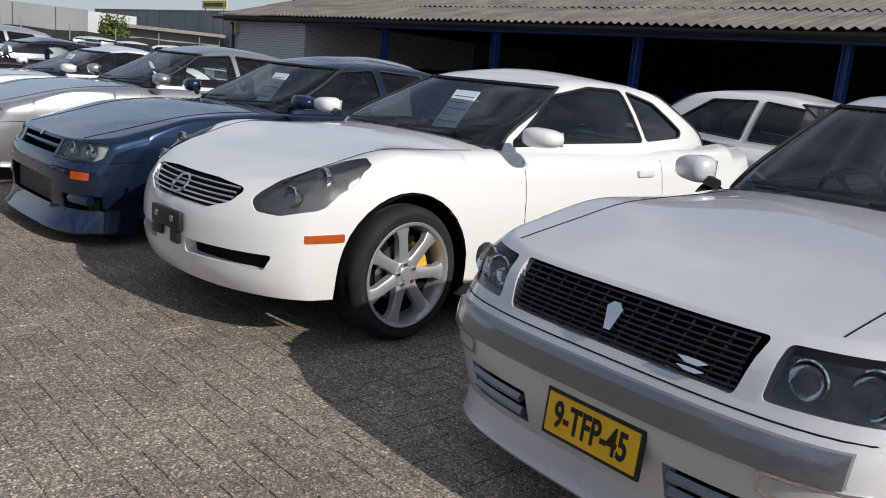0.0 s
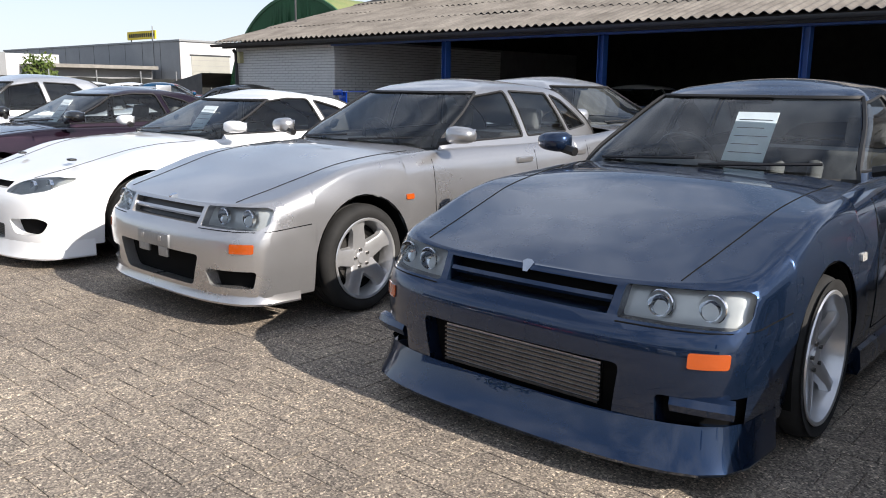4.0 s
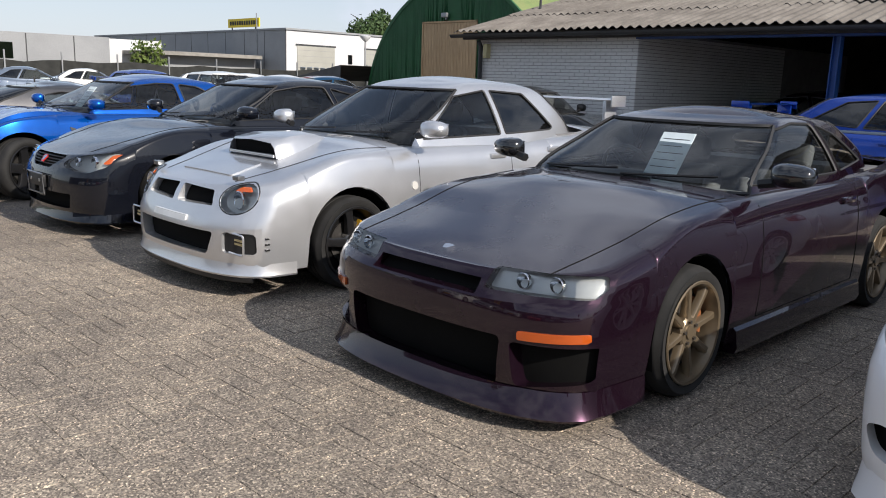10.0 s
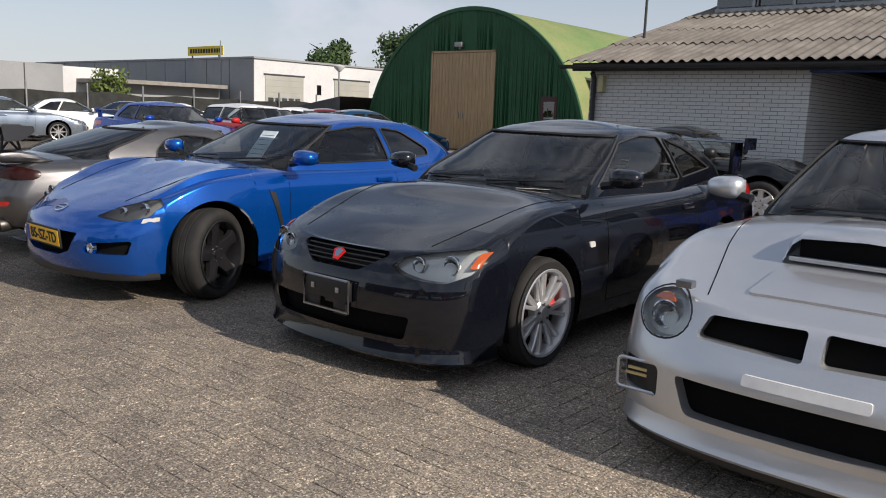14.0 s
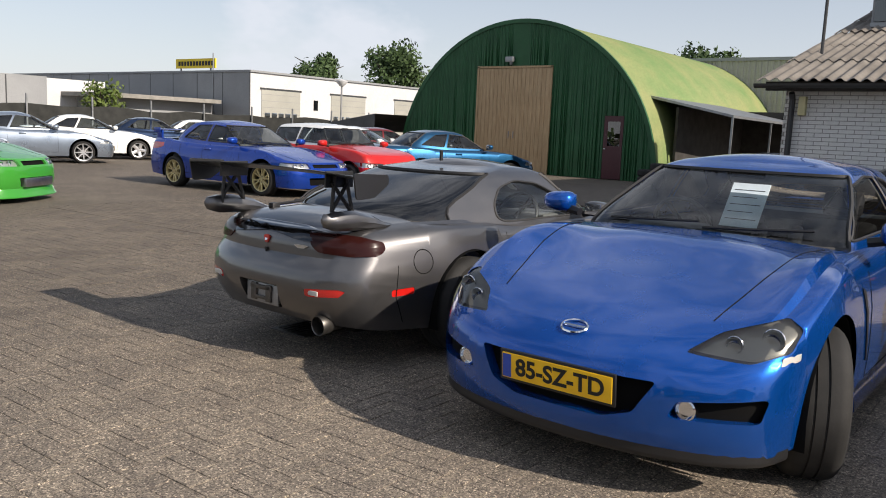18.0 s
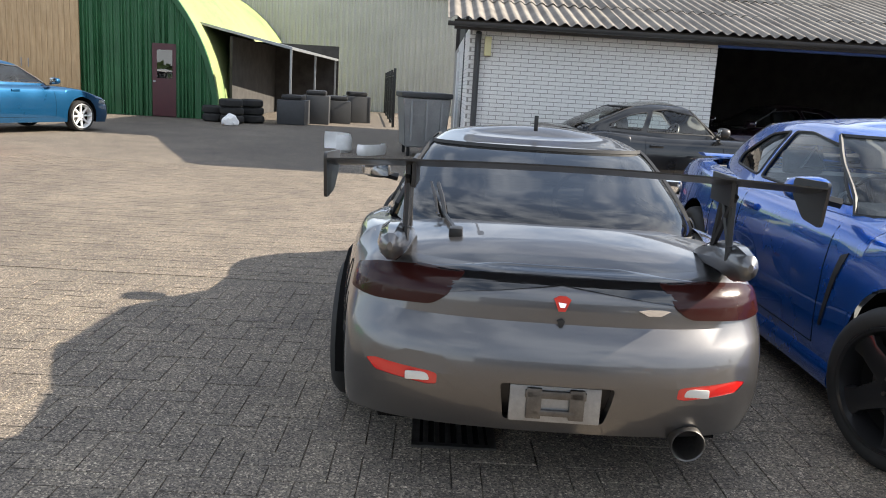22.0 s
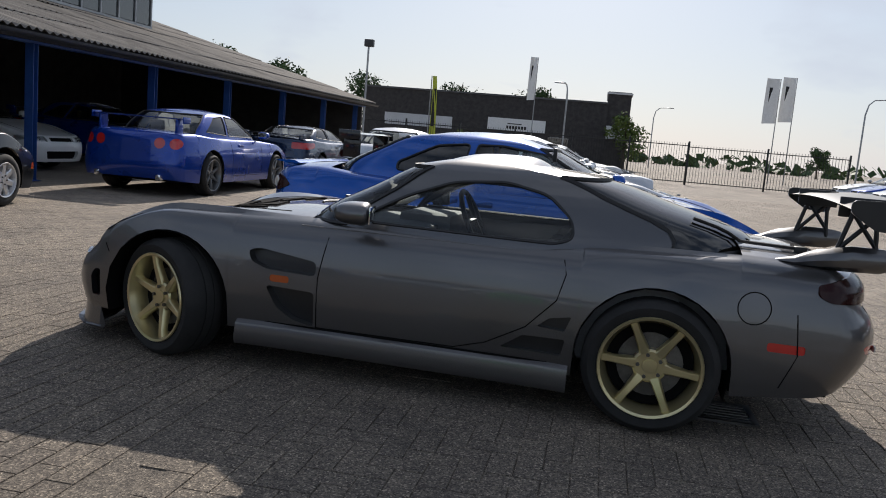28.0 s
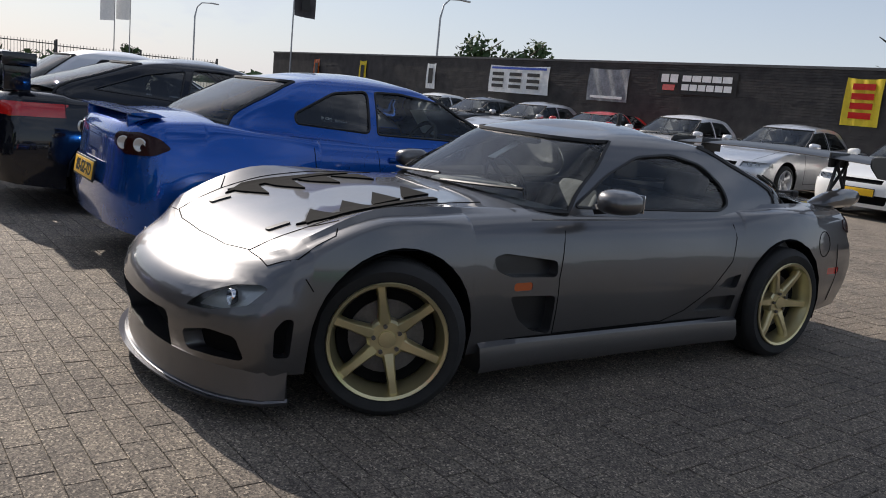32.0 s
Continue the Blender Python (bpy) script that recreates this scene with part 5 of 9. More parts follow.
def bracket(car, x, z, w=0.36, h=0.14, mat="black"):
    """An empty plate holder with bolts."""
    p = part("plate_bracket", boxed(x - 0.015, x + 0.012, -w / 2, w / 2, z - h * 0.2, z + h * 0.5, 0.008), M[mat], car)
    part("bracket_tab", boxed(x - 0.012, x + 0.006, -w / 2, -w / 6, z - h * 0.6, z - h * 0.1, 0.006), M[mat], p)
    part("bracket_tab", boxed(x - 0.012, x + 0.006, w / 7, w * 0.42, z - h * 0.7, z - h * 0.1, 0.006), M[mat], p)
    for y in (-w * 0.3, w * 0.25):
        part("bolt", boxed(x + 0.008, x + 0.018, y - 0.014, y + 0.014, z + 0.01, z + 0.04, 0.004), M["alu"], p)


def tail_wing(car, x, z, w, chord=0.16, feet=0.5, h=0.12, mat=None, ends=True):
    mat = mat or M["black"]
    o = new("rear_wing")
    o.parent = car
    bm = bmesh.new()
    prev = None
    for i in range(13):
        y = lerp(-w / 2, w / 2, i / 12)
        ring = [bm.verts.new((x + c * chord, y, z + h + t)) for c, t in ((0.5, 0.0), (0.25, 0.018), (-0.1, 0.016), (-0.5, 0.012), (-0.5, 0.004), (-0.1, -0.004), (0.3, -0.006))]
        if prev:
            for j in range(7):
                bm.faces.new((prev[j], prev[(j + 1) % 7], ring[(j + 1) % 7], ring[j]))
        else:
            bm.faces.new(ring)
        prev = ring
    bm.faces.new(prev[::-1])
    part("wing_blade", bm, mat, o)
    for s in (1, -1):
        bm = bmesh.new()
        box(bm, x - chord * 0.45, x + chord * 0.4, s * feet * w - 0.02, s * feet * w + 0.02, z - 0.04, z + h, 0.015)
        part("wing_foot", bm, mat, o)
        if ends:
            part("end_plate", boxed(x - chord * 0.55, x + chord * 0.5, s * w / 2 - 0.008, s * w / 2 + 0.008, z + h - 0.06, z + h + 0.04, 0.004), mat, o)
    return o


# wagon, white over silver, only its front comes into view
st, bv, gv = row_car("station_wagon", "white and silver station wagon with black mesh grille and yellow plate", (2.82, 0.30), P["pearl"], 181, L=4.8, W=1.755, H=1.5, WB=2.72, FO=0.87, hf=0.80, cowl=(0.72, 0.99), ws_top=(-0.05,), rg_top=(-2.0,), rg_bot=(-2.25, 1.0), belt=0.95, tail=0.98,
        wheel=("five", 0.315, 0.21, "silverwheel"), nose=[(0.15, 2.10), (0.25, 2.16), (0.36, 2.20), (0.5, 2.235), (0.56, 2.225), (0.6, 2.19), (0.72, 2.15), (0.80, 2.08), (0.9, 2.02)], nf=3.2,
        windows=(("f", rounded([(0.50, 0.98), (0.03, 1.36), (-0.36, 1.38), (-0.38, 1.0)])), ("r", rounded([(-0.44, 1.0), (-0.42, 1.38), (-1.0, 1.38), (-1.05, 1.0)])), ("q", rounded([(-1.12, 1.0), (-1.07, 1.38), (-1.75, 1.36), (-1.95, 1.03)]))),
        holes=[("grille", rounded([(-0.43, 0.625), (-0.465, 0.78), (0.465, 0.78), (0.43, 0.625)], 0.02), FRONT, 0.04, "dark"), ("air_intake", [(-0.58, 0.27), (-0.6, 0.385), (-0.28, 0.385), (-0.28, 0.27)], FRONT, 0.06, "dark"), ("air_intake", [(0.28, 0.27), (0.28, 0.385), (0.6, 0.385), (0.58, 0.27)], FRONT, 0.06, "dark")],
        lights=pair("headlight", rounded([(0.50, 0.635), (0.51, 0.775), (0.84, 0.785), (0.86, 0.64)], 0.02), FRONT, "lens", "blackgloss", [(0.585, 0.705, 0.055), (0.73, 0.705, 0.066)])[:1] + [("headlight", mirrored(rounded([(0.50, 0.635), (0.51, 0.775), (0.84, 0.785), (0.86, 0.64)], 0.02)), FRONT, "lens", "blackgloss", [(-0.585, 0.705, 0.055), (-0.73, 0.705, 0.066)])],
        pads=[("bumper_strip", [(-0.74, 0.495), (-0.74, 0.58), (0.74, 0.58), (0.74, 0.495)], FRONT, P["lowersilver"], 0.022), ("indicator", rounded([(0.55, 0.42), (0.55, 0.485), (0.80, 0.485), (0.80, 0.42)], 0.02), FRONT, "chrome", 0.004), ("indicator", rounded([(-0.55, 0.42), (-0.55, 0.485), (-0.80, 0.485), (-0.80, 0.42)], 0.02), FRONT, "chrome", 0.004),
              ("indicator_lens", rounded([(0.565, 0.43), (0.565, 0.475), (0.785, 0.475), (0.785, 0.43)], 0.02), FRONT, "whitelens", 0.008), ("indicator_lens", rounded([(-0.565, 0.43), (-0.565, 0.475), (-0.785, 0.475), (-0.785, 0.43)], 0.02), FRONT, "whitelens", 0.008)],
        lines=doors((0.62, -0.40, -1.25), 0.3, 0.93) + bonnet(0.72, 2.06, 0.62, 0.60) + [([(-0.86, 0.6), (0.86, 0.6)], FRONT)], mirror=(0.55, 0.80, 1.02), plates=[((2.232, 0.04, 0.385), 0.36, 0.125, -4, "9-TFP-45")], sheet_at=(0.45, "paper"))
slats(st, (-0.43, 0.43, 0.635, 0.775), on_front(bv, 0.01), 9, M["black"], r=0.005)
for k in range(14):
    bm = bmesh.new()
    y = lerp(-0.42, 0.40, k / 13)
    fx = on_front(bv, 0.012)
    tube(bm, [(fx(y, 0.635), y, 0.635), (fx(y, 0.77), y + 0.03, 0.77)], 0.005, 4)
    part("grille_bar", bm, M["black"], st)
badge(st, bv, 0, 0.71, FRONT, 0.06, 0.085, M["chrome"])
badge(st, bv, 0.30, 0.672, FRONT, 0.10, 0.016, M["chrome"])
badge(st, bv, 0.30, 0.65, FRONT, 0.09, 0.012, M["chrome"])
st.matrix_world = pose(4.29, 1.807, 0, 0, 0, 176.5) @ Matrix.Diagonal((0.93, 0.88, 0.923, 1))
slats(st, (0.30, 0.57, 0.28, 0.38), on_front(bv, 0.0), 2, P["lowersilver"], r=0.016, name="intake_bar")
slats(st, (-0.57, -0.30, 0.28, 0.38), on_front(bv, 0.0), 2, P["lowersilver"], r=0.016, name="intake_bar")
lip(st, bv, P["pearl"], 1.3, 0.235, 0.13, 0.03, -50, 50)

# white coupe with smoked lamps
g, bv, gv = row_car("coupe", "white two-door coupe with smoked headlights and slatted grille", (2.90, 3.49), P["white"], 181, L=4.63, W=1.815, H=1.385, WB=2.85, FO=0.83, hf=0.735, cowl=(0.86, 0.965), ws_top=(0.02,), rg_top=(-1.0,), rg_bot=(-1.85, 1.02), belt=0.93, tail=0.98, sill=0.25,
        nose=[(0.12, 2.15), (0.2, 2.18), (0.3, 2.235), (0.42, 2.25), (0.52, 2.245), (0.62, 2.215), (0.69, 2.165), (0.74, 2.09), (0.83, 1.98)], plan=[(-2.4, 0.88), (-1.9, 0.97), (-0.6, 1.0), (0.5, 1.0), (1.4, 0.985), (1.8, 0.92), (2.25, 0.76)], nf=2.2, la=0.34, edge=0.10, fender=0.065, roof_peak=-0.35, arch=0.055,
        wheel=("seven", 0.335, 0.235, "silverwheel"), caliper="caliper",
        windows=(("d", rounded([(0.60, 0.965), (0.14, 1.235), (-0.25, 1.30), (-0.58, 1.30), (-0.66, 0.99)], 0.03)), ("q", rounded([(-0.72, 0.995), (-0.645, 1.295), (-0.95, 1.235), (-1.26, 1.06), (-1.22, 1.02)], 0.03), "glass_dark")),
        lights=[("headlight", rounded([(sg * 0.52, 0.665), (sg * 0.565, 0.755), (sg * 0.66, 0.855), (sg * 0.74, 0.885), (sg * 0.81, 0.86), (sg * 0.82, 0.77), (sg * 0.80, 0.655), (sg * 0.68, 0.615), (sg * 0.57, 0.62)], 0.02), FRONT, "lens_smoke", "silverwheel", [(sg * 0.67, 0.70, 0.05), (sg * 0.72, 0.79, 0.05)]) for sg in (1, -1)],
        holes=[("grille", rounded([(-0.42, 0.64), (-0.46, 0.695), (-0.42, 0.71), (-0.22, 0.722), (0.22, 0.722), (0.42, 0.71), (0.46, 0.695), (0.42, 0.64), (0.28, 0.592), (-0.28, 0.592)], 0.02), FRONT, 0.03, "dark"), ("air_intake", rounded([(-0.64, 0.36), (-0.68, 0.435), (-0.16, 0.425), (-0.16, 0.36)], 0.02), FRONT, 0.06, "dark"), ("air_intake", rounded([(0.16, 0.36), (0.16, 0.425), (0.68, 0.435), (0.64, 0.36)], 0.02), FRONT, 0.06, "dark")],
        pads=[("side_marker", rounded([(1.97, 0.505), (1.97, 0.54), (1.79, 0.55), (1.79, 0.512)], 0.008), v, "amber", 0.005) for v in (LEFT, RIGHT)],
        lines=doors((0.60, -0.78), 0.28, 0.93) + bonnet(0.90, 2.05, 0.72, 0.60), handles=((-0.58, 0.80),), mirror=(0.62, 0.86, 1.02, (0.11, 0.23, 0.105)), sheet_at=(0.12, "paper"), seat_mat="seatgrey")
slats(g, (-0.41, 0.41, 0.604, 0.711), on_front(bv, 0.010), 5, M["silverwheel"], r=0.005)
badge(g, bv, 0, 0.662, FRONT, 0.125, 0.11, M["chrome"], ring=True)
bracket(g, 2.262, 0.478, 0.31, 0.13)
skirt(g, bv, P["white"], 0.95, -0.95, 0.26, 0.15, 0.02)

# the two four-door sedans of one kind
def sedan34(label, hub, mat, yaw, wheel, lipped, sheet_):
    z = -0.02 if lipped else 0.0
    grille = [(-0.36, 0.555), (-0.37, 0.645), (0.37, 0.645), (0.36, 0.555)]
    lamp = rounded([(0.395, 0.55), (0.40, 0.655), (0.76, 0.665), (0.79, 0.65), (0.79, 0.575), (0.76, 0.548)], 0.015)
    hl = [("headlight", lamp, FRONT, "lens", "reflector", [(0.52, 0.605, 0.048), (0.68, 0.605, 0.048)]), ("headlight", mirrored(lamp), FRONT, "lens", "reflector", [(-0.52, 0.605, 0.048), (-0.68, 0.605, 0.048)])]
    if lipped:
        holes = [("grille", grille, FRONT, 0.08, "dark"), ("air_intake", rounded([(-0.41, 0.20), (-0.44, 0.41), (0.44, 0.41), (0.41, 0.20)], 0.03), FRONT, 0.07, "dark"), ("air_intake", rounded([(0.56, 0.22), (0.56, 0.33), (0.82, 0.33), (0.80, 0.22)], 0.02), FRONT, 0.07, "dark"), ("air_intake", rounded([(-0.56, 0.22), (-0.56, 0.33), (-0.82, 0.33), (-0.80, 0.22)], 0.02), FRONT, 0.07, "dark")]
    else:
        holes = [("grille", grille, FRONT, 0.05, "black"), ("air_intake", rounded([(-0.36, 0.225), (-0.43, 0.40), (0.43, 0.40), (0.36, 0.225)], 0.03), FRONT, 0.07, "dark"), ("air_intake", rounded([(0.50, 0.24), (0.48, 0.335), (0.77, 0.335), (0.75, 0.24)], 0.02), FRONT, 0.07, "dark"), ("air_intake", rounded([(-0.50, 0.24), (-0.48, 0.335), (-0.77, 0.335), (-0.75, 0.24)], 0.02), FRONT, 0.07, "dark")]
    amber = [(0.655, 0.43), (0.655, 0.48), (0.765, 0.48), (0.765, 0.43)]
    c, bv, gv = row_car("sedan", label, hub, mat, yaw, L=4.70, W=1.725, H=1.365, WB=2.665, FO=0.87, hf=0.675, cowl=(0.74, 0.925), ws_top=(-0.03,), rg_top=(-1.06,), rg_bot=(-1.70, 0.99), belt=0.905, tail=0.975, sill=0.19, nf=3.1, la=0.29, edge=0.05, arch=0.05, fender=0.035,
            nose=[(0.12, 2.15), (0.2, 2.185), (0.3, 2.20), (0.44, 2.205), (0.52, 2.19), (0.56, 2.15), (0.66, 2.10), (0.75, 2.03)], wheel=wheel, camber=1.5 if lipped else 0.5,
            windows=(("f", rounded([(0.52, 0.94), (0.05, 1.235), (-0.33, 1.275), (-0.36, 0.955)], 0.02)), ("r", rounded([(-0.42, 0.957), (-0.395, 1.275), (-0.86, 1.26), (-0.98, 0.975)], 0.02)), ("q", rounded([(-1.03, 0.98), (-0.915, 1.25), (-1.05, 1.21), (-1.34, 1.01)], 0.02))),
            lights=hl, holes=holes, pads=[("indicator", rounded(amber, 0.008), FRONT, "amber", 0.006), ("indicator", rounded(mirrored(amber), 0.008), FRONT, "amber", 0.006), ("side_indicator", rounded([(0.93, 0.63), (0.93, 0.662), (0.995, 0.662), (0.995, 0.63)], 0.008), LEFT, "amber" if not lipped else "whitelens", 0.008)],
            lines=doors((0.72, -0.40, -1.12), 0.3, 0.9) + bonnet(0.80, 2.09, 0.66, 0.56, 0.1) + [([(0.85, 0.54), (0.40, 0.54)], FRONT), ([(-0.85, 0.54), (-0.40, 0.54)], FRONT), ([(2.0, 0.54), (1.72, 0.56)], LEFT)],
            handles=((-0.25, 0.80), (-0.98, 0.82)), mirror=(0.55, 0.80, 1.0, (0.09, 0.21, 0.11)), sheet_at=sheet_, tails=[("tail_light", [(0.45, 0.70), (0.45, 0.86), (0.80, 0.86), (0.80, 0.70)], BACK, "red"), ("tail_light", [(-0.45, 0.70), (-0.45, 0.86), (-0.80, 0.86), (-0.80, 0.70)], BACK, "red")])
    skirt(c, bv, mat, 0.88, -0.88, 0.24, 0.13, 0.025)
    slats(c, (-0.36, 0.36, 0.585, 0.61), on_front(bv, 0.02), 1, mat, r=0.014)
    return c, bv


c, bv = sedan34("dark blue four-door sedan with a wide drift lip and intercooler", (2.92, 5.68), P["navy"], 180.5, ("three", 0.31, 0.22, "silverwheel"), True, (0.13, "paper"))
lip(c, bv, P["navy"], 1.1, 0.235, 0.085, 0.06, -60, 60, zr=0.25, label="deep blue flared front lip")
part("intercooler", boxed(2.135, 2.15, -0.35, 0.35, 0.235, 0.385), M["alu"], c, "bare ribbed aluminium intercooler")
for k in range(9):
    part("cooler_fin", boxed(2.148, 2.162, -0.35, 0.35, 0.24 + k * 0.0162, 0.247 + k * 0.0162), M["steel"], c)
for s in (1, -1):
    bm = bmesh.new()
    tube(bm, [(2.11, s * 0.60, 0.30), (2.10, s * 0.70, 0.305), (2.06, s * 0.79, 0.30)], 0.035, 8)
    part("duct_tube", bm, P["navy"], c)
bm = bmesh.new()
for k in range(4):
    box(bm, 0.25 - 0.0, 0.62 - 0.06 * k, 0.852, 0.857, 0.74 - 0.09 * k, 0.80 - 0.09 * k)
part("door_sticker", bm, M["paperwhite"], c)
badge(c, bv, 0, 0.655, FRONT, 0.05, 0.05, M["chrome"])
c, bv = sedan34("silver four-door sedan with amber indicators and grey five-spoke wheels", (2.94, 8.11), P["silver"], 180, ("five", 0.315, 0.21, "silverwheel"), False, None)
bracket(c, 2.205, 0.425, 0.34, 0.11, "galv")
badge(c, bv, 0.0, 0.668, FRONT, 0.05, 0.045, M["chrome"])
lip(c, bv, P["silver"], 1.2, 0.20, 0.145, 0.015, -54, 54)

# white coupe with long bonnet
lamp = rounded([(0.335, 0.535), (0.40, 0.595), (0.50, 0.632), (0.66, 0.645), (0.785, 0.64), (0.79, 0.615), (0.72, 0.556), (0.55, 0.525)], 0.02)
c, bv, gv = row_car("coupe", "white two-door coupe with aftermarket bumper and white ten-spoke wheels", (2.85, 10.30), P["coolwhite"], 180, L=4.445, W=1.70, H=1.265, WB=2.525, FO=0.90, hf=0.615, cowl=(0.70, 0.885), ws_top=(-0.10,), rg_top=(-0.83,), rg_bot=(-1.58, 0.96), belt=0.865, tail=0.93, sill=0.17, nf=2.8, la=0.32, edge=0.06, fender=0.045, arch=0.05,
        nose=[(0.10, 2.13), (0.18, 2.16), (0.3, 2.17), (0.42, 2.165), (0.5, 2.15), (0.56, 2.10), (0.62, 2.03), (0.72, 1.95)], wheel=("ten", 0.305, 0.22, "whitewheel"),
        windows=(("d", rounded([(0.48, 0.90), (0.02, 1.155), (-0.3, 1.19), (-0.52, 1.185), (-0.60, 0.915)], 0.025)), ("q", rounded([(-0.66, 0.92), (-0.585, 1.175), (-0.85, 1.11), (-1.2, 0.95)], 0.025), "glass_dark")),
        lights=[("headlight", q, FRONT, "lens", "reflector", [(s * 0.56, 0.58, 0.042), (s * 0.68, 0.592, 0.042)]) for s, q in ((1, lamp), (-1, mirrored(lamp)))],
        holes=[("air_intake", rounded([(-0.36, 0.205), (-0.39, 0.315), (0.39, 0.315), (0.36, 0.205)], 0.03), FRONT, 0.07, "dark"), ("air_intake", rounded([(0.50, 0.255), (0.45, 0.355), (0.70, 0.37), (0.76, 0.34), (0.72, 0.265), (0.62, 0.245)], 0.03), FRONT, 0.07, "dark"), ("air_intake", rounded([(-0.50, 0.255), (-0.45, 0.355), (-0.70, 0.37), (-0.76, 0.34), (-0.72, 0.265), (-0.62, 0.245)], 0.03), FRONT, 0.07, "dark"),
               ("grille", [(-0.34, 0.555), (-0.33, 0.60), (0.33, 0.60), (0.34, 0.555)], FRONT, 0.05, "dark")],
        pads=[("side_indicator", rounded([(0.80, 0.60), (0.80, 0.64), (0.86, 0.64), (0.86, 0.60)], 0.01), LEFT, "amber", 0.008)],
        lines=doors((0.60, -0.70), 0.27, 0.87) + bonnet(0.76, 2.02, 0.70, 0.46, 0.2), handles=((-0.52, 0.76),), mirror=(0.50, 0.80, 0.97, (0.10, 0.2, 0.095)), sheet_at=(0.12, "paper"),
        tails=[("tail_light", rounded([(0.4, 0.72), (0.4, 0.86), (0.80, 0.86), (0.80, 0.72)], 0.03), BACK, "red"), ("tail_light", rounded([(-0.4, 0.72), (-0.4, 0.86), (-0.80, 0.86), (-0.80, 0.72)], 0.03), BACK, "red")])
lip(c, bv, P["coolwhite"], 1.1, 0.20, 0.075, 0.03, -58, 58)
skirt(c, bv, P["coolwhite"], 0.85, -0.85, 0.25, 0.12, 0.03)
part("intercooler", boxed(2.105, 2.12, -0.33, 0.33, 0.215, 0.305), M["gunwheel"], c)
for k in range(7):
    part("cooler_fin", boxed(2.12, 2.13, -0.33, 0.33, 0.218 + k * 0.0135, 0.225 + k * 0.0135), M["black"], c)
for s in (1, -1):
    part("bonnet_pin", boxed(1.64, 1.69, s * 0.46 - 0.035, s * 0.46 + 0.035, 0.735, 0.752, 0.007), M["black"], c)
tail_wing(c, -2.0, 0.95, 1.4, 0.16, 0.46, 0.10, P["coolwhite"], False)

# dark plum coupe
lamp = rounded([(0.35, 0.555), (0.36, 0.635), (0.79, 0.645), (0.81, 0.60), (0.79, 0.56)], 0.015)
c, bv, gv = row_car("coupe", "dark plum two-door coupe with bronze wheels and clear headlights", (2.70, 12.67), P["plum"], 180, L=4.52, W=1.735, H=1.285, WB=2.525, FO=0.96, hf=0.64, cowl=(0.70, 0.895), ws_top=(-0.08,), rg_top=(-0.90,), rg_bot=(-1.66, 0.975), belt=0.87, tail=0.94, sill=0.17, nf=2.8, la=0.34, edge=0.06, fender=0.03, arch=0.05,
        nose=[(0.10, 2.17), (0.2, 2.215), (0.32, 2.225), (0.44, 2.225), (0.52, 2.215), (0.56, 2.17), (0.64, 2.12), (0.74, 2.04)], wheel=("eight", 0.305, 0.22, "bronzewheel"), caliper="rustcaliper",
        windows=(("d", rounded([(0.49, 0.905), (0.04, 1.165), (-0.3, 1.205), (-0.54, 1.20), (-0.62, 0.92)], 0.025)), ("q", rounded([(-0.68, 0.925), (-0.61, 1.19), (-0.88, 1.13), (-1.26, 0.96)], 0.025))),
        lights=[("headlight", lamp, FRONT, "lens", "reflector", [(0.50, 0.60, 0.034), (0.64, 0.60, 0.034)]), ("headlight", mirrored(lamp), FRONT, "lens", "reflector", [(-0.50, 0.60, 0.034), (-0.64, 0.60, 0.034)])],
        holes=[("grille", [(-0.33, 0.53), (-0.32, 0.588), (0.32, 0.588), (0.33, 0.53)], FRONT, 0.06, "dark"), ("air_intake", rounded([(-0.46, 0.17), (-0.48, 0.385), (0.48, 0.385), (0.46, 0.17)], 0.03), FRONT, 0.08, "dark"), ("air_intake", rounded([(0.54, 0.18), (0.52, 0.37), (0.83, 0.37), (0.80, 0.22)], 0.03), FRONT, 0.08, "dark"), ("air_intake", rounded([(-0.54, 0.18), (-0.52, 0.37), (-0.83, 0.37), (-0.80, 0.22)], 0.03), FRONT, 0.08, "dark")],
        pads=[("indicator", rounded([(s * 0.56, 0.385), (s * 0.56, 0.422), (s * 0.80, 0.43), (s * 0.80, 0.392)], 0.01), FRONT, "amber", 0.010) for s in (1, -1)],
        lines=doors((0.62, -0.72), 0.27, 0.88) + bonnet(0.76, 2.10, 0.70, 0.60, 0.14) + [([(0.85, 0.54), (0.33, 0.54)], FRONT), ([(-0.85, 0.54), (-0.33, 0.54)], FRONT)], handles=((-0.55, 0.77),), mirror=(0.52, 0.81, 0.98, (0.10, 0.22, 0.12)), mirror_mat=M["blackgloss"], sheet_at=(0.12, "paper"),
        tails=[("tail_light", rounded([(s * 0.4, 0.72), (s * 0.4, 0.86), (s * 0.82, 0.86), (s * 0.82, 0.72)], 0.03), BACK, "smokered") for s in (1, -1)])
lip(c, bv, P["plum"], 1.1, 0.18, 0.065, 0.045, -58, 58, zr=0.2)
skirt(c, bv, P["plum"], 0.85, -0.85, 0.24, 0.12, 0.03)
badge(c, bv, 0, 0.648, FRONT, 0.06, 0.045, M["chrome"])
tail_wing(c, -2.05, 0.96, 1.35, 0.2, 0.46, 0.14, M["blackgloss"], True)

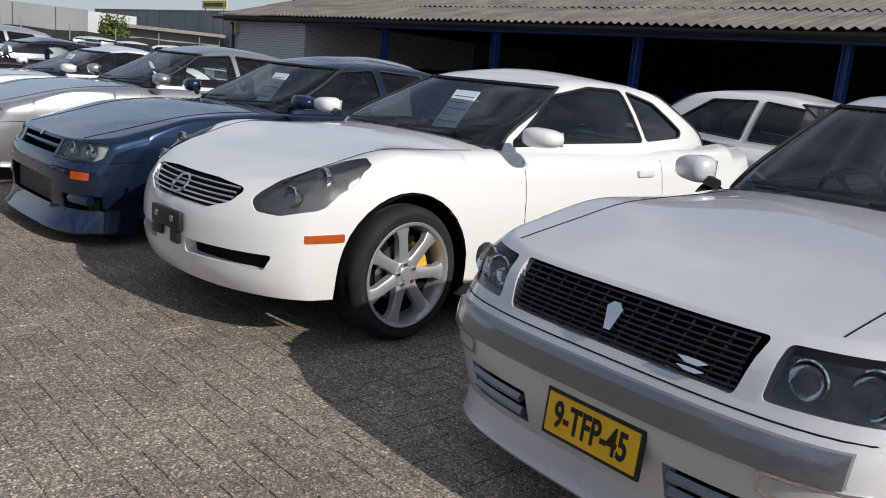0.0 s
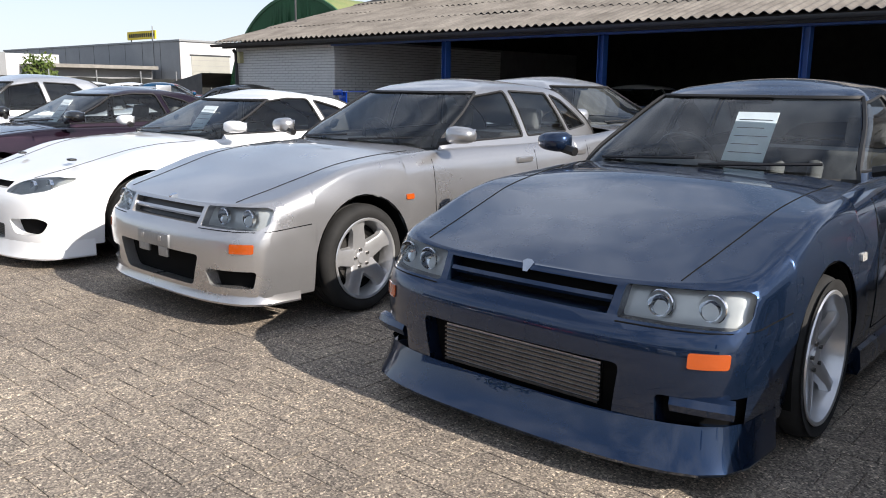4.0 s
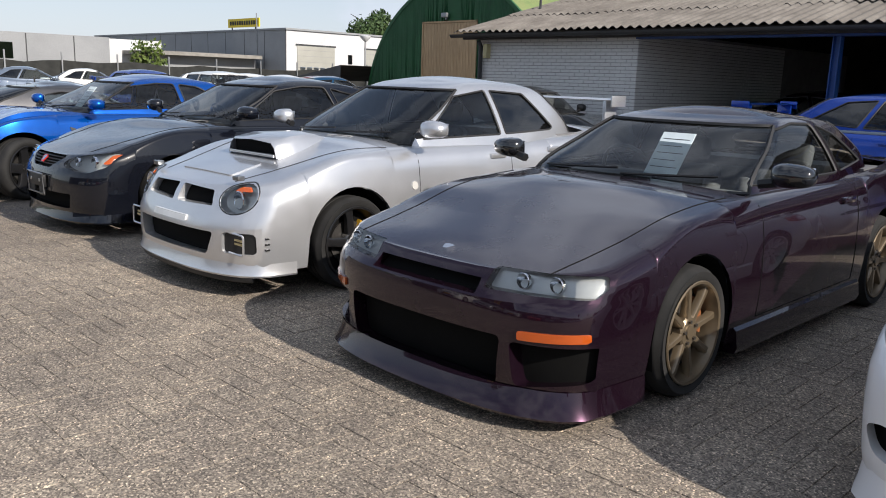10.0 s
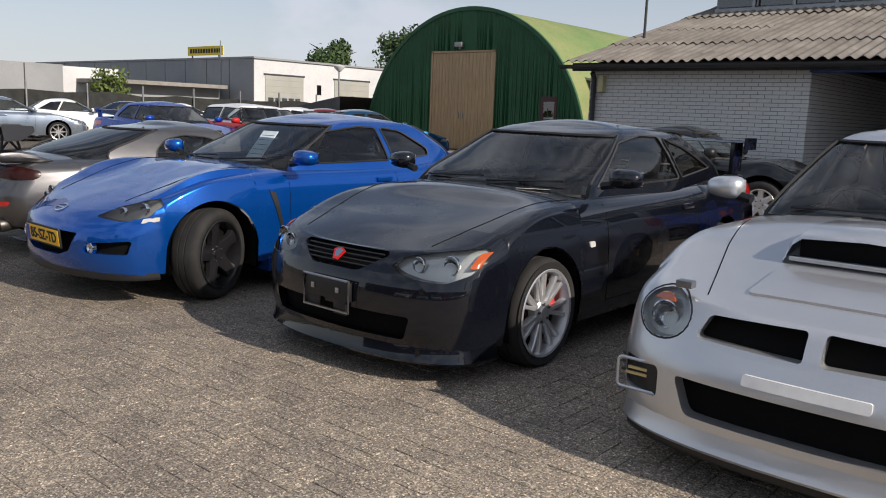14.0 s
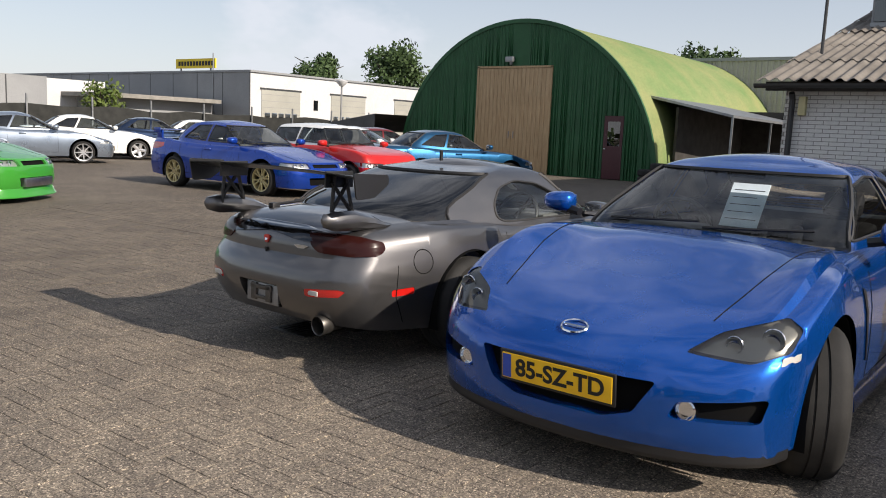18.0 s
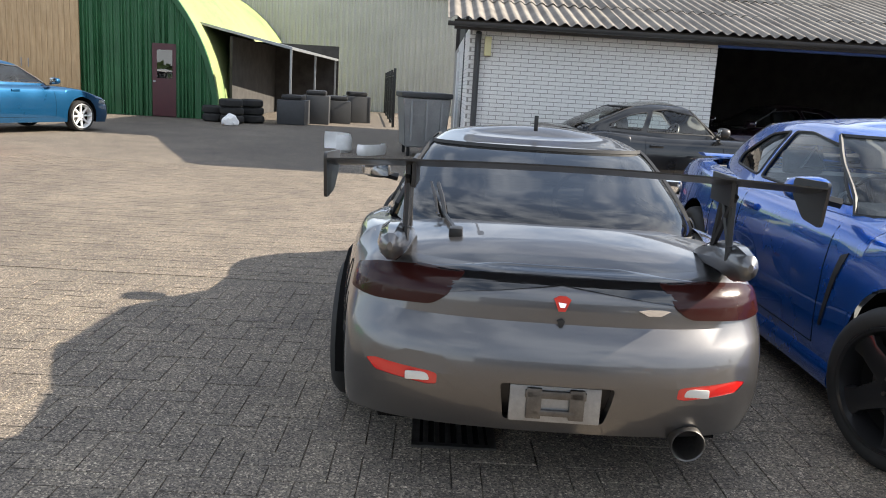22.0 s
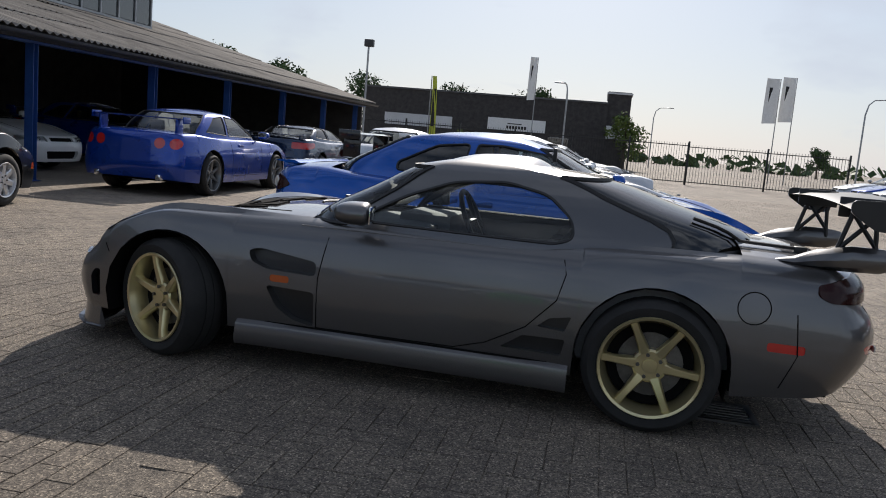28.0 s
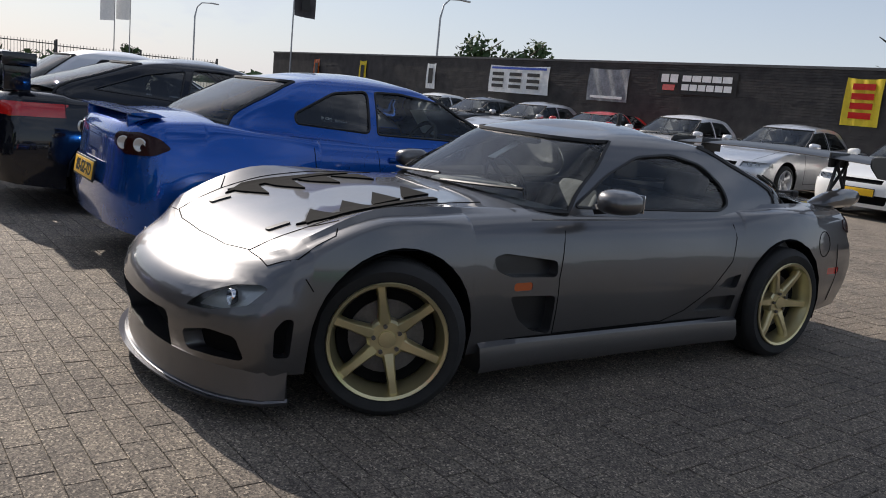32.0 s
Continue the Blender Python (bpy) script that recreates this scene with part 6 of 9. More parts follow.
# silver sedan with round lamps and a bonnet scoop
lamp = [(0.61 + 0.125 * math.cos(2 * math.pi * i / 18), 0.63 + 0.09 * math.sin(2 * math.pi * i / 18)) for i in range(18)]
c, bv, gv = row_car("sedan", "silver rally-style sedan with round headlights and bonnet scoop", (2.72, 15.04), P["lightsilver"], 180, L=4.405, W=1.74, H=1.425, WB=2.525, FO=0.90, hf=0.70, cowl=(0.80, 0.965), ws_top=(0.0,), rg_top=(-0.98,), rg_bot=(-1.55, 1.04), belt=0.925, tail=1.0, sill=0.2, nf=2.6, la=0.33, edge=0.09, fender=0.05, flare=0.012, arch=0.055,
        nose=[(0.12, 2.12), (0.2, 2.15), (0.32, 2.165), (0.46, 2.16), (0.52, 2.13), (0.6, 2.10), (0.70, 2.04), (0.8, 1.96)], wheel=("rs5", 0.31, 0.225, "blackwheel"), caliper="caliper",
        windows=(("f", rounded([(0.52, 0.965), (0.08, 1.27), (-0.28, 1.32), (-0.33, 0.985)], 0.02)), ("r", rounded([(-0.39, 0.988), (-0.345, 1.32), (-0.75, 1.30), (-1.06, 1.03), (-1.02, 1.01)], 0.02), "glass_dark")),
        lights=[("headlight", lamp, FRONT, "lens", "reflector", [(0.61, 0.62, 0.06)]), ("headlight", mirrored(lamp), FRONT, "lens", "reflector", [(-0.61, 0.62, 0.06)])],
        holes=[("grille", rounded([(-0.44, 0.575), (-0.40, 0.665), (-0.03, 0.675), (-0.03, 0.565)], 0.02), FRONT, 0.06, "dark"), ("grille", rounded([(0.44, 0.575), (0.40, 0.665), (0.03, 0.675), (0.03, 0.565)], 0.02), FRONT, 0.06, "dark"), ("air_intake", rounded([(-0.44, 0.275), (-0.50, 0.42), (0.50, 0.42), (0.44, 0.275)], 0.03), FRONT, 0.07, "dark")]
        + [("fog_lamp_cover", rounded([(s * 0.575, 0.30), (s * 0.575, 0.43), (s * 0.775, 0.43), (s * 0.775, 0.30)], 0.03), FRONT, 0.02, "black") for s in (1, -1)],
        pads=[("side_indicator", [(0.72 + 0.03 * math.cos(i * 0.7), 0.66 + 0.03 * math.sin(i * 0.7)) for i in range(9)], LEFT, "whitelens", 0.006),
              ("plate_bar", rounded([(-0.22, 0.455), (-0.22, 0.495), (0.22, 0.495), (0.22, 0.455)], 0.01), FRONT, "whitewheel", 0.012)],
        lines=doors((0.66, -0.36, -1.08), 0.3, 0.93) + bonnet(0.86, 2.0, 0.70, 0.46, 0.22), handles=((-0.20, 0.83), (-0.93, 0.86)), mirror=(0.60, 0.82, 1.05, (0.10, 0.21, 0.12)), sheet_at=None,
        tails=[("tail_light", rounded([(s * 0.45, 0.74), (s * 0.45, 0.90), (s * 0.82, 0.90), (s * 0.82, 0.74)], 0.03), BACK, "red") for s in (1, -1)])
bm = bmesh.new()
prev = None
for i, (x, w, z0, z1) in enumerate(((1.52, 0.29, 0.83, 0.93), (1.50, 0.30, 0.83, 0.945), (1.35, 0.29, 0.86, 0.975), (1.15, 0.26, 0.88, 0.985), (1.02, 0.23, 0.90, 0.955))):
    ring = [bm.verts.new((x, y * w, z)) for y, z in ((-1.08, z0), (-0.98, lerp(z0, z1, 0.7)), (-0.85, z1), (0, z1 + 0.012), (0.85, z1), (0.98, lerp(z0, z1, 0.7)), (1.08, z0))]
    if prev:
        for j in range(6):
            bm.faces.new((prev[j], prev[j + 1], ring[j + 1], ring[j]))
    prev = ring
sc = part("bonnet_scoop", bm, P["lightsilver"], c)
# a near-black block in place of the shade inside the scoop
part("scoop_mouth", boxed(1.46, 1.495, -0.26, 0.26, 0.85, 0.935, 0.01), M["dark"], sc)
part("scoop_lip", boxed(1.49, 1.53, -0.29, 0.29, 0.835, 0.855, 0.006), P["lightsilver"], sc)
pad("bonnet_vent", bv, rounded([(-0.30, 1.62), (0.30, 1.62), (0.33, 1.88), (-0.33, 1.88)], 0.03), ABOVE, P["lightsilver"], c, 0.010)
fx = on_front(bv, 0.004)
for s in (1, -1):
    bm = bmesh.new()
    rim = [(s * (0.61 + 0.13 * math.cos(2 * math.pi * i / 24)), 0.63 + 0.095 * math.sin(2 * math.pi * i / 24)) for i in range(25)]
    tube(bm, [(fx(y, z), y, z) for y, z in rim], 0.006, 5)
    part("lamp_rim", bm, M["black"], c)
    pad("lamp_indicator", bv, rounded([(s * 0.57, 0.675), (s * 0.60, 0.702), (s * 0.65, 0.702), (s * 0.685, 0.675)], 0.01), FRONT, M["amber"], c, 0.003, 0.006)
lip(c, bv, P["lightsilver"], 1.1, 0.24, 0.155, 0.02, -58, 58)
lip(c, bv, M["black"], 1.1, 0.165, 0.12, 0.0, -40, 40, name="under_tray", zr=0.25)
skirt(c, bv, P["lightsilver"], 0.85, -0.85, 0.26, 0.14, 0.035)
for s in (1, -1):
    fx = on_front(bv, -0.004)
    for k in range(3):
        part("bumper_gill", boxed(fx(s * 0.805, 0.37) - 0.03, fx(s * 0.805, 0.37) + 0.003, s * 0.805 - 0.016, s * 0.805 + 0.010, 0.325 + 0.035 * k, 0.337 + 0.035 * k, 0.003), M["carbon"], c)
    part("bonnet_clip", boxed(1.93, 1.98, s * 0.55 - 0.035, s * 0.55 + 0.035, 0.735, 0.765, 0.006), M["gunwheel"], c)
    bm = bmesh.new()
    pts = rounded([(-0.085, -0.052), (-0.085, 0.052), (0.085, 0.052), (0.085, -0.052)], 0.02)
    tube(bm, [(fx(s * 0.675, 0.365) + 0.004, s * 0.675 + a * 1.12, 0.365 + b * 1.2) for a, b in pts], 0.007, 5, True)
    part("fog_lamp_ring", bm, P["lightsilver"], c)
    bm = bmesh.new()
    for k, (w, zz) in enumerate(((0.11, 0.015), (0.13, -0.008))):
        box(bm, fx(s * 0.675, 0.365) - 0.018, fx(s * 0.675, 0.365) - 0.008, s * 0.675 - w / 2, s * 0.675 + w / 2, 0.365 + zz, 0.365 + zz + 0.012)
    part("cover_emblem", bm, M["goldwheel"], c)
tail_wing(c, -1.95, 1.0, 1.5, 0.22, 0.44, 0.26, P["lightsilver"], True)
o = part("white_paper", boxed(-0.15, 0.15, -0.105, 0.105, -0.001, 0.001), M["paperwhite"], c)
o.matrix_basis = pose(0.72, 0.1, 0.945, 0, -8, 20)

# black coupe with teardrop lamps
lamp = rounded([(0.38, 0.60), (0.44, 0.655), (0.64, 0.695), (0.79, 0.715), (0.80, 0.60), (0.70, 0.545), (0.56, 0.55), (0.44, 0.575)], 0.03)
c, bv, gv = row_car("coupe", "black two-door hatchback coupe with silver twin-spoke wheels", (2.72, 17.40), P["black"], 180, L=4.385, W=1.725, H=1.38, WB=2.57, FO=0.86, hf=0.68, cowl=(0.84, 0.955), ws_top=(0.02,), rg_top=(-0.85,), rg_bot=(-1.85, 1.02), belt=0.92, tail=0.99, sill=0.2, nf=2.4, la=0.33, edge=0.09, fender=0.05, arch=0.055,
        nose=[(0.12, 2.10), (0.2, 2.14), (0.32, 2.165), (0.45, 2.165), (0.54, 2.145), (0.62, 2.10), (0.69, 2.03), (0.78, 1.94)], wheel=("twin7", 0.31, 0.21, "silverwheel"), caliper="redcaliper",
        windows=(("d", rounded([(0.56, 0.965), (0.10, 1.235), (-0.25, 1.285), (-0.52, 1.28), (-0.62, 0.985)], 0.03)), ("q", rounded([(-0.68, 0.99), (-0.59, 1.27), (-0.95, 1.20), (-1.40, 1.04)], 0.03), "glass_dark")),
        lights=[("headlight", lamp, FRONT, "lens", "reflector", [(0.52, 0.62, 0.042), (0.68, 0.63, 0.05)]), ("headlight", mirrored(lamp), FRONT, "lens", "reflector", [(-0.52, 0.62, 0.042), (-0.68, 0.63, 0.05)])],
        holes=[("grille", rounded([(-0.34, 0.645), (-0.32, 0.665), (0.32, 0.665), (0.34, 0.645), (0.18, 0.555), (-0.18, 0.555)], 0.02), FRONT, 0.05, "dark"), ("air_intake", rounded([(-0.50, 0.235), (-0.54, 0.36), (0.54, 0.36), (0.50, 0.235)], 0.03), FRONT, 0.06, "dark")],
        pads=[("corner_lens", rounded([(s * 0.77, 0.62), (s * 0.77, 0.69), (s * 0.80, 0.70), (s * 0.80, 0.62)], 0.01), FRONT, "amber", 0.001) for s in (1, -1)] + [("side_indicator", rounded([(0.80, 0.64), (0.80, 0.675), (0.86, 0.675), (0.86, 0.64)], 0.012), LEFT, "whitelens", 0.008)],
        lines=doors((0.62, -0.74), 0.29, 0.93) + bonnet(0.9, 1.97, 0.70, 0.50, 0.2), handles=((-0.56, 0.80),), mirror=(0.60, 0.82, 1.04, (0.10, 0.21, 0.12)), sheet_at=None,
        tails=[("tail_light", rounded([(s * 0.62, 0.79), (s * 0.60, 0.90), (s * 0.82, 0.90), (s * 0.82, 0.79)], 0.03), BACK, "red") for s in (1, -1)] + [("rear_indicator", rounded([(-2.08, 0.78), (-2.08, 0.90), (-1.90, 0.90), (-1.84, 0.80)], 0.02), v, "amber") for v in (LEFT, RIGHT)])
slats(c, (-0.30, 0.30, 0.57, 0.655), on_front(bv, 0.012), 4, M["black"], r=0.006)
badge(c, bv, 0, 0.615, FRONT, 0.085, 0.075, M["red"])
badge(c, bv, 0, 0.618, FRONT, 0.055, 0.05, M["chrome"])
lip(c, bv, P["black"], 1.1, 0.205, 0.12, 0.02, -58, 58)
bracket(c, 2.18, 0.415, 0.36, 0.15, "black")
bm = bmesh.new()
tube(bm, [(2.195, a * 0.18, 0.415 + b * 0.085) for a, b in ((-1, -1), (-1, 1), (1, 1), (1, -1))], 0.008, 5, True)
part("plate_frame", bm, M["alu"], c)
tail_wing(c, -1.98, 1.02, 1.45, 0.24, 0.42, 0.22, P["black"], True)
o = part("white_paper", boxed(-0.15, 0.15, -0.105, 0.105, -0.001, 0.001), M["paperwhite"], c)
o.matrix_basis = pose(0.74, 0.35, 0.935, 0, -6, 30)

# bright blue four-door coupe
lamp = rounded([(0.47, 0.60), (0.56, 0.67), (0.76, 0.735), (0.82, 0.70), (0.81, 0.62), (0.70, 0.58)], 0.02)


def rx_hood(x, y):
    z = 0.0
    if x > 0.7:
        z += 0.05 * math.exp(-((x - 1.30) / 0.42) ** 2) * math.exp(-((abs(y) - 0.72) / 0.13) ** 2)
        z += 0.012 * max(0.0, 1 - abs(abs(y) - 0.30 * min(1, max(0, (1.9 - x) / 0.8))) / 0.08) * min(1, max(0.0, (x - 0.8) / 0.2))
    return z


c, bv, gv = row_car("coupe", "bright blue four-door coupe with yellow plate and dark wheels", (2.48, 19.74), P["blue"], 183, L=4.43, W=1.77, H=1.335, WB=2.70, FO=0.86, hf=0.63, cowl=(0.78, 0.93), ws_top=(-0.02,), rg_top=(-1.0,), rg_bot=(-1.66, 1.0), belt=0.90, tail=0.96, sill=0.235, nf=2.2, la=0.34, edge=0.08, fender=0.05, flare=0.02, arch=0.05, steer=22, hood_extra=rx_hood,
        nose=[(0.12, 2.10), (0.2, 2.16), (0.3, 2.20), (0.42, 2.205), (0.52, 2.18), (0.60, 2.10), (0.66, 2.0), (0.75, 1.9)], plan=[(-2.3, 0.86), (-1.9, 0.96), (-0.6, 0.985), (0.4, 0.985), (1.35, 0.99), (1.8, 0.93), (2.2, 0.82)], wheel=("five", 0.325, 0.225, "blackwheel"),
        windows=(("f", rounded([(0.56, 0.935), (0.10, 1.19), (-0.28, 1.235), (-0.48, 1.23), (-0.52, 0.955)], 0.025)), ("r", rounded([(-0.58, 0.96), (-0.54, 1.23), (-0.80, 1.20), (-1.10, 1.05), (-1.10, 0.99)], 0.04), "glass_dark")),
        lights=[("headlight", lamp, FRONT, "lens_smoke", "reflector", [(0.62, 0.635, 0.035), (0.74, 0.66, 0.045)]), ("headlight", mirrored(lamp), FRONT, "lens_smoke", "reflector", [(-0.62, 0.635, 0.035), (-0.74, 0.66, 0.045)])],
        holes=[("grille", rounded([(-0.33, 0.36), (-0.41, 0.49), (0.41, 0.49), (0.33, 0.36), (0.2, 0.32), (-0.2, 0.32)], 0.02), FRONT, 0.06, "dark")] + [("fog_recess", rounded([(s * 0.46, 0.365), (s * 0.49, 0.43), (s * 0.78, 0.46), (s * 0.76, 0.365)], 0.02), FRONT, 0.05, "dark") for s in (1, -1)],
        pads=[("side_indicator", rounded([(s * 0.79, 0.575), (s * 0.79, 0.605), (s * 0.83, 0.615), (s * 0.83, 0.585)], 0.005), FRONT, "whitelens", 0.004) for s in (1, -1)] + [("fender_vent", [(0.74, 0.40), (0.72, 0.40), (0.80, 0.74), (0.86, 0.76)], v, "black", 0.006) for v in (LEFT, RIGHT)],
        lines=doors((0.66, -0.54, -1.02), 0.3, 0.9) + bonnet(0.84, 1.91, 0.66, 0.50, 0.2), handles=((-0.38, 0.80),), mirror=(0.58, 0.84, 1.0, (0.10, 0.21, 0.12)), sheet_at=(0.12, "paper"),
        plates=[((2.205, 0, 0.435), 0.52, 0.11, 6, "85-SZ-TD"), ((-2.235, 0, 0.60), 0.50, 0.11, -8, "85-SZ-TD", True)],
        tails=[])
badge(c, bv, 0, 0.618, FRONT, 0.12, 0.085, M["chrome"], ring=True)
for s in (1, -1):
    fx = on_front(bv, 0.02)
    bm = bmesh.new()
    revolve(bm, [(0.042, -0.02), (0.042, 0.01), (0.036, 0.014), (0.03, 0.0), (0, -0.006)], 18)
    bmesh.ops.transform(bm, matrix=Matrix.Translation((fx(s * 0.52, 0.40), s * 0.52, 0.40)) @ pose(0, 0, 0, 0, 0, -90), verts=bm.verts)
    part("fog_lamp", bm, M["chrome"], c)
    pad("tail_light", bv, rounded([(-1.38, 0.80), (-1.35, 0.865), (-1.15, 0.88), (-1.02, 0.855), (-0.95, 0.80), (-1.05, 0.755), (-1.25, 0.745)], 0.03), oblique(s, 50), M["smokered"], c, 0.008)
    for a in (-1.27, -1.14):
        h, no = drop(bv, a, 0.81, oblique(s, 50))
        if h is not None:
            bm = bmesh.new()
            revolve(bm, [(0.036, -0.01), (0.04, 0.006), (0.034, 0.01), (0.02, 0.004), (0, 0.002)], 18)
            bmesh.ops.transform(bm, matrix=Matrix.Translation(h + oblique(s, 50)[2] * 0.008) @ oblique(s, 50)[2].to_track_quat("Y", "Z").to_matrix().to_4x4(), verts=bm.verts)
            part("lamp_ring", bm, M["reflector"], c)
lip(c, bv, M["black"], 1.1, 0.235, 0.185, 0.0, -55, 55)
skirt(c, bv, P["blue"], 0.88, -0.88, 0.25, 0.15, 0.015)
tail_wing(c, -2.02, 0.93, 1.3, 0.2, 0.40, 0.04, P["blue"], False)
for s in (1, -1):
    bm = bmesh.new()
    tube(bm, [(-0.70, s * 0.36 + a * 0.075, 1.06 + z) for a, z in ((-1, -0.05), (1, -0.05), (0, 0.075))], 0.010, 6, True)
    part("headrest_triangle", bm, M["silverwheel"], c)
c.matrix_world = pose(3.60, 20.64, 0, 0, 0, 179) @ Matrix.Diagonal((0.945, 0.945, 0.97, 1))

# ---- grey sports car ----
def rx7_hood(x, y):
    z = 0.0
    if x > 0.35:
        z += 0.03 * math.exp(-((x - 1.15) / 0.45) ** 2) * math.exp(-((abs(y) - 0.70) / 0.16) ** 2)
    elif x < -0.6:
        z += 0.02 * math.exp(-((x + 1.2) / 0.45) ** 2) * math.exp(-((abs(y) - 0.74) / 0.13) ** 2)
    return z


SHADE = P["grey"]
rx, bv, gv = build_car("sports_car", "grey low sports coupe with gold six-spoke wheels and large black wing", (3.97, 22.73), -1.5, SHADE, L=4.165, W=1.70, H=1.17, WB=2.39, FO=0.76, hf=0.53, cowl=(0.57, 0.805), ws_top=(0.0,), rg_top=(-0.72,), rg_bot=(-1.64, 0.865), belt=0.775, tail=0.815, tailzc=0.835, crown=0.03, sill=0.20, nf=2.1, nr=2.6, la=0.30, lb=0.29, edge=0.08, arch=0.040, flare=0.035, steer=-24, hood_extra=rx7_hood,
        nose=[(0.12, 1.88), (0.22, 1.93), (0.34, 1.955), (0.42, 1.935), (0.48, 1.885), (0.53, 1.785), (0.6, 1.70)], rump=[(0.16, -2.02), (0.24, -2.09), (0.34, -2.165), (0.46, -2.21), (0.54, -2.205), (0.585, -2.18), (0.615, -2.14), (0.70, -2.135), (0.78, -2.11), (0.86, -2.05)],
        plan=[(-2.2, 0.80), (-1.8, 0.895), (-1.2, 0.955), (-0.5, 0.945), (0.3, 0.945), (1.2, 0.965), (1.6, 0.93), (2.0, 0.83)], side_pts=[(0.12, 0.80), (0.25, 0.83), (0.42, 0.845), (0.55, 0.838), (0.68, 0.81), (0.78, 0.77), (0.9, 0.70)], gw=0.80, roof_w=0.56, roof_peak=-0.40, fender=0.075,
        wheel=("six", 0.302, 0.235, "goldwheel"), caliper=None, rear_glass="glass_dark", rg_n=2.2, rg_l=0.45, ws_f=84, rg_f=84, track=1.475,
        cabin_over=[(-1.75, 0.80), (-1.2, 0.93), (-0.5, 1.0), (-0.1, 0.985), (0.6, 0.95)],
        windows=(("d", rounded([(0.27, 0.79), (0.02, 0.935), (-0.20, 1.02), (-0.45, 1.042), (-0.66, 1.0), (-0.78, 0.90), (-0.80, 0.815), (-0.72, 0.785)], 0.05)),),
        lights=[("front_lamp", rounded([(s * 0.47, 0.392), (s * 0.53, 0.45), (s * 0.61, 0.492), (s * 0.69, 0.507), (s * 0.73, 0.50), (s * 0.715, 0.44), (s * 0.60, 0.402)], 0.012), FRONT, "lens", "reflector", [(s * 0.62, 0.45, 0.032)]) for s in (1, -1)],
        holes=[("air_intake", rounded([(-0.34, 0.17), (-0.38, 0.345), (0.38, 0.345), (0.34, 0.17)], 0.05), FRONT, 0.10, "dark"), ("plate_recess", rounded([(-0.165, 0.315), (-0.185, 0.455), (0.185, 0.455), (0.165, 0.315)], 0.015), BACK, 0.045, "black")]
        + [("side_duct", rounded([(s * 0.46, 0.225), (s * 0.46, 0.30), (s * 0.60, 0.335), (s * 0.70, 0.325), (s * 0.71, 0.235)], 0.025), FRONT, 0.07, "dark") for s in (1, -1)]
        # body-coloured scoops whose inner shade is painted as a dark sheet
        + [h for v in (LEFT, RIGHT) for h in (("fender_vent", rounded([(0.76, 0.60), (0.74, 0.545), (0.66, 0.515), (0.405, 0.505), (0.405, 0.575), (0.70, 0.615)], 0.025), v, 0.06, "carbon"), ("fender_vent", rounded([(0.66, 0.435), (0.60, 0.33), (0.52, 0.275), (0.405, 0.25), (0.405, 0.425)], 0.025), v, 0.06, "carbon"),
                                              ("bumper_slot", rounded([(1.655, 0.255), (1.66, 0.36), (1.63, 0.40), (1.595, 0.40), (1.60, 0.255)], 0.015), v, 0.05, "dark"),
                                              ("quarter_vent", rounded([(-0.68, 0.41), (-0.735, 0.455), (-0.835, 0.475), (-0.808, 0.402)], 0.012), v, 0.035, "carbon"), ("quarter_vent", rounded([(-0.52, 0.29), (-0.62, 0.36), (-0.815, 0.365), (-0.80, 0.285)], 0.012), v, 0.035, "carbon"))],
        tails=[]
        + [("rear_reflector", rounded([(s * 0.39, 0.425), (s * 0.39, 0.462), (s * 0.42, 0.468), (s * 0.60, 0.478), (s * 0.635, 0.468), (s * 0.60, 0.435), (s * 0.42, 0.42)], 0.01), BACK, "red") for s in (1, -1)]
        + [("side_marker", rounded([(-1.83, 0.425), (-1.83, 0.465), (-1.67, 0.47), (-1.67, 0.43)], 0.015), v, "red") for v in (LEFT, RIGHT)]
        + [("side_indicator", rounded([(0.54, 0.455), (0.54, 0.49), (0.64, 0.49), (0.64, 0.455)], 0.015), v, "amber") for v in (LEFT, RIGHT)],
        lines=[([(0.39, 0.25), (0.392, 0.5), (0.36, 0.70), (0.30, 0.78)], LEFT), ([(-0.76, 0.78), (-0.79, 0.66), (-0.76, 0.54), (-0.63, 0.40), (-0.45, 0.30), (-0.30, 0.255), (0.39, 0.25)], LEFT),
               ([(-1.60 + 0.07 * math.cos(i * 0.3), 0.61 + 0.07 * math.sin(i * 0.3)) for i in range(22)], LEFT), ([(1.60, 0.60), (1.56, 0.54), (1.535, 0.50)], LEFT), ([(-1.78, 0.60), (-1.80, 0.42), (-1.72, 0.22)], LEFT)]
        + [([(s * 0.52, 0.66), (s * 0.56, 1.0), (s * 0.53, 1.45), (s * 0.48, 1.655), (s * 0.30, 1.69), (0, 1.70)], ABOVE) for s in (1, -1)] + [([(s * 0.53, 1.45), (s * 0.66, 1.39), (s * 0.75, 1.44), (s * 0.755, 1.58), (s * 0.66, 1.655), (s * 0.48, 1.66)], ABOVE) for s in (1, -1)],
        mirror=(0.16, 0.79, 0.845, (0.13, 0.18, 0.11)), seat_mat="seat")
rx.matrix_world = pose(4.02, 22.71, 0, 0, 0, -2.5) @ Matrix.Diagonal((1.0, 0.95, 0.99, 1))
skirt(rx, bv, SHADE, 0.80, -0.84, 0.235, 0.125, 0.04)
lip(rx, bv, SHADE, 0.95, 0.20, 0.085, 0.016, -58, 58)
lip(rx, bv, SHADE, 0.95, 0.098, 0.078, 0.045, -54, 54, name="lip_blade", zr=0.2)
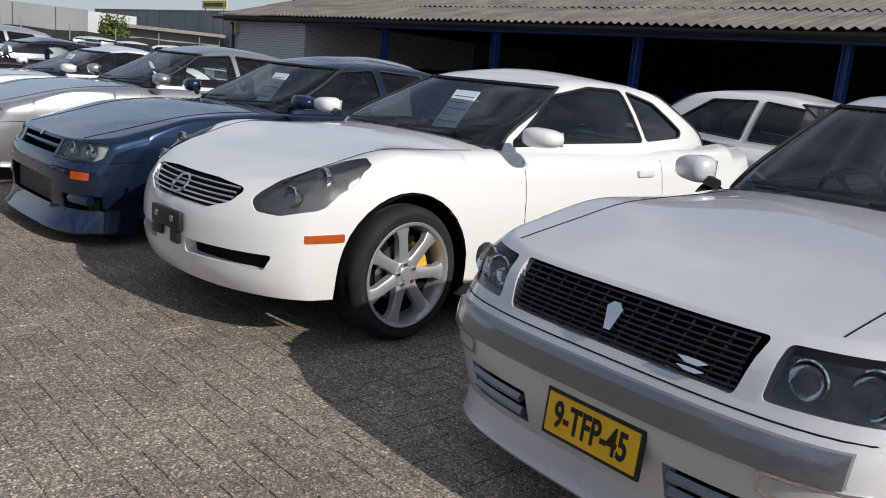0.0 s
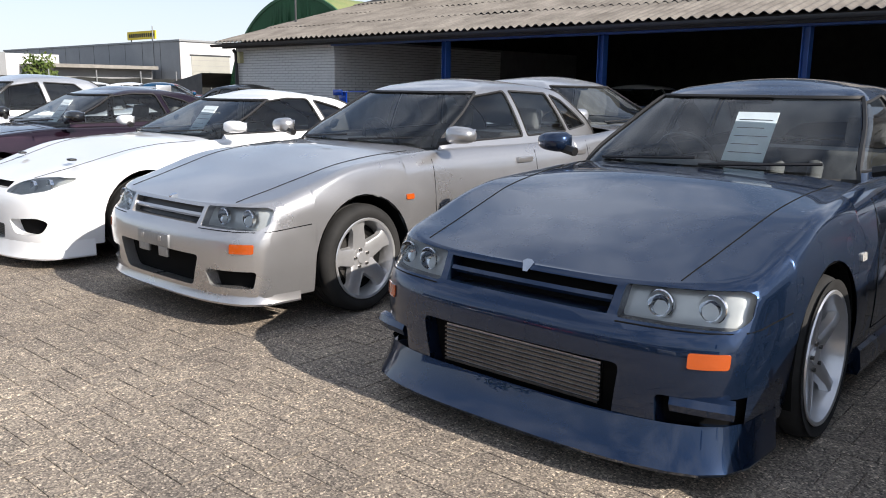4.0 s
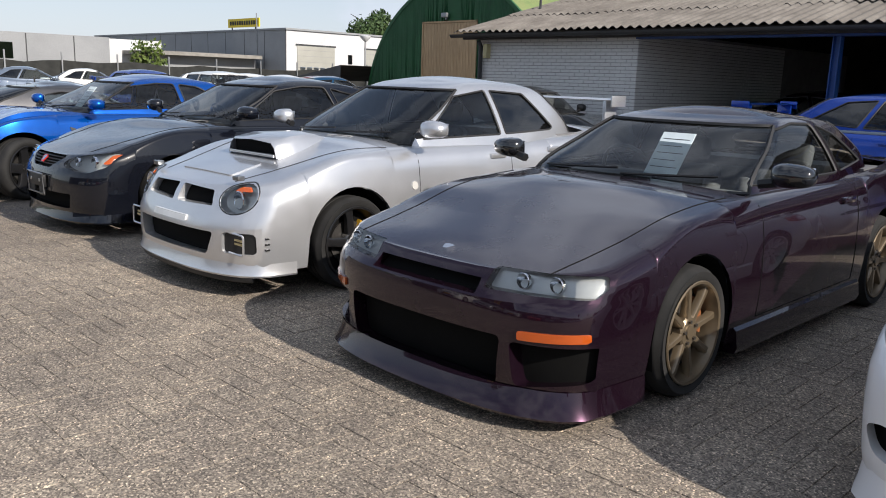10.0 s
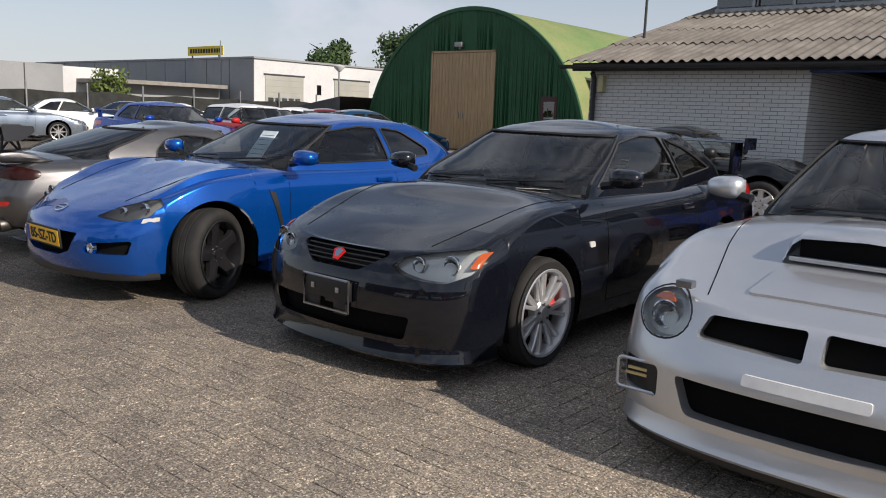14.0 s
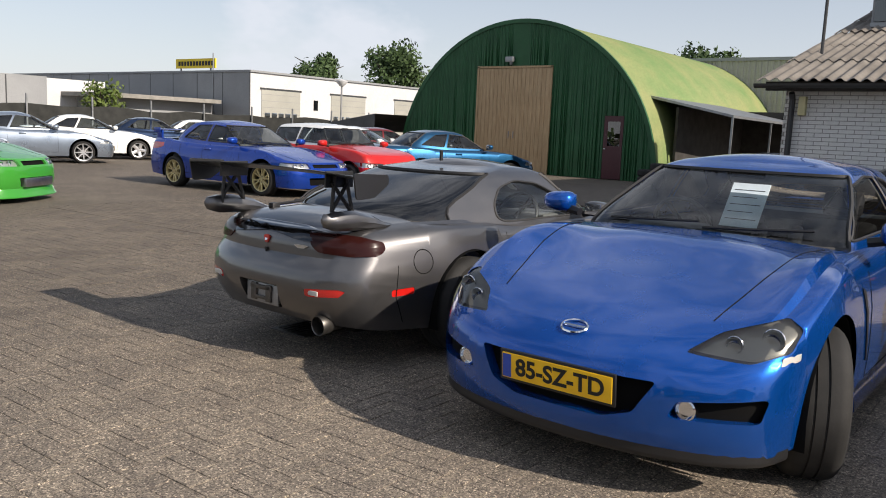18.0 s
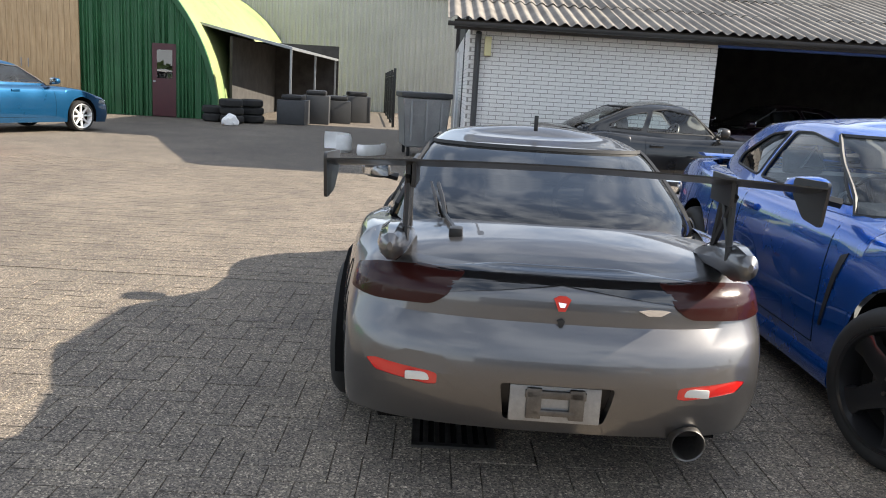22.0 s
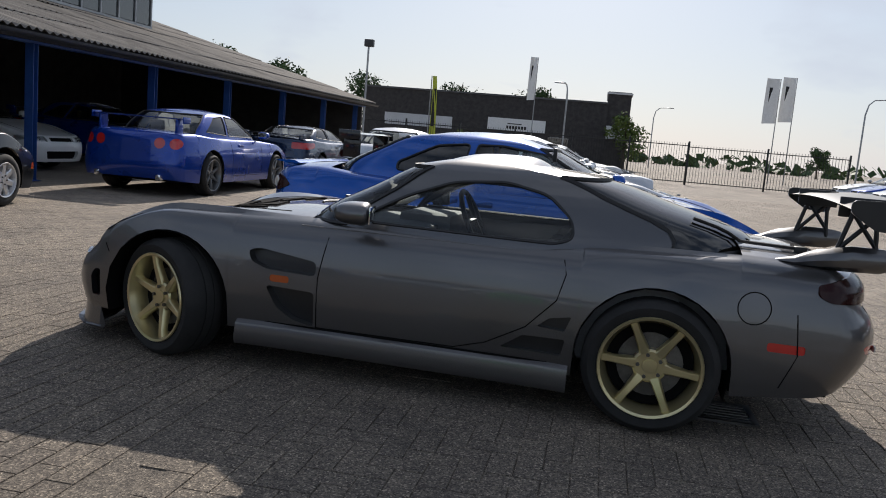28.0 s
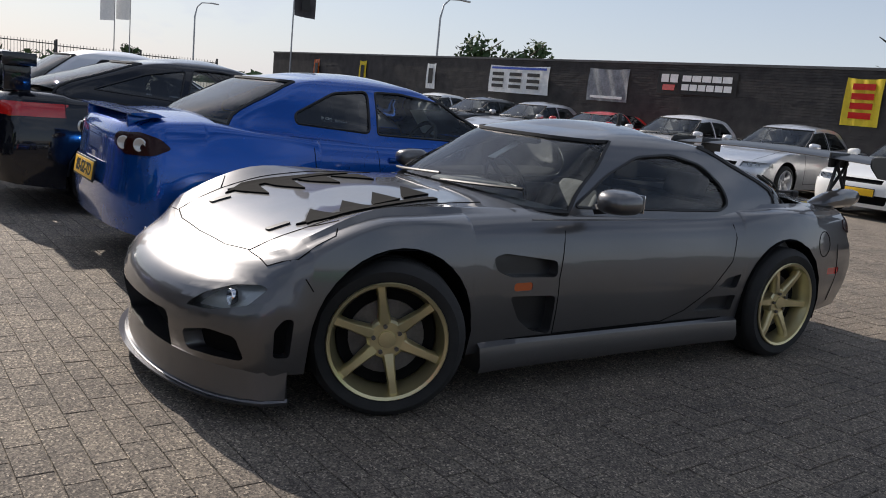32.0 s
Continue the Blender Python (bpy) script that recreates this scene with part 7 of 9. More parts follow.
for s in (1, -1):
    pad("tail_light", bv, rounded([(-1.095, 0.77), (-1.075, 0.70), (-1.03, 0.664), (-0.83, 0.655), (-0.68, 0.662), (-0.645, 0.69), (-0.66, 0.735), (-0.78, 0.762), (-0.95, 0.775)], 0.02), oblique(s, 40), M["smokered"], rx, 0.008, 0.02, "smoked red tail lamp")
# black band between the tail lamps, and the lamps' shared gloss
pad("tail_band", bv, [(-0.40, 0.705), (-0.46, 0.772), (-0.2, 0.792), (0.2, 0.792), (0.46, 0.772), (0.40, 0.705), (0.35, 0.742), (0.2, 0.752), (-0.2, 0.752), (-0.35, 0.742)], BACK, M["blackgloss"], rx, 0.004, 0.01)
badge(rx, bv, 0, 0.70, BACK, 0.055, 0.048, M["redcaliper"])
badge(rx, bv, 0, 0.702, BACK, 0.036, 0.033, M["chrome"])
badge(rx, bv, 0, 0.638, BACK, 0.025, 0.025, M["ink"], "lock")
badge(rx, bv, -0.30, 0.685, BACK, 0.11, 0.02, M["chrome"])
for s in (1, -1):
    h, no = drop(bv, s * 0.455, 0.446, BACK)
    o = part("reverse_lens", boxed(-0.003, 0.006, -0.04, 0.04, -0.014, 0.014, 0.005), M["whitelens"], rx)
    o.matrix_basis = pose(h.x - 0.004, s * 0.455, 0.446)
    pad("bonnet_lock", bv, rounded([(s * 0.34, 1.46), (s * 0.34, 1.55), (s * 0.38, 1.55), (s * 0.38, 1.46)], 0.01), ABOVE, M["black"], rx, 0.008)
part("plate_bracket", boxed(-2.17, -2.155, -0.15, 0.15, 0.32, 0.44, 0.006), M["galv"], rx)
for y, z, w, hh in ((-0.07, 0.385, 0.05, 0.10), (0.07, 0.385, 0.05, 0.10), (0, 0.415, 0.20, 0.025), (0, 0.355, 0.15, 0.02)):
    part("bracket_bar", boxed(-2.183, -2.167, y - w / 2, y + w / 2, z - hh / 2, z + hh / 2, 0.004), M["steel"], rx)
bm = bmesh.new()
revolve(bm, [(0.046, 0.34), (0.048, 0.02), (0.062, 0.0), (0.064, -0.065), (0.061, -0.07), (0.057, -0.065), (0.055, 0.25), (0.0, 0.26)], 28)
bmesh.ops.transform(bm, matrix=Matrix.Translation((-2.06, -0.46, 0.26)) @ pose(0, 0, 0, 4, 0, -90) @ Matrix.Diagonal((0.9, 1, 0.9, 1)), verts=bm.verts)
part("exhaust", bm, M["steel"], rx, "wide dull steel exhaust pipe")
# tall wing on two stands
wing = new("rear_wing")
wing.parent = rx
tagged(wing, "large black carbon rear wing on trussed stands")
bm = bmesh.new()
prev = None
for i in range(17):
    y = lerp(-0.77, 0.77, i / 16)
    sag = 0.02 * (1 - (abs(y) / 0.77) ** 2)
    ring = [bm.verts.new((-2.05 + c * 0.25, y, 1.075 + t + sag)) for c, t in ((0.5, 0.0), (0.3, 0.014), (-0.05, 0.020), (-0.5, 0.034), (-0.5, 0.029), (-0.05, 0.004), (0.3, -0.006))]
    if prev:
        for j in range(7):
            bm.faces.new((prev[j], prev[(j + 1) % 7], ring[(j + 1) % 7], ring[j]))
    else:
        bm.faces.new(ring)
    prev = ring
bm.faces.new(prev[::-1])
part("wing_blade", bm, M["carbon"], wing)
for s in (1, -1):
    bm = bmesh.new()
    slab(bm, rounded([(-0.10, -0.095), (-0.125, 0.045), (0.13, 0.035), (0.135, -0.015), (0.03, -0.085)], 0.02), -0.005, 0.005, Matrix.Translation((-2.05, s * 0.775, 1.08)) @ pose(0, 0, 0, 90))
    part("end_plate", bm, M["carbon"], wing)
    bm = bmesh.new()
    for (a, b) in (((-1.94, 0.88), (-2.0, 1.10)), ((-1.94, 0.88), (-2.10, 1.06)), ((-2.10, 0.86), (-2.08, 1.10)), ((-2.10, 0.90), (-1.98, 1.06))):
        tube(bm, [(a[0], s * 0.52, a[1]), (b[0], s * 0.52, b[1])], 0.011, 6)
    box(bm, -2.13, -1.93, s * 0.50 - 0.007, s * 0.50 + 0.007, 1.03, 1.12, 0.003)
    part("wing_stand", bm, M["black"], wing)
    bm = bmesh.new()
    prev = None
    for x, z0, z1, w in ((-1.68, 0.808, 0.818, 0.03), (-1.76, 0.792, 0.84, 0.07), (-1.85, 0.785, 0.885, 0.075), (-1.99, 0.785, 0.92, 0.072), (-2.11, 0.79, 0.92, 0.06), (-2.18, 0.815, 0.905, 0.038), (-2.20, 0.845, 0.875, 0.01)):
        ring = [bm.verts.new((x, s * 0.56 + 0.82 * w * math.cos(a), lerp(z0, z1, 0.48) + (z1 - z0) * 0.44 * math.sin(a))) for a in (2 * math.pi * k / 10 for k in range(10))]
        if prev:
            for j in range(10):
                bm.faces.new((prev[j], prev[(j + 1) % 10], ring[(j + 1) % 10], ring[j]))
        else:
            bm.faces.new(ring)
        prev = ring
    bm.faces.new(prev[::-1])
    part("wing_pod", bm, SHADE, wing)
# vented bonnet, its openings' shade drawn as near-black pads, and wiper of the hatch
for s in (1, -1):
    for k in range(4):
        x, y = 0.84 + 0.16 * k, 0.13 + 0.035 * k
        pad("bonnet_vent", bv, [(s * y, x), (s * (y + 0.22), x - 0.02), (s * (y + 0.24), x + 0.115), (s * (y + 0.16), x + 0.085)], ABOVE, M["dark"], rx, 0.008, 0.02)
    pad("bonnet_vent", bv, [(s * 0.42, 0.84), (s * 0.46, 0.84), (s * 0.505, 1.36), (s * 0.43, 1.46)], ABOVE, M["dark"], rx, 0.008, 0.02)
hatch = [o for o in rx.children if o.name.startswith("rear_window")][0].data
hv = BVHTree.FromPolygons([v.co for v in hatch.vertices], [p.vertices for p in hatch.polygons])
bm = bmesh.new()
pts = []
for k in range(10):
    ray_from = Vector((-1.82 + 0.055 * k, 0.36 + 0.010 * k, 3))
    tops = [t.ray_cast(ray_from, Vector((0, 0, -1)))[0] for t in (hv, bv)]
    pts.append(max((h for h in tops if h is not None), key=lambda h: h.z) + Vector((0, 0, 0.016)))
tube(bm, pts, 0.009, 5)
tube(bm, [p + Vector((0, 0.03, 0.004)) for p in pts[4:]], 0.006, 5)
box(bm, -1.85, -1.79, 0.335, 0.385, pts[0].z - 0.03, pts[0].z + 0.012, 0.01)
part("rear_wiper", bm, M["black"], rx)
o = part("roof_aerial", boxed(-0.62, -0.60, -0.01, 0.01, 1.15, 1.225, 0.004), M["black"], rx)
o = part("paper_tag", boxed(-0.002, 0.002, -0.03, 0.03, -0.11, 0.11), M["paperwhite"], rx)
o.matrix_basis = pose(0.08, -0.10, 0.985, 0, -62, 0)

# ---- other parked cars ----
def far_sedan(name, label, at, yaw, mat, wheel=("five", 0.31, 0.21, "silverwheel"), wing=0, plate=None, four=True, **over):
    k = dict(L=4.45, W=1.72, H=1.38, WB=2.55, FO=0.9, hf=0.67, cowl=(0.72, 0.92), ws_top=(-0.04,), rg_top=(-1.0,), rg_bot=(-1.6, 0.99), belt=0.90, tail=0.97, sill=0.2, wheel=wheel,
             windows=(("f", rounded([(0.50, 0.94), (0.05, 1.235), (-0.33, 1.275), (-0.36, 0.955)], 0.02)), ("r", rounded([(-0.42, 0.957), (-0.395, 1.275), (-0.80, 1.26), (-1.16, 1.0)], 0.02))) if four else
             (("d", rounded([(0.50, 0.94), (0.05, 1.235), (-0.4, 1.275), (-0.55, 0.955)], 0.02)), ("q", rounded([(-0.62, 0.96), (-0.47, 1.27), (-0.80, 1.24), (-1.2, 1.0)], 0.02), "glass_dark")),
             lights=[("headlight", rounded([(s * 0.40, 0.55), (s * 0.42, 0.645), (s * 0.82, 0.65), (s * 0.83, 0.56)], 0.015), FRONT, "lens", "silverwheel", [(s * 0.55, 0.6, 0.04), (s * 0.68, 0.6, 0.04)]) for s in (1, -1)],
             holes=[("air_intake", rounded([(-0.42, 0.24), (-0.46, 0.38), (0.46, 0.38), (0.42, 0.24)], 0.03), FRONT, 0.06, "dark"), ("grille", [(-0.33, 0.56), (-0.33, 0.625), (0.33, 0.625), (0.33, 0.56)], FRONT, 0.04, "dark")],
             tails=[("tail_light", rounded([(s * 0.45, 0.74), (s * 0.45, 0.88), (s * 0.80, 0.88), (s * 0.80, 0.74)], 0.03), BACK, "red") for s in (1, -1)],
             lines=doors((0.66, -0.40, -1.1) if four else (0.62, -0.62), 0.3, 0.9) + bonnet(0.8, 2.0, 0.66, 0.54, 0.12), handles=((-0.25, 0.80),), mirror=(0.55, 0.80, 1.0))
    k.update(over)
    if plate:
        k["plates"] = [plate]
    c = build_car(name, label, at, yaw, mat, **k)
    if wing:
        tail_wing(c[0], -(k["L"] - k["WB"] / 2 - k["FO"]) + 0.25, k["tail"], 1.35, 0.2, 0.44, wing, mat, True)
    return c


# black rear-engined coupe by the brick wall
c911, bv, gv = build_car("coupe", "black rounded rear-engined coupe parked by the white brick wall", (10.66, 20.05), -84, P["darkgreen911"], L=4.27, W=1.66, H=1.30, WB=2.272, FO=0.93, hf=0.64, cowl=(0.62, 0.86), ws_top=(0.12,), rg_top=(-0.62,), rg_bot=(-1.42, 0.92), belt=0.87, tail=0.78, tailzc=0.84, sill=0.2, nf=2.2, la=0.32, lb=0.36, edge=0.12, fender=0.09, flare=0.03,
        wheel=("cup", 0.31, 0.215, "silverwheel"), windows=(("d", rounded([(0.42, 0.90), (0.18, 1.13), (-0.22, 1.20), (-0.42, 1.18), (-0.52, 0.91)], 0.03)), ("q", rounded([(-0.58, 0.92), (-0.48, 1.16), (-0.72, 1.11), (-1.0, 0.98), (-0.98, 0.94)], 0.05))),
        lights=[("headlight", [(s * 0.56 + 0.1 * math.cos(i * 0.45), 0.62 + 0.1 * math.sin(i * 0.45)) for i in range(14)], FRONT, "lens", "chrome", None) for s in (1, -1)],
        tails=[("tail_light", rounded([(s * 0.40, 0.53), (s * 0.40, 0.63), (s * 0.78, 0.63), (s * 0.78, 0.53)], 0.02), BACK, "red") for s in (1, -1)] + [("tail_band", [(-0.38, 0.53), (-0.38, 0.63), (0.38, 0.63), (0.38, 0.53)], BACK, "smokered")]
        + [("indicator", rounded([(1.90, 0.42), (1.90, 0.50), (1.74, 0.50), (1.72, 0.42)], 0.01), v, "amber") for v in (LEFT, RIGHT)] + [("tail_light", rounded([(-2.04, 0.53), (-2.04, 0.62), (-1.86, 0.62), (-1.86, 0.54)], 0.01), v, "red") for v in (LEFT, RIGHT)],
        lines=doors((0.48, -0.56), 0.28, 0.86), handles=((-0.42, 0.74),), mirror=(0.42, 0.72, 0.95, (0.1, 0.19, 0.13)), mirror_mat=M["black"], plates=[((-2.07, 0, 0.40), 0.50, 0.10, 0, None, True)], rear_glass="glass")
tail_wing(c911, -1.62, 0.84, 0.95, 0.34, 0.3, 0.05, M["black"], False)
# blue coupe with rear wing, seen from behind
cg, bv, gv = far_sedan("coupe", "royal blue two-door coupe with round tail lamps and rear wing", (10.15, 13.75), -89, P["gtrblue"], ("six", 0.33, 0.24, "gunwheel"), 0, None, False, L=4.6, W=1.78, H=1.36, WB=2.665, flare=0.02,
        tails=[("tail_light", [(y + 0.082 * math.cos(i * 0.4), 0.80 + 0.082 * math.sin(i * 0.4)) for i in range(16)], BACK, "red") for y in (-0.70, -0.48, 0.48, 0.70)])
tail_wing(cg, -2.0, 0.97, 1.5, 0.22, 0.42, 0.20, P["gtrblue"], True)
for s in (1, -1):
    part("exhaust_tip", boxed(-2.36, -2.2, s * 0.5 - 0.05, s * 0.5 + 0.05, 0.24, 0.34, 0.04), M["chrome"], cg)
far_sedan("coupe", "dark navy sports coupe with pod spoiler", (10.25, 8.2), -90, P["navy"], ("five", 0.31, 0.22, "silverwheel"), 0.05, None, False, H=1.25)
far_sedan("coupe", "silver two-door coupe with four round tail lamps", (7.45, 9.6), -91, P["lightsilver"], ("five", 0.31, 0.22, "blackwheel"), 0, None, False, L=4.6, W=1.72, tail=0.99,
        tails=[("tail_light", [(y + 0.075 * math.cos(i * 0.4), 0.78 + 0.075 * math.sin(i * 0.4)) for i in range(16)], BACK, "smokered") for y in (-0.66, -0.46, 0.46, 0.66)],
        pads=[("bumper_band", [(-0.8, 0.60), (-0.8, 0.66), (0.8, 0.66), (0.8, 0.60)], BACK, "black", 0.006)])
far_sedan("sedan", "white sedan parked behind the silver coupe", (7.5, 3.6), -90, P["white"])
far_sedan("hatchback", "white hatchback with dark rear window", (7.7, -1.6), -90, P["white"], H=1.42, L=4.0)
far_sedan("station_wagon", "silver estate car with roof rails", (5.2, -5.2), 178, P["lightsilver"], L=4.6, rg_top=(-1.9,), rg_bot=(-2.15, 1.0), H=1.45)
# cars in the open shed
far_sedan("coupe", "dark violet coupe in the shed", (14.6, 17.2), 92, P["plum"], wing=0.1, four=False)
far_sedan("sedan", "white race sedan with side stripes in the shed", (15.3, 13.4), 180, P["white"])
far_sedan("coupe", "blue coupe with wing in the shed", (14.8, 9.6), 180, P["gtrblue"], wing=0.15, four=False)
# cars by the arched hut
far_sedan("sedan", "blue rally-style sedan with gold wheels", (9.55, 32.4), -87, P["gtrblue"], ("twin6", 0.31, 0.22, "goldwheel"), 0.16)
far_sedan("hatchback", "red small hatchback with white roof", (11.55, 31.9), -92, P["red"], ("five", 0.30, 0.19, "blackwheel"), L=3.65, W=1.68, H=1.41, WB=2.467, FO=0.62, hf=0.74, cowl=(0.68, 0.98), ws_top=(0.2,), rg_top=(-1.35,), rg_bot=(-1.55, 1.0), belt=0.95, tail=0.98,
        windows=(("d", rounded([(0.52, 0.99), (0.28, 1.28), (-0.45, 1.30), (-0.45, 1.0)], 0.02)), ("q", rounded([(-0.52, 1.0), (-0.52, 1.30), (-1.25, 1.28), (-1.3, 1.02)], 0.02))), roof_mat=P["white"], plate=((1.84, 0, 0.36), 0.5, 0.11, 0, None))
far_sedan("coupe", "teal two-door coupe with white rear bumper", (15.5, 31.7), -24, P["teal"], ("eight", 0.31, 0.21, "whitewheel"), 0, None, False, L=4.58,
        tails=[("tail_light", [(y + 0.08 * math.cos(i * 0.4), 0.78 + 0.08 * math.sin(i * 0.4)) for i in range(16)], BACK, "red") for y in (-0.70, -0.48, 0.48, 0.70)], pads=[("rear_bumper", [(-0.82, 0.32), (-0.82, 0.58), (0.82, 0.58), (0.82, 0.32)], BACK, P["white"], 0.01)])
far_sedan("coupe", "white two-door coupe behind the red hatchback", (13.7, 33.9), -88, P["white"], four=False)
far_sedan("coupe", "white coupe with pale wheels", (16.2, 35.3), -60, P["coolwhite"], four=False)
far_sedan("hatchback", "dark red hatchback by the hut", (18.6, 36.6), -30, P["maroon"])
# green drift car
cd, bv, gv = far_sedan("drift_car", "bright green drift coupe with yellow sun strip", (3.75, 33.6), -55, P["lime"], ("twin6", 0.31, 0.22, "silverwheel"), 0.12, None, False, flare=0.03)
lip(cd, bv, P["lime"], 1.1, 0.22, 0.08, 0.06, -58, 58)
part("intercooler", boxed(2.03, 2.20, -0.38, 0.38, 0.24, 0.37, 0.01), M["alu"], cd)
pad("bonnet_patch", bv, [(-0.5, 1.0), (-0.1, 1.0), (-0.15, 1.7), (-0.5, 1.6)], ABOVE, M["black"], cd, 0.004)
b2 = boxed(-0.004, 0.004, -0.55, 0.55, -0.05, 0.05)
o = part("sun_strip", b2, M["yellow"], cd)
o.matrix_basis = pose(0.10, 0, 1.265, 0, -62, 0)
# rows behind
far_sedan("coupe", "blue-silver two-door coupe with black bumper", (10.1, 42.6), -22, P["bluesilver"], ("eight", 0.31, 0.21, "silverwheel"), 0, ((2.19, 0, 0.42), 0.52, 0.11, 0, None), False)
far_sedan("coupe", "white two-door coupe in the back row", (13.0, 44.4), -25, P["white"], four=False)
far_sedan("sedan", "silver sedan in the back row", (6.6, 41.4), -30, P["lightsilver"])
far_sedan("sedan", "dark blue sedan in the back row", (16.2, 45.6), -25, P["navy"])
far_sedan("coupe", "grey coupe in the back row", (3.0, 43.0), -25, P["darkgrey"], four=False)
far_sedan("hatchback", "white estate car in the back row", (19.2, 46.8), -28, P["white"], L=4.3)
# row along the dark wall, noses to the yard
WESTCARS = (("hatchback", "white small hatchback with yellow plate", 19.4, "white"), ("sedan", "pale silver sedan before the dark wall", 16.8, "lightsilver"), ("sedan", "white sedan with bonnet vent and yellow plate", 14.2, "pearl"), ("coupe", "red coupe with low nose", 11.7, "red"), ("sedan", "silver sedan before the banners", 9.3, "silver"),
            ("sedan", "dark grey sedan before the banners", 6.9, "darkgrey"), ("sedan", "white sedan in the wall row", 4.5, "white"), ("sedan", "silver sedan in the wall row", 2.1, "lightsilver"), ("coupe", "silver coupe in the wall row", -0.3, "silver"), ("sedan", "white sedan near the gate", -2.7, "coolwhite"), ("coupe", "blue coupe near the gate", -5.1, "gtrblue"), ("sedan", "silver sedan by the gate", -7.6, "silver"))
for nm, lb_, y, pm in WESTCARS:
    far_sedan(nm, lb_, (-8.1, y), 2, P[pm], four=nm != "coupe", plate=((2.19, 0.0, 0.42), 0.5, 0.11, 0, None) if "yellow plate" in lb_ else None, H=1.30 if nm == "coupe" else 1.40)
# ---- office windows ----
n_pan = 22
pw = (OY1 - OY0) / n_pan
for i in range(n_pan):
    y0 = OY0 + i * pw
    part("window_panel", boxed(OX - 0.03, OX - 0.004, y0 + 0.04, y0 + pw - 0.04, OZ0 + 0.55, OZ1 - 0.12, 0.004), M["winglass"], office, smooth=False)
    part("mullion", boxed(OX - 0.07, OX - 0.002, y0 - 0.03, y0 + 0.03, OZ0 + 0.4, OZ1 - 0.05), M["galv"], office, smooth=False)
part("sill", boxed(OX - 0.10, OX - 0.001, OY0, OY1, OZ0 + 0.44, OZ0 + 0.52), M["galv"], office, smooth=False)
part("rail", boxed(OX - 0.08, OX - 0.001, OY0, OY1, OZ1 - 0.12, OZ1 - 0.04), M["bluesteel"], office, smooth=False)
part("name_board", boxed(OX - 0.16, OX - 0.11, 12.2, 19.5, OZ0 + 0.85, OZ1 - 0.35), M["paperwhite"], office, "white name board with dark bars", smooth=False)
for k in range(9):
    part("board_bar", boxed(OX - 0.168, OX - 0.158, 12.6 + 0.74 * k, 13.1 + 0.74 * k, 4.35, 4.62), M["ink"], office, smooth=False)

# ---- white workshops beyond the fence ----
hall = thing("workshop_hall", "long white flat-roofed workshop hall with roller doors", "building", kind="structure")
WX, WY = 33.7, 61.9
part("wall", boxed(WX, WX + 26, WY, WY + 34, 0, 4.62), M["whitewall"], hall, "white panel wall", smooth=False)
part("wall", boxed(WX - 0.05, WX - 0.003, WY + 0.0, WY + 34, 0, 4.60), M["greywall"], hall, "grey panel wall", smooth=False)
part("roof_edge", boxed(WX - 0.12, WX + 26.1, WY - 0.12, WY + 34, 4.62, 4.75), M["greywall"], hall, smooth=False)
for x0, x1 in ((34.6, 38.0), (41.0, 44.6), (48.0, 51.5)):
    d = part("roller_door", boxed(x0, x1, WY - 0.05, WY - 0.004, 0.1, 3.55), M["cladding"], hall, smooth=False)
    part("door_frame", boxed(x0 - 0.12, x1 + 0.12, WY - 0.04, WY - 0.002, 3.55, 3.68), M["gutter"], hall, smooth=False)
    for k in range(5):
        xa = x0 + 0.25 + k * (x1 - x0 - 0.4) / 5
        part("door_pane", boxed(xa, xa + 0.45, WY - 0.07, WY - 0.045, 1.75, 2.05, 0.02), M["winglass"], d)
    for k in range(8):
        part("door_rib", boxed(x0, x1, WY - 0.058, WY - 0.048, 0.3 + 0.42 * k, 0.32 + 0.42 * k), M["greywall"], d, smooth=False)
part("small_window", boxed(39.3, 39.7, WY - 0.04, WY - 0.003, 2.4, 3.1), M["winglass"], hall, smooth=False)
for k in range(12):
    part("panel_joint", boxed(WX - 0.06, WX - 0.048, WY + 2.8 * k, WY + 2.8 * k + 0.05, 0, 4.6), M["gutter"], hall, smooth=False)
part("mast", boxed(WX - 0.1, WX - 0.04, WY + 3.8, WY + 3.86, 0, 5.9), M["galv"], hall, smooth=False)
sign = thing("roof_sign", "small yellow roof sign with a dark line of letters", "sign")
part("sign_panel", boxed(WX + 0.3, WX + 0.4, WY + 4.1, WY + 8.6, 4.95, 5.6), M["yellow"], sign, smooth=False)
part("sign_post", boxed(WX + 0.32, WX + 0.38, WY + 4.6, WY + 4.7, 4.6, 4.95), M["gutter"], sign, smooth=False)
part("sign_post", boxed(WX + 0.32, WX + 0.38, WY + 8.0, WY + 8.1, 4.6, 4.95), M["gutter"], sign, smooth=False)
for k in range(12):
    part("letter_bar", boxed(WX + 0.285, WX + 0.302, WY + 4.3 + 0.34 * k, WY + 4.54 + 0.34 * k, 5.12, 5.42), M["ink"], sign, smooth=False)
low = thing("low_hall", "low grey industrial hall behind the yard", "building", kind="structure")
part("wall", boxed(-8, 23.4, 68, 90, 0, 3.55), M["greywall"], low, smooth=False)
part("wall", boxed(23.4, 27.4, 68.5, 90, 0, 3.5), M["whitewall"], low, smooth=False)
part("canopy", boxed(24.5, 33.0, 64.0, 69, 2.5, 2.75), M["concrete"], low, smooth=False)
part("canopy_wall", boxed(25.5, 33.0, 65.0, 69, 0, 2.5), M["greywall"], low, smooth=False)
part("window", boxed(15.6, 17.2, 67.95, 67.998, 1.9, 2.9), M["winglass"], low, smooth=False)
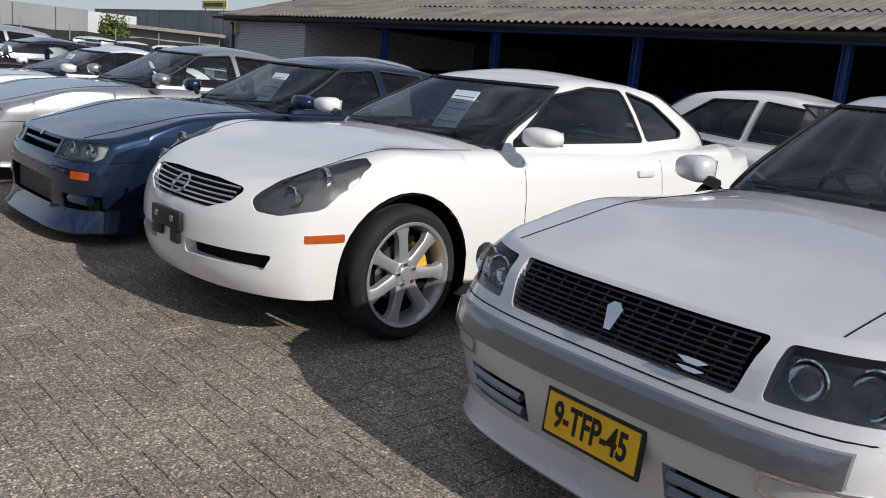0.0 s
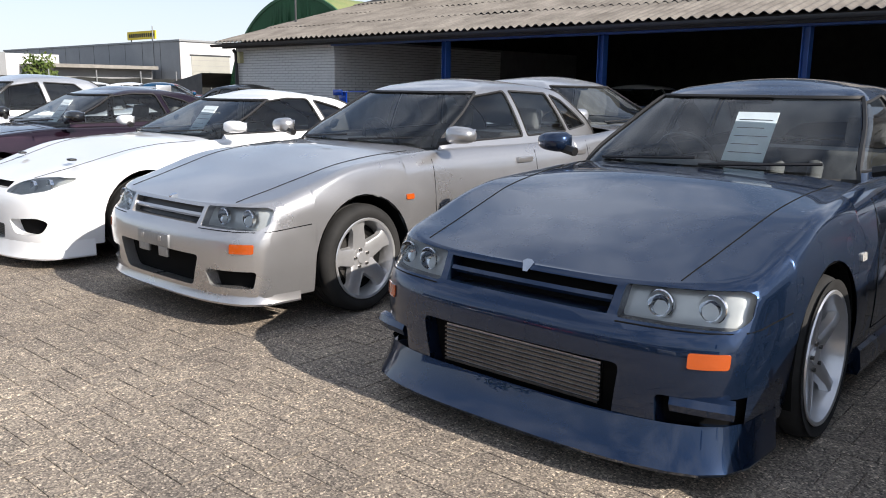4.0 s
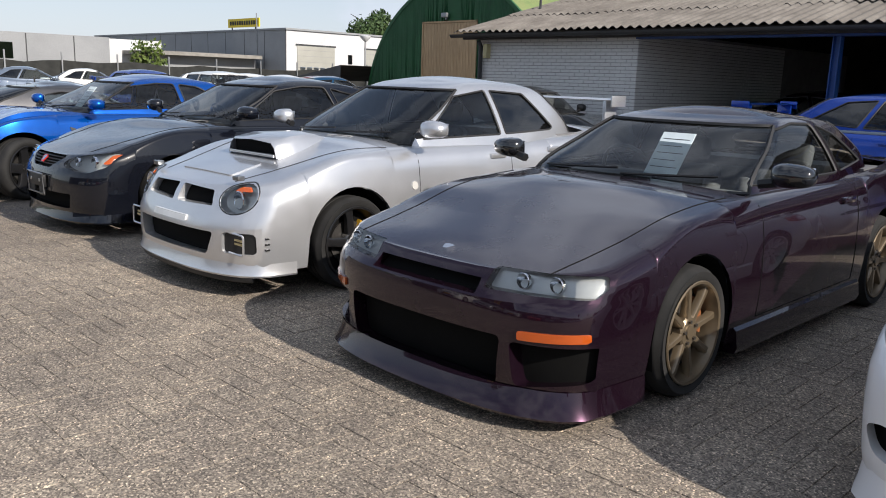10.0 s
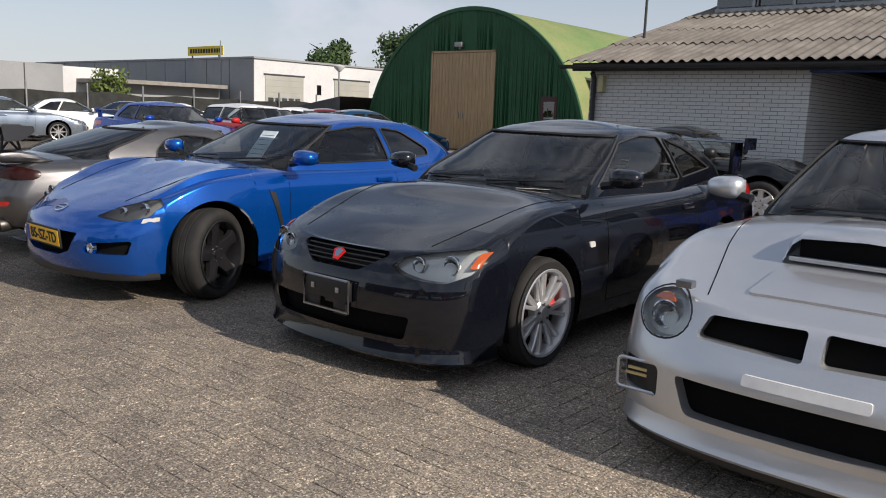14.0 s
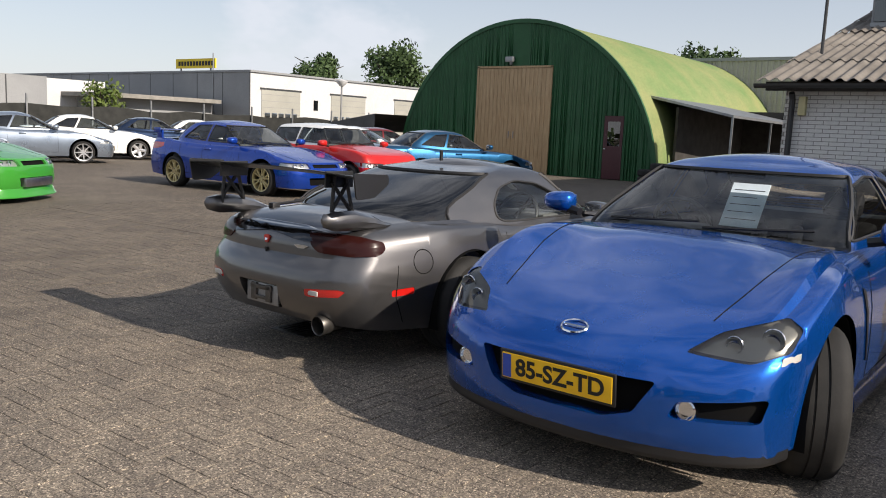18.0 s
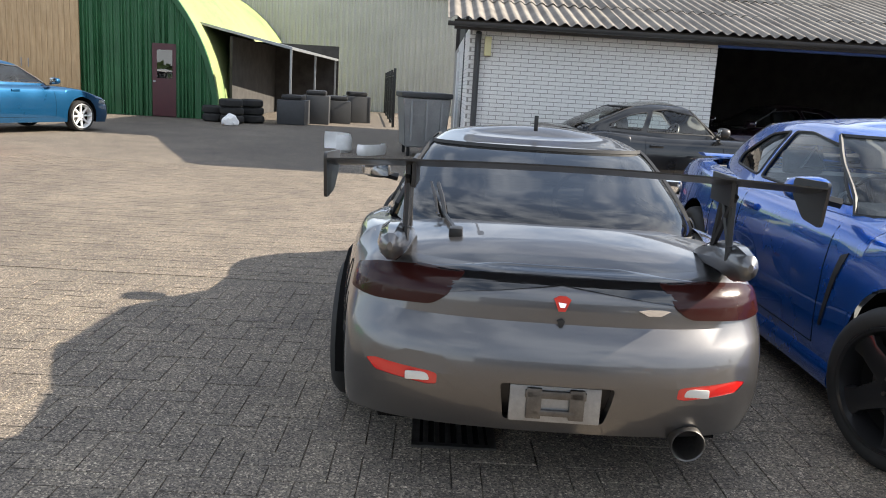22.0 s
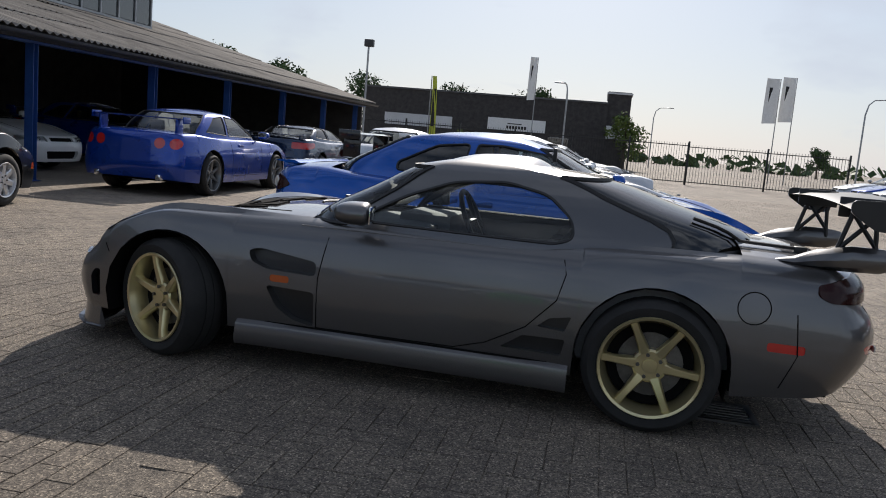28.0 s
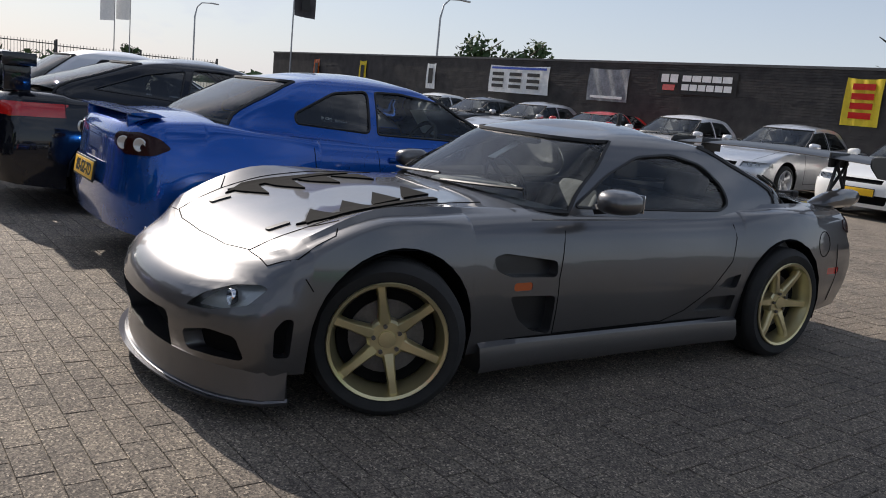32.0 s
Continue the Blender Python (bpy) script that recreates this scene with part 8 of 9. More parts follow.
for k in range(10):
    part("panel_joint", boxed(-6 + 3 * k, -5.94 + 3 * k, 67.97, 67.997, 0, 3.5), M["gutter"], low, smooth=False)

# ---- ribbed hall behind the arched hut ----
rib = thing("ribbed_hall", "tall hall of pale grey ribbed steel cladding", "building", kind="structure")
bm = bmesh.new()
y = 17.0
prev = None
k = 0
while y < 50.0:
    for dy, dx in ((0.0, 0.0), (0.10, 0.0), (0.13, -0.035), (0.23, -0.035), (0.26, 0.0)):
        r = [bm.verts.new((38.0 + dx, y + dy, 0)), bm.verts.new((38.0 + dx, y + dy, 5.2))]
        if prev:
            bm.faces.new((prev[0], r[0], r[1], prev[1]))
        prev = r
    y += 0.27
part("cladding", bm, M["cladding"], rib, smooth=False)
part("roof_edge", boxed(37.9, 60, 17, 50, 5.2, 5.35), M["greywall"], rib, smooth=False)
part("body", boxed(38.05, 60, 17, 50, 0, 5.2), M["cladding"], rib, smooth=False)

# ---- lean-to beside the hut ----
lean = thing("lean_to", "dark lean-to canopy with thin posts beside the hut", "canopy", kind="structure")
bm = bmesh.new()
vs = [bm.verts.new(p) for p in ((24.6, 30.45, 2.75), (31.5, 30.45, 2.75), (31.5, 27.0, 2.05), (24.6, 27.6, 2.15), (24.6, 30.45, 2.83), (31.5, 30.45, 2.83), (31.5, 27.0, 2.13), (24.6, 27.6, 2.23))]
for q in ((0, 1, 2, 3), (7, 6, 5, 4), (0, 3, 7, 4), (1, 5, 6, 2), (3, 2, 6, 7), (0, 4, 5, 1)):
    bm.faces.new([vs[i] for i in q])
part("canopy", bm, M["galv"], lean, smooth=False)
for x, yy in ((24.7, 27.65), (28.0, 27.4), (31.2, 27.1)):
    part("post", boxed(x - 0.03, x + 0.03, yy - 0.03, yy + 0.03, 0, 2.15), M["galv"], lean, smooth=False)
# added dark screen standing for the unlit open space under the canopy
part("back_boards", boxed(24.7, 31.4, 29.42, 29.5, 0, 2.45), M["darkwood"], lean, smooth=False)
part("back_sheet", boxed(31.4, 31.45, 27.0, 30.6, 0, 2.6), M["darkwood"], lean, smooth=False)

# ---- fences ----
def bar_fence(label, p0, p1, height, step=0.125, post=2.6, z0=0.08, thick=0.012, kind="fence"):
    f = thing("fence", label, "fence", kind="structure")
    a, b = Vector((*p0, 0)), Vector((*p1, 0))
    n = int((b - a).length / step)
    d = (b - a).normalized()
    s = Vector((-d.y, d.x, 0))
    vs, fs = [], []
    for i in range(n):
        c = a.lerp(b, (i + 0.5) / n)
        k = len(vs)
        for z in (z0, height):
            for o in (d + s, -d + s, -d - s, d - s):
                vs.append((*(c + o * thick * 0.7).to_2d(), z))
        fs += [(k + j, k + (j + 1) % 4, k + 4 + (j + 1) % 4, k + 4 + j) for j in range(4)]
    me = bpy.data.meshes.new("bars")
    me.from_pydata(vs, [], fs)
    me.materials.append(M["fence"])
    o = new("bars", me)
    o.parent = f
    tagged(o, kind="stuff")
    for z in (0.15, height - 0.12):
        bm = bmesh.new()
        tube(bm, [a + EZ * z, b + EZ * z], 0.022, 4)
        part("rail", bm, M["fence"], f)
    m = max(1, int((b - a).length / post))
    for i in range(m + 1):
        c = a.lerp(b, i / m)
        part("post", boxed(c.x - 0.04, c.x + 0.04, c.y - 0.04, c.y + 0.04, 0, height + 0.1, 0.005), M["fence"], f)
    return f


bar_fence("black steel bar fence along the street", (16.3, -14.5), (-0.9, -14.5), 2.05)
bar_fence("black steel sliding gate of upright bars", (-0.9, -14.8), (-8.4, -14.8), 2.0, 0.14)
bar_fence("black bar fence behind the brick corner", (25.0, 24.5), (37.0, 25.5), 1.7)
# green netting along the back of the yard
net = thing("netting_fence", "sagging dark netting on thin posts round the yard", "fence", kind="structure")
rnd = random.Random(5)
bm = bmesh.new()
pts = [(-6, 50.5), (4, 50.5), (14, 51.0), (24, 50.0), (31, 46.5)]
prev = None
for i in range(len(pts) - 1):
    for k in range(12):
        p = Vector(pts[i]).lerp(Vector(pts[i + 1]), k / 12)
        sag = 0.12 * math.sin(math.pi * (k % 4) / 4)
        r = [bm.verts.new((p.x, p.y + rnd.uniform(-0.08, 0.08), 0)), bm.verts.new((p.x, p.y + rnd.uniform(-0.12, 0.12), 0.9)), bm.verts.new((p.x, p.y, 1.75 - sag + rnd.uniform(-0.05, 0.05)))]
        if prev:
            bm.faces.new((prev[0], r[0], r[1], prev[1]))
            bm.faces.new((prev[1], r[1], r[2], prev[2]))
        prev = r
part("net", bm, M["netting"], net)
for i in range(len(pts) - 1):
    for k in range(4):
        p = Vector(pts[i]).lerp(Vector(pts[i + 1]), k / 4)
        part("post", boxed(p.x - 0.03, p.x + 0.03, p.y - 0.1, p.y - 0.04, 0, 2.1), M["galv"], net, smooth=False)

# ---- street building beyond the gate ----
sb = thing("street_building", "long dark brick commercial building with white panels", "building", kind="structure", m=pose(-2.8, 0, 0))
part("wall", boxed(6.0, 27.0, -60, -42, 0, 5.25), M["darkbrick"], sb, smooth=False)
part("tower", boxed(4.2, 6.1, -52, -42.1, 0, 6.3), M["darkbrick"], sb, smooth=False)
part("tower_cap", boxed(4.1, 6.2, -52.1, -42.0, 6.1, 6.25), M["whitewall"], sb, smooth=False)
part("white_panel", boxed(19.0, 25.0, -42.1, -41.99, 2.2, 3.2), M["whitewall"], sb, smooth=False)
part("white_panel", boxed(3.9, 8.1, -42.25, -41.99 - 0.02, 2.4, 3.5), M["whitewall"], sb, smooth=False)
part("name_panel", boxed(11.0, 15.9, -42.4, -41.9, 2.4, 3.45), M["paperwhite"], sb, smooth=False)
for k in range(7):
    part("letter_bar", boxed(12.6 + 0.25 * k, 12.78 + 0.25 * k, -41.9, -41.88, 2.6, 2.85), M["ink"], sb, smooth=False)
part("roof_mark", boxed(13.0, 14.2, -41.9, -41.88, 2.98, 3.06), M["ink"], sb, smooth=False)
for x in (9.0, 16.8):
    part("shopfront", boxed(x, x + 1.7, -42.05, -41.98, 0.1, 2.2), M["winglass"], sb, smooth=False)
part("roof", boxed(6.0, 27.0, -60, -41.9, 5.25, 5.4), M["roofgrey"], sb, smooth=False)

# ---- dark brick wall along the west side ----
WW = -10.45
wall_w = structure("wall_west", boxed(WW - 0.3, WW, -12.6, 26.0, 0, 2.66), M["darkbrick"], "dark brick boundary wall with a thin coping")
part("coping", boxed(WW - 0.34, WW + 0.04, -12.6, 26.0, 2.66, 2.72), M["roofgrey"], wall_w, smooth=False)
vs, fs = [], []
rnd = random.Random(2)
for r in range(41):
    y = -12.5 + (0.11 if r % 2 else 0)
    while y < 26.0:
        z = 0.01 + r * 0.0645
        k = len(vs)
        dx = rnd.uniform(0.008, 0.016)
        for (yy, zz) in ((y, z), (y + 0.21, z), (y + 0.21, z + 0.053), (y, z + 0.053)):
            vs.append((WW + dx, yy, zz))
        for (yy, zz) in ((y, z), (y + 0.21, z), (y + 0.21, z + 0.053), (y, z + 0.053)):
            vs.append((WW, yy, zz))
        fs += [(k, k + 1, k + 2, k + 3), (k, k + 4, k + 5, k + 1), (k + 3, k + 2, k + 6, k + 7)]
        y += 0.22
me = bpy.data.meshes.new("bricks")
me.from_pydata(vs, [], fs)
me.materials.append(M["darkbrick"])
o = new("bricks", me)
o.parent = wall_w
tagged(o, kind="stuff")


def banner(label, y0, y1, z0, z1, base, marks):
    b = thing("banner", label, "banner")
    bm = bmesh.new()
    n = 14
    prev = None
    for i in range(n + 1):
        y = lerp(y0, y1, i / n)
        r = [bm.verts.new((WW + 0.05 + 0.02 * math.sin(i * 1.3 + j), y, lerp(z0, z1, j / 4) - (0.03 * math.sin(math.pi * i / n) if j == 4 else 0))) for j in range(5)]
        if prev:
            for j in range(4):
                bm.faces.new((prev[j], r[j], r[j + 1], prev[j + 1]))
        prev = r
    part("cloth", bm, base, b)
    for (a0, a1, c0, c1, mm) in marks:
        part("print_bar", boxed(WW + 0.072, WW + 0.078, lerp(y0, y1, a0), lerp(y0, y1, a1), lerp(z0, z1, c0), lerp(z0, z1, c1)), mm, b, smooth=False)
    return b


bl = M["plateblue"]
banner("white banner with rows of small dark marks", 4.55, 7.4, 1.62, 2.48, M["paperwhite"], [(0.06 + 0.3 * (k % 3), 0.26 + 0.3 * (k % 3), 0.62 - 0.22 * (k // 3), 0.74 - 0.22 * (k // 3), M["ink"]) for k in range(9)] + [(0.04, 0.96, 0.86, 0.94, bl)])
banner("grey picture banner with pale lower edge", 9.05, 10.55, 1.60, 2.50, worn("banner_grey", (0.12, 0.13, 0.14), (0.4, 0.42, 0.44), 0.7, 2.5, 20), [(0.1, 0.9, 0.08, 0.16, M["paperwhite"])])
banner("black banner with a white chevron and bold white bars", 11.55, 13.95, 1.92, 2.50, M["ink"], [(0.33 + 0.125 * k, 0.44 + 0.125 * k, 0.56, 0.82, M["paperwhite"]) for k in range(5)] + [(0.33 + 0.105 * k, 0.42 + 0.105 * k, 0.18, 0.44, M["paperwhite"]) for k in range(6)] + [(0.05, 0.15, 0.5, 0.85, M["paperwhite"]), (0.17, 0.27, 0.5, 0.85, M["paperwhite"]), (0.08, 0.24, 0.15, 0.4, M["red"])])
banner("yellow banner with red marks", 16.6, 17.4, 1.5, 2.5, M["yellow"], [(0.2, 0.8, 0.15 + 0.2 * k, 0.28 + 0.2 * k, M["red"]) for k in range(4)])
for y, mm, lb2 in ((-8.1, M["amber"], "orange"), (-4.0, M["yellow"], "yellow-green"), (0.9, M["paperwhite"], "white")):
    banner("narrow " + lb2 + " upright banner on the wall", y, y + 0.55, 1.55, 2.45, mm, [(0.25, 0.75, 0.2, 0.8, M["ink"])])

# ---- poles, flags and lamps ----
def flag(label, x, y, h, cloth, w, hgt, turn=0.0, marks=None, slim=False):
    f = thing("flag_pole", label, "flag", pose(x, y, 0, 0, 0, turn))
    bm = bmesh.new()
    tube(bm, [(0, 0, 0), (0, 0, h)], 0.045, 8, taper=0.6)
    part("pole", bm, M["galv"], f)
    bm = bmesh.new()
    prev = None
    for i in range(9):
        r = []
        for j in range(9):
            u, v = i / 8, j / 8
            ww = w * (1 - (0.55 * v ** 2 if slim else 0))
            r.append(bm.verts.new((0.05 + ww * u, 0.10 * math.sin(u * 4 + v * 3), h - hgt + hgt * v - 0.06 * u * (1 - v))))
        if prev:
            for j in range(8):
                bm.faces.new((prev[j], r[j], r[j + 1], prev[j + 1]))
        prev = r
    part("cloth", bm, cloth, f)
    for (z0, z1) in marks or ():
        part("print_bar", boxed(0.05 + w * 0.3, 0.05 + w * 0.7, -0.09, -0.08, h - hgt + hgt * z0, h - hgt + hgt * z1), M["ink"], f, smooth=False)
    return f


def street_lamp(x, y, h, reach, turn):
    f = thing("street_lamp", "tall grey street lamp with curved arm", "street lamp", pose(x, y, 0, 0, 0, turn))
    bm = bmesh.new()
    tube(bm, [(0, 0, 0), (0, 0, h * 0.82), (reach * 0.12, 0, h * 0.93), (reach * 0.4, 0, h * 0.985), (reach, 0, h)], 0.07, 8, taper=0.5)
    part("pole", bm, M["galv"], f)
    part("lamp_head", boxed(reach - 0.1, reach + 0.7, -0.1, 0.1, h - 0.05, h + 0.05, 0.03), M["galv"], f)


M["darkcloth"] = worn("dark_flag_cloth", (0.03, 0.03, 0.035), (0.07, 0.065, 0.07), 0.8, 2, 30)
flag("white street flag with faint lettering", -8.8, -36, 7.6, M["paperwhite"], 0.9, 3.2, 0, ((0.1, 0.8),))
flag("white street flag beside its twin", -10.0, -36.5, 7.8, M["paperwhite"], 0.9, 3.2, 0, ((0.1, 0.8),))
flag("white flag on a slim pole by the street", 8.8, -36, 8.0, M["paperwhite"], 0.55, 3.2, 20, ((0.1, 0.8),))
flag("dark flag with red mark over the yard", -9.75, -9.2, 6.9, M["darkcloth"], 1.0, 2.6, 180, ((0.1, 0.35),))
flag("yellow-green feather flag by the shed", 12.8, -17.0, 4.6, plain("feather_yellow", (0.45, 0.5, 0.04), 0.6), 0.5, 3.4, 160, ((0.2, 0.8),), True)
street_lamp(-15.9, -40, 7.0, 1.6, 200)
street_lamp(-22.8, -16.1, 7.4, 1.8, 190)
street_lamp(-2, -70, 7.0, 1.6, 200)
street_lamp(6.2, -33, 6.0, 0.3, 0)
pole = thing("camera_pole", "slim dark pole with camera and floodlight", "pole", pose(14.0, 22.75, 0))
bm = bmesh.new()
tube(bm, [(0, 0, 0), (0, 0, 6.3)], 0.028, 8)
part("pole", bm, M["gutter"], pole)
part("floodlight", boxed(-0.18, 0.18, -0.12, 0.06, 6.0, 6.35, 0.02), M["gutter"], pole)
pole = thing("camera_pole", "grey pole with floodlight by the street", "pole", pose(15.0, -12.0, 0))
bm = bmesh.new()
tube(bm, [(0, 0, 0), (0, 0, 5.6)], 0.05, 8)
part("pole", bm, M["galv"], pole)
part("floodlight", boxed(-0.25, 0.2, -0.15, 0.15, 5.4, 5.75, 0.03), M["gutter"], pole)
yl = thing("yard_lamp", "grey lamp post with a round shade", "lamp post", pose(36.6, 56.5, 0))
bm = bmesh.new()
tube(bm, [(0, 0, 0), (0, 0, 3.9)], 0.06, 8)
part("pole", bm, M["galv"], yl)
bm = bmesh.new()
revolve(bm, [(0.0, 4.35), (0.38, 4.25), (0.36, 4.15), (0.12, 3.9), (0.0, 3.88)], 16, "z")
part("shade", bm, M["whitewall"], yl)
# wall lamps and side sheet at the brick corner
st2 = thing("low_shed", "dark sloping sheet roof beside the hut", "shed", kind="structure")
bm = bmesh.new()
vs = [bm.verts.new(p) for p in ((22.0, 40.3, 1.9), (30, 40.3, 1.9), (30, 44.5, 1.2), (22.0, 44.5, 1.2), (22.0, 40.3, 0), (22.0, 44.5, 0))]
bm.faces.new(vs[:4]), bm.faces.new((vs[0], vs[3], vs[5], vs[4]))
part("roof", bm, M["roofgrey"], st2, smooth=False)

# ---- clutter by the hut and the shed ----
def skip_bin(x, y, turn):
    b = thing("waste_container", "grey wheeled steel waste container with lid", "container", pose(x, y, 0, 0, 0, turn))
    bm = bmesh.new()
    vs = [bm.verts.new((sx * (0.6 if z > 0.5 else 0.52), sy * (0.45 if z > 0.5 else 0.38), z)) for z in (0.18, 1.1) for sx, sy in ((-1, -1), (1, -1), (1, 1), (-1, 1))]
    for q in ((0, 3, 2, 1), (4, 5, 6, 7), (0, 1, 5, 4), (1, 2, 6, 5), (2, 3, 7, 6), (3, 0, 4, 7)):
        bm.faces.new([vs[i] for i in q])
    bmesh.ops.bevel(bm, geom=list(bm.edges), offset=0.02, segments=1, affect="EDGES")
    part("bin_body", bm, M["galv"], b)
    part("lid", boxed(-0.64, 0.64, -0.48, 0.48, 1.1, 1.2, 0.03), M["gutter"], b)
    for sx in (-0.42, 0.42):
        for sy in (-0.3, 0.3):
            part("castor", boxed(sx - 0.04, sx + 0.04, sy - 0.03, sy + 0.03, 0, 0.18, 0.02), M["tyre"], b)
    for k in range(3):
        part("bin_rib", boxed(-0.64, -0.58, -0.3 + 0.28 * k, -0.26 + 0.28 * k, 0.3, 1.05), M["galv"], b)


skip_bin(15.35, 23.45, 8)
skip_bin(33.0, 28.8, 20)
for k, (x, y, n) in enumerate(((22.2, 28.8, 3), (22.95, 28.4, 3), (22.6, 29.4, 2))):
    ts = thing("tyre_stack", "stack of old black car tyres", "tyres", pose(x, y, 0))
    for j in range(n):
        bm = bmesh.new()
        revolve(bm, [(0.19, -0.1), (0.27, -0.11), (0.32, -0.07), (0.33, 0), (0.32, 0.07), (0.27, 0.11), (0.19, 0.1)], 24, "z")
        bmesh.ops.translate(bm, vec=(0.03 * (j % 2), 0.02 * j, 0.115 + 0.22 * j), verts=bm.verts)
        part("tyre", bm, M["tyre"], ts)


def bag(x, y, s, label, mat, seed):
    bm = bmesh.new()
    bmesh.ops.create_icosphere(bm, subdivisions=3, radius=1.0)
    for v in bm.verts:
        n = noise.noise(v.co * 1.6 + Vector((seed, 0, 0))) * 0.35 + noise.noise(v.co * 4 + Vector((seed, 3, 0))) * 0.1
        v.co = Vector((v.co.x * s[0], v.co.y * s[1], max(-0.35, v.co.z) * s[2])) * (1 + n)
    zmin = min(v.co.z for v in bm.verts)
    bmesh.ops.translate(bm, vec=(0, 0, -zmin), verts=bm.verts)
    o = part("plastic_bag", bm, mat)
    o.matrix_basis = pose(x, y, 0)
    tagged(o, label, "bag")


bag(21.2, 28.6, (0.22, 0.2, 0.2), "white crumpled plastic bag on the ground", M["paperwhite"], 1)
for k in range(4):
    cr = thing("crate", "dark crate of scrap parts under the canopy", "crate", pose(23.6 + 1.15 * k, 27.35 - 0.5 * k, 0, 0, 0, 5 * k))
    part("crate_box", boxed(-0.5, 0.5, -0.4, 0.4, 0, 0.7 + 0.15 * (k % 2), 0.02), M["gutter"], cr)
    part("crate_load", boxed(-0.42, 0.42, -0.3, 0.3, 0.7 + 0.15 * (k % 2), 0.85 + 0.15 * (k % 2), 0.06), M["black"], cr)
def bumper_skin(label, x, y, turn, w, d, hgt):
    """A loose curved bumper cover lying on the ground."""
    o = thing("bumper_cover", label, "bumper", pose(x, y, 0, 0, 0, turn))
    bm = bmesh.new()
    prev = None
    for i in range(19):
        a = math.pi * i / 18
        cx_, cy_ = -w * math.cos(a), d * math.sin(a) ** 0.6
        ring = [bm.verts.new((cx_ * k, cy_ * k, z)) for k, z in ((0.93, 0.0), (1.0, 0.05), (1.0, hgt * 0.75), (0.93, hgt), (0.90, hgt), (0.95, hgt * 0.72), (0.94, 0.06), (0.90, 0.0))]
        if prev:
            for q in range(8):
                bm.faces.new((prev[q], prev[(q + 1) % 8], ring[(q + 1) % 8], ring[q]))
        else:
            bm.faces.new(ring)
        prev = ring
    bm.faces.new(prev[::-1])
    part("skin", bm, M["whitewheel"], o)


bumper_skin("white loose bumper cover lying on the ground", 15.2, 25.2, 200, 0.52, 0.40, 0.33)
bumper_skin("smaller white bumper piece by the waste container", 14.75, 24.4, 150, 0.42, 0.2, 0.2)

# cast drain under the grey car's tail
dg = thing("drain_grate", "rusty black cast-iron drain grate set in the pavers", "grate", pose(2.465, 23.085, 0))
# near-black slab paints the dark of the pit between the bars
part("pit_cover", boxed(-0.155, 0.155, -0.155, 0.155, -0.02, 0.004), M["dark"], dg)
bm = bmesh.new()
for x0, x1, y0, y1 in ((-0.16, 0.16, -0.16, -0.13), (-0.16, 0.16, 0.13, 0.16), (-0.16, -0.13, -0.13, 0.13), (0.13, 0.16, -0.13, 0.13)):
    box(bm, x0, x1, y0, y1, -0.01, 0.010)
part("grate_frame", bm, M["steel"], dg, smooth=False)
for k in range(6):
    y = -0.108 + 0.043 * k
    part("grate_bar", boxed(-0.13, 0.13, y - 0.010, y + 0.010, -0.005, 0.009, 0.002), M["steel"], dg)

# ---- trees ----
def tree(label, x, y, h, w, seed, leaf="leaf", base=0.25, count=1500, size=0.34):
    rnd = random.Random(seed)
    t = thing("tree", label, "tree", pose(x, y, 0))
    bm = bmesh.new()
    tube(bm, [(0, 0, 0), (0.05, 0.02, h * 0.3), (0.0, 0.1, h * 0.6), (0.05, 0.05, h * 0.85)], 0.03 * h, 8, taper=0.25)
    for k in range(7):
        a = k * 2.4
        z = h * (0.28 + 0.08 * k)
        tube(bm, [(0, 0, z), (math.cos(a) * w * 0.25, math.sin(a) * w * 0.25, z + h * 0.12), (math.cos(a) * w * 0.32, math.sin(a) * w * 0.32, z + h * 0.15)], 0.009 * h, 5, taper=0.3)
    part("trunk", bm, M["bark"], t)
    lobes = []
    for k in range(16):
        a = rnd.uniform(0, 6.283)
        rr = rnd.uniform(0.1, 0.36) * w
        z = rnd.uniform(base + 0.12, 0.88) * h
        lobes.append((Vector((math.cos(a) * rr * (1.15 - z / h * 0.5), math.sin(a) * rr * (1.15 - z / h * 0.5), z)), rnd.uniform(0.14, 0.24) * w))
    vs, fs = [], []
    for i in range(count):
        c, r = rnd.choice(lobes)
        d = Vector((rnd.gauss(0, 1), rnd.gauss(0, 1), rnd.gauss(0, 0.8))).normalized()
        p = c + d * r * rnd.uniform(0.55, 1.08)
        u = Vector((rnd.gauss(0, 1), rnd.gauss(0, 1), rnd.gauss(0, 1))).normalized()
        v = u.cross(d).normalized()
        s = size * rnd.uniform(0.5, 1.1)
        k = len(vs)
        vs += [p - u * s * 0.5, p + v * s * 0.3, p + u * s * 0.5, p - v * s * 0.3]
        fs.append((k, k + 1, k + 2, k + 3))
    me = bpy.data.meshes.new("crown")
    me.from_pydata([tuple(v) for v in vs], [], fs)
    me.materials.append(M[leaf])
    o = new("crown", me)
    o.parent = t
    tagged(o, kind="stuff")


tree("full green tree behind the workshops", 58, 71, 9.6, 8.5, 1, count=5200, size=0.5)
tree("green tree beside the hut roof", 62, 62, 9.0, 7.0, 2, count=4600, size=0.5)
tree("green tree behind the workshops", 54, 77, 8.6, 8.0, 9, count=4200, size=0.5)
tree("green tree behind the ribbed hall", 66, 44, 9.4, 7.5, 3, count=4600, size=0.5)
tree("young pale green tree by the low hall", 22.5, 60.5, 3.4, 2.8, 4, "leaflight", 0.05, 900, 0.3)
tree("distant round green tree", 6, 90, 6.0, 7.5, 5, count=1400, size=0.6)
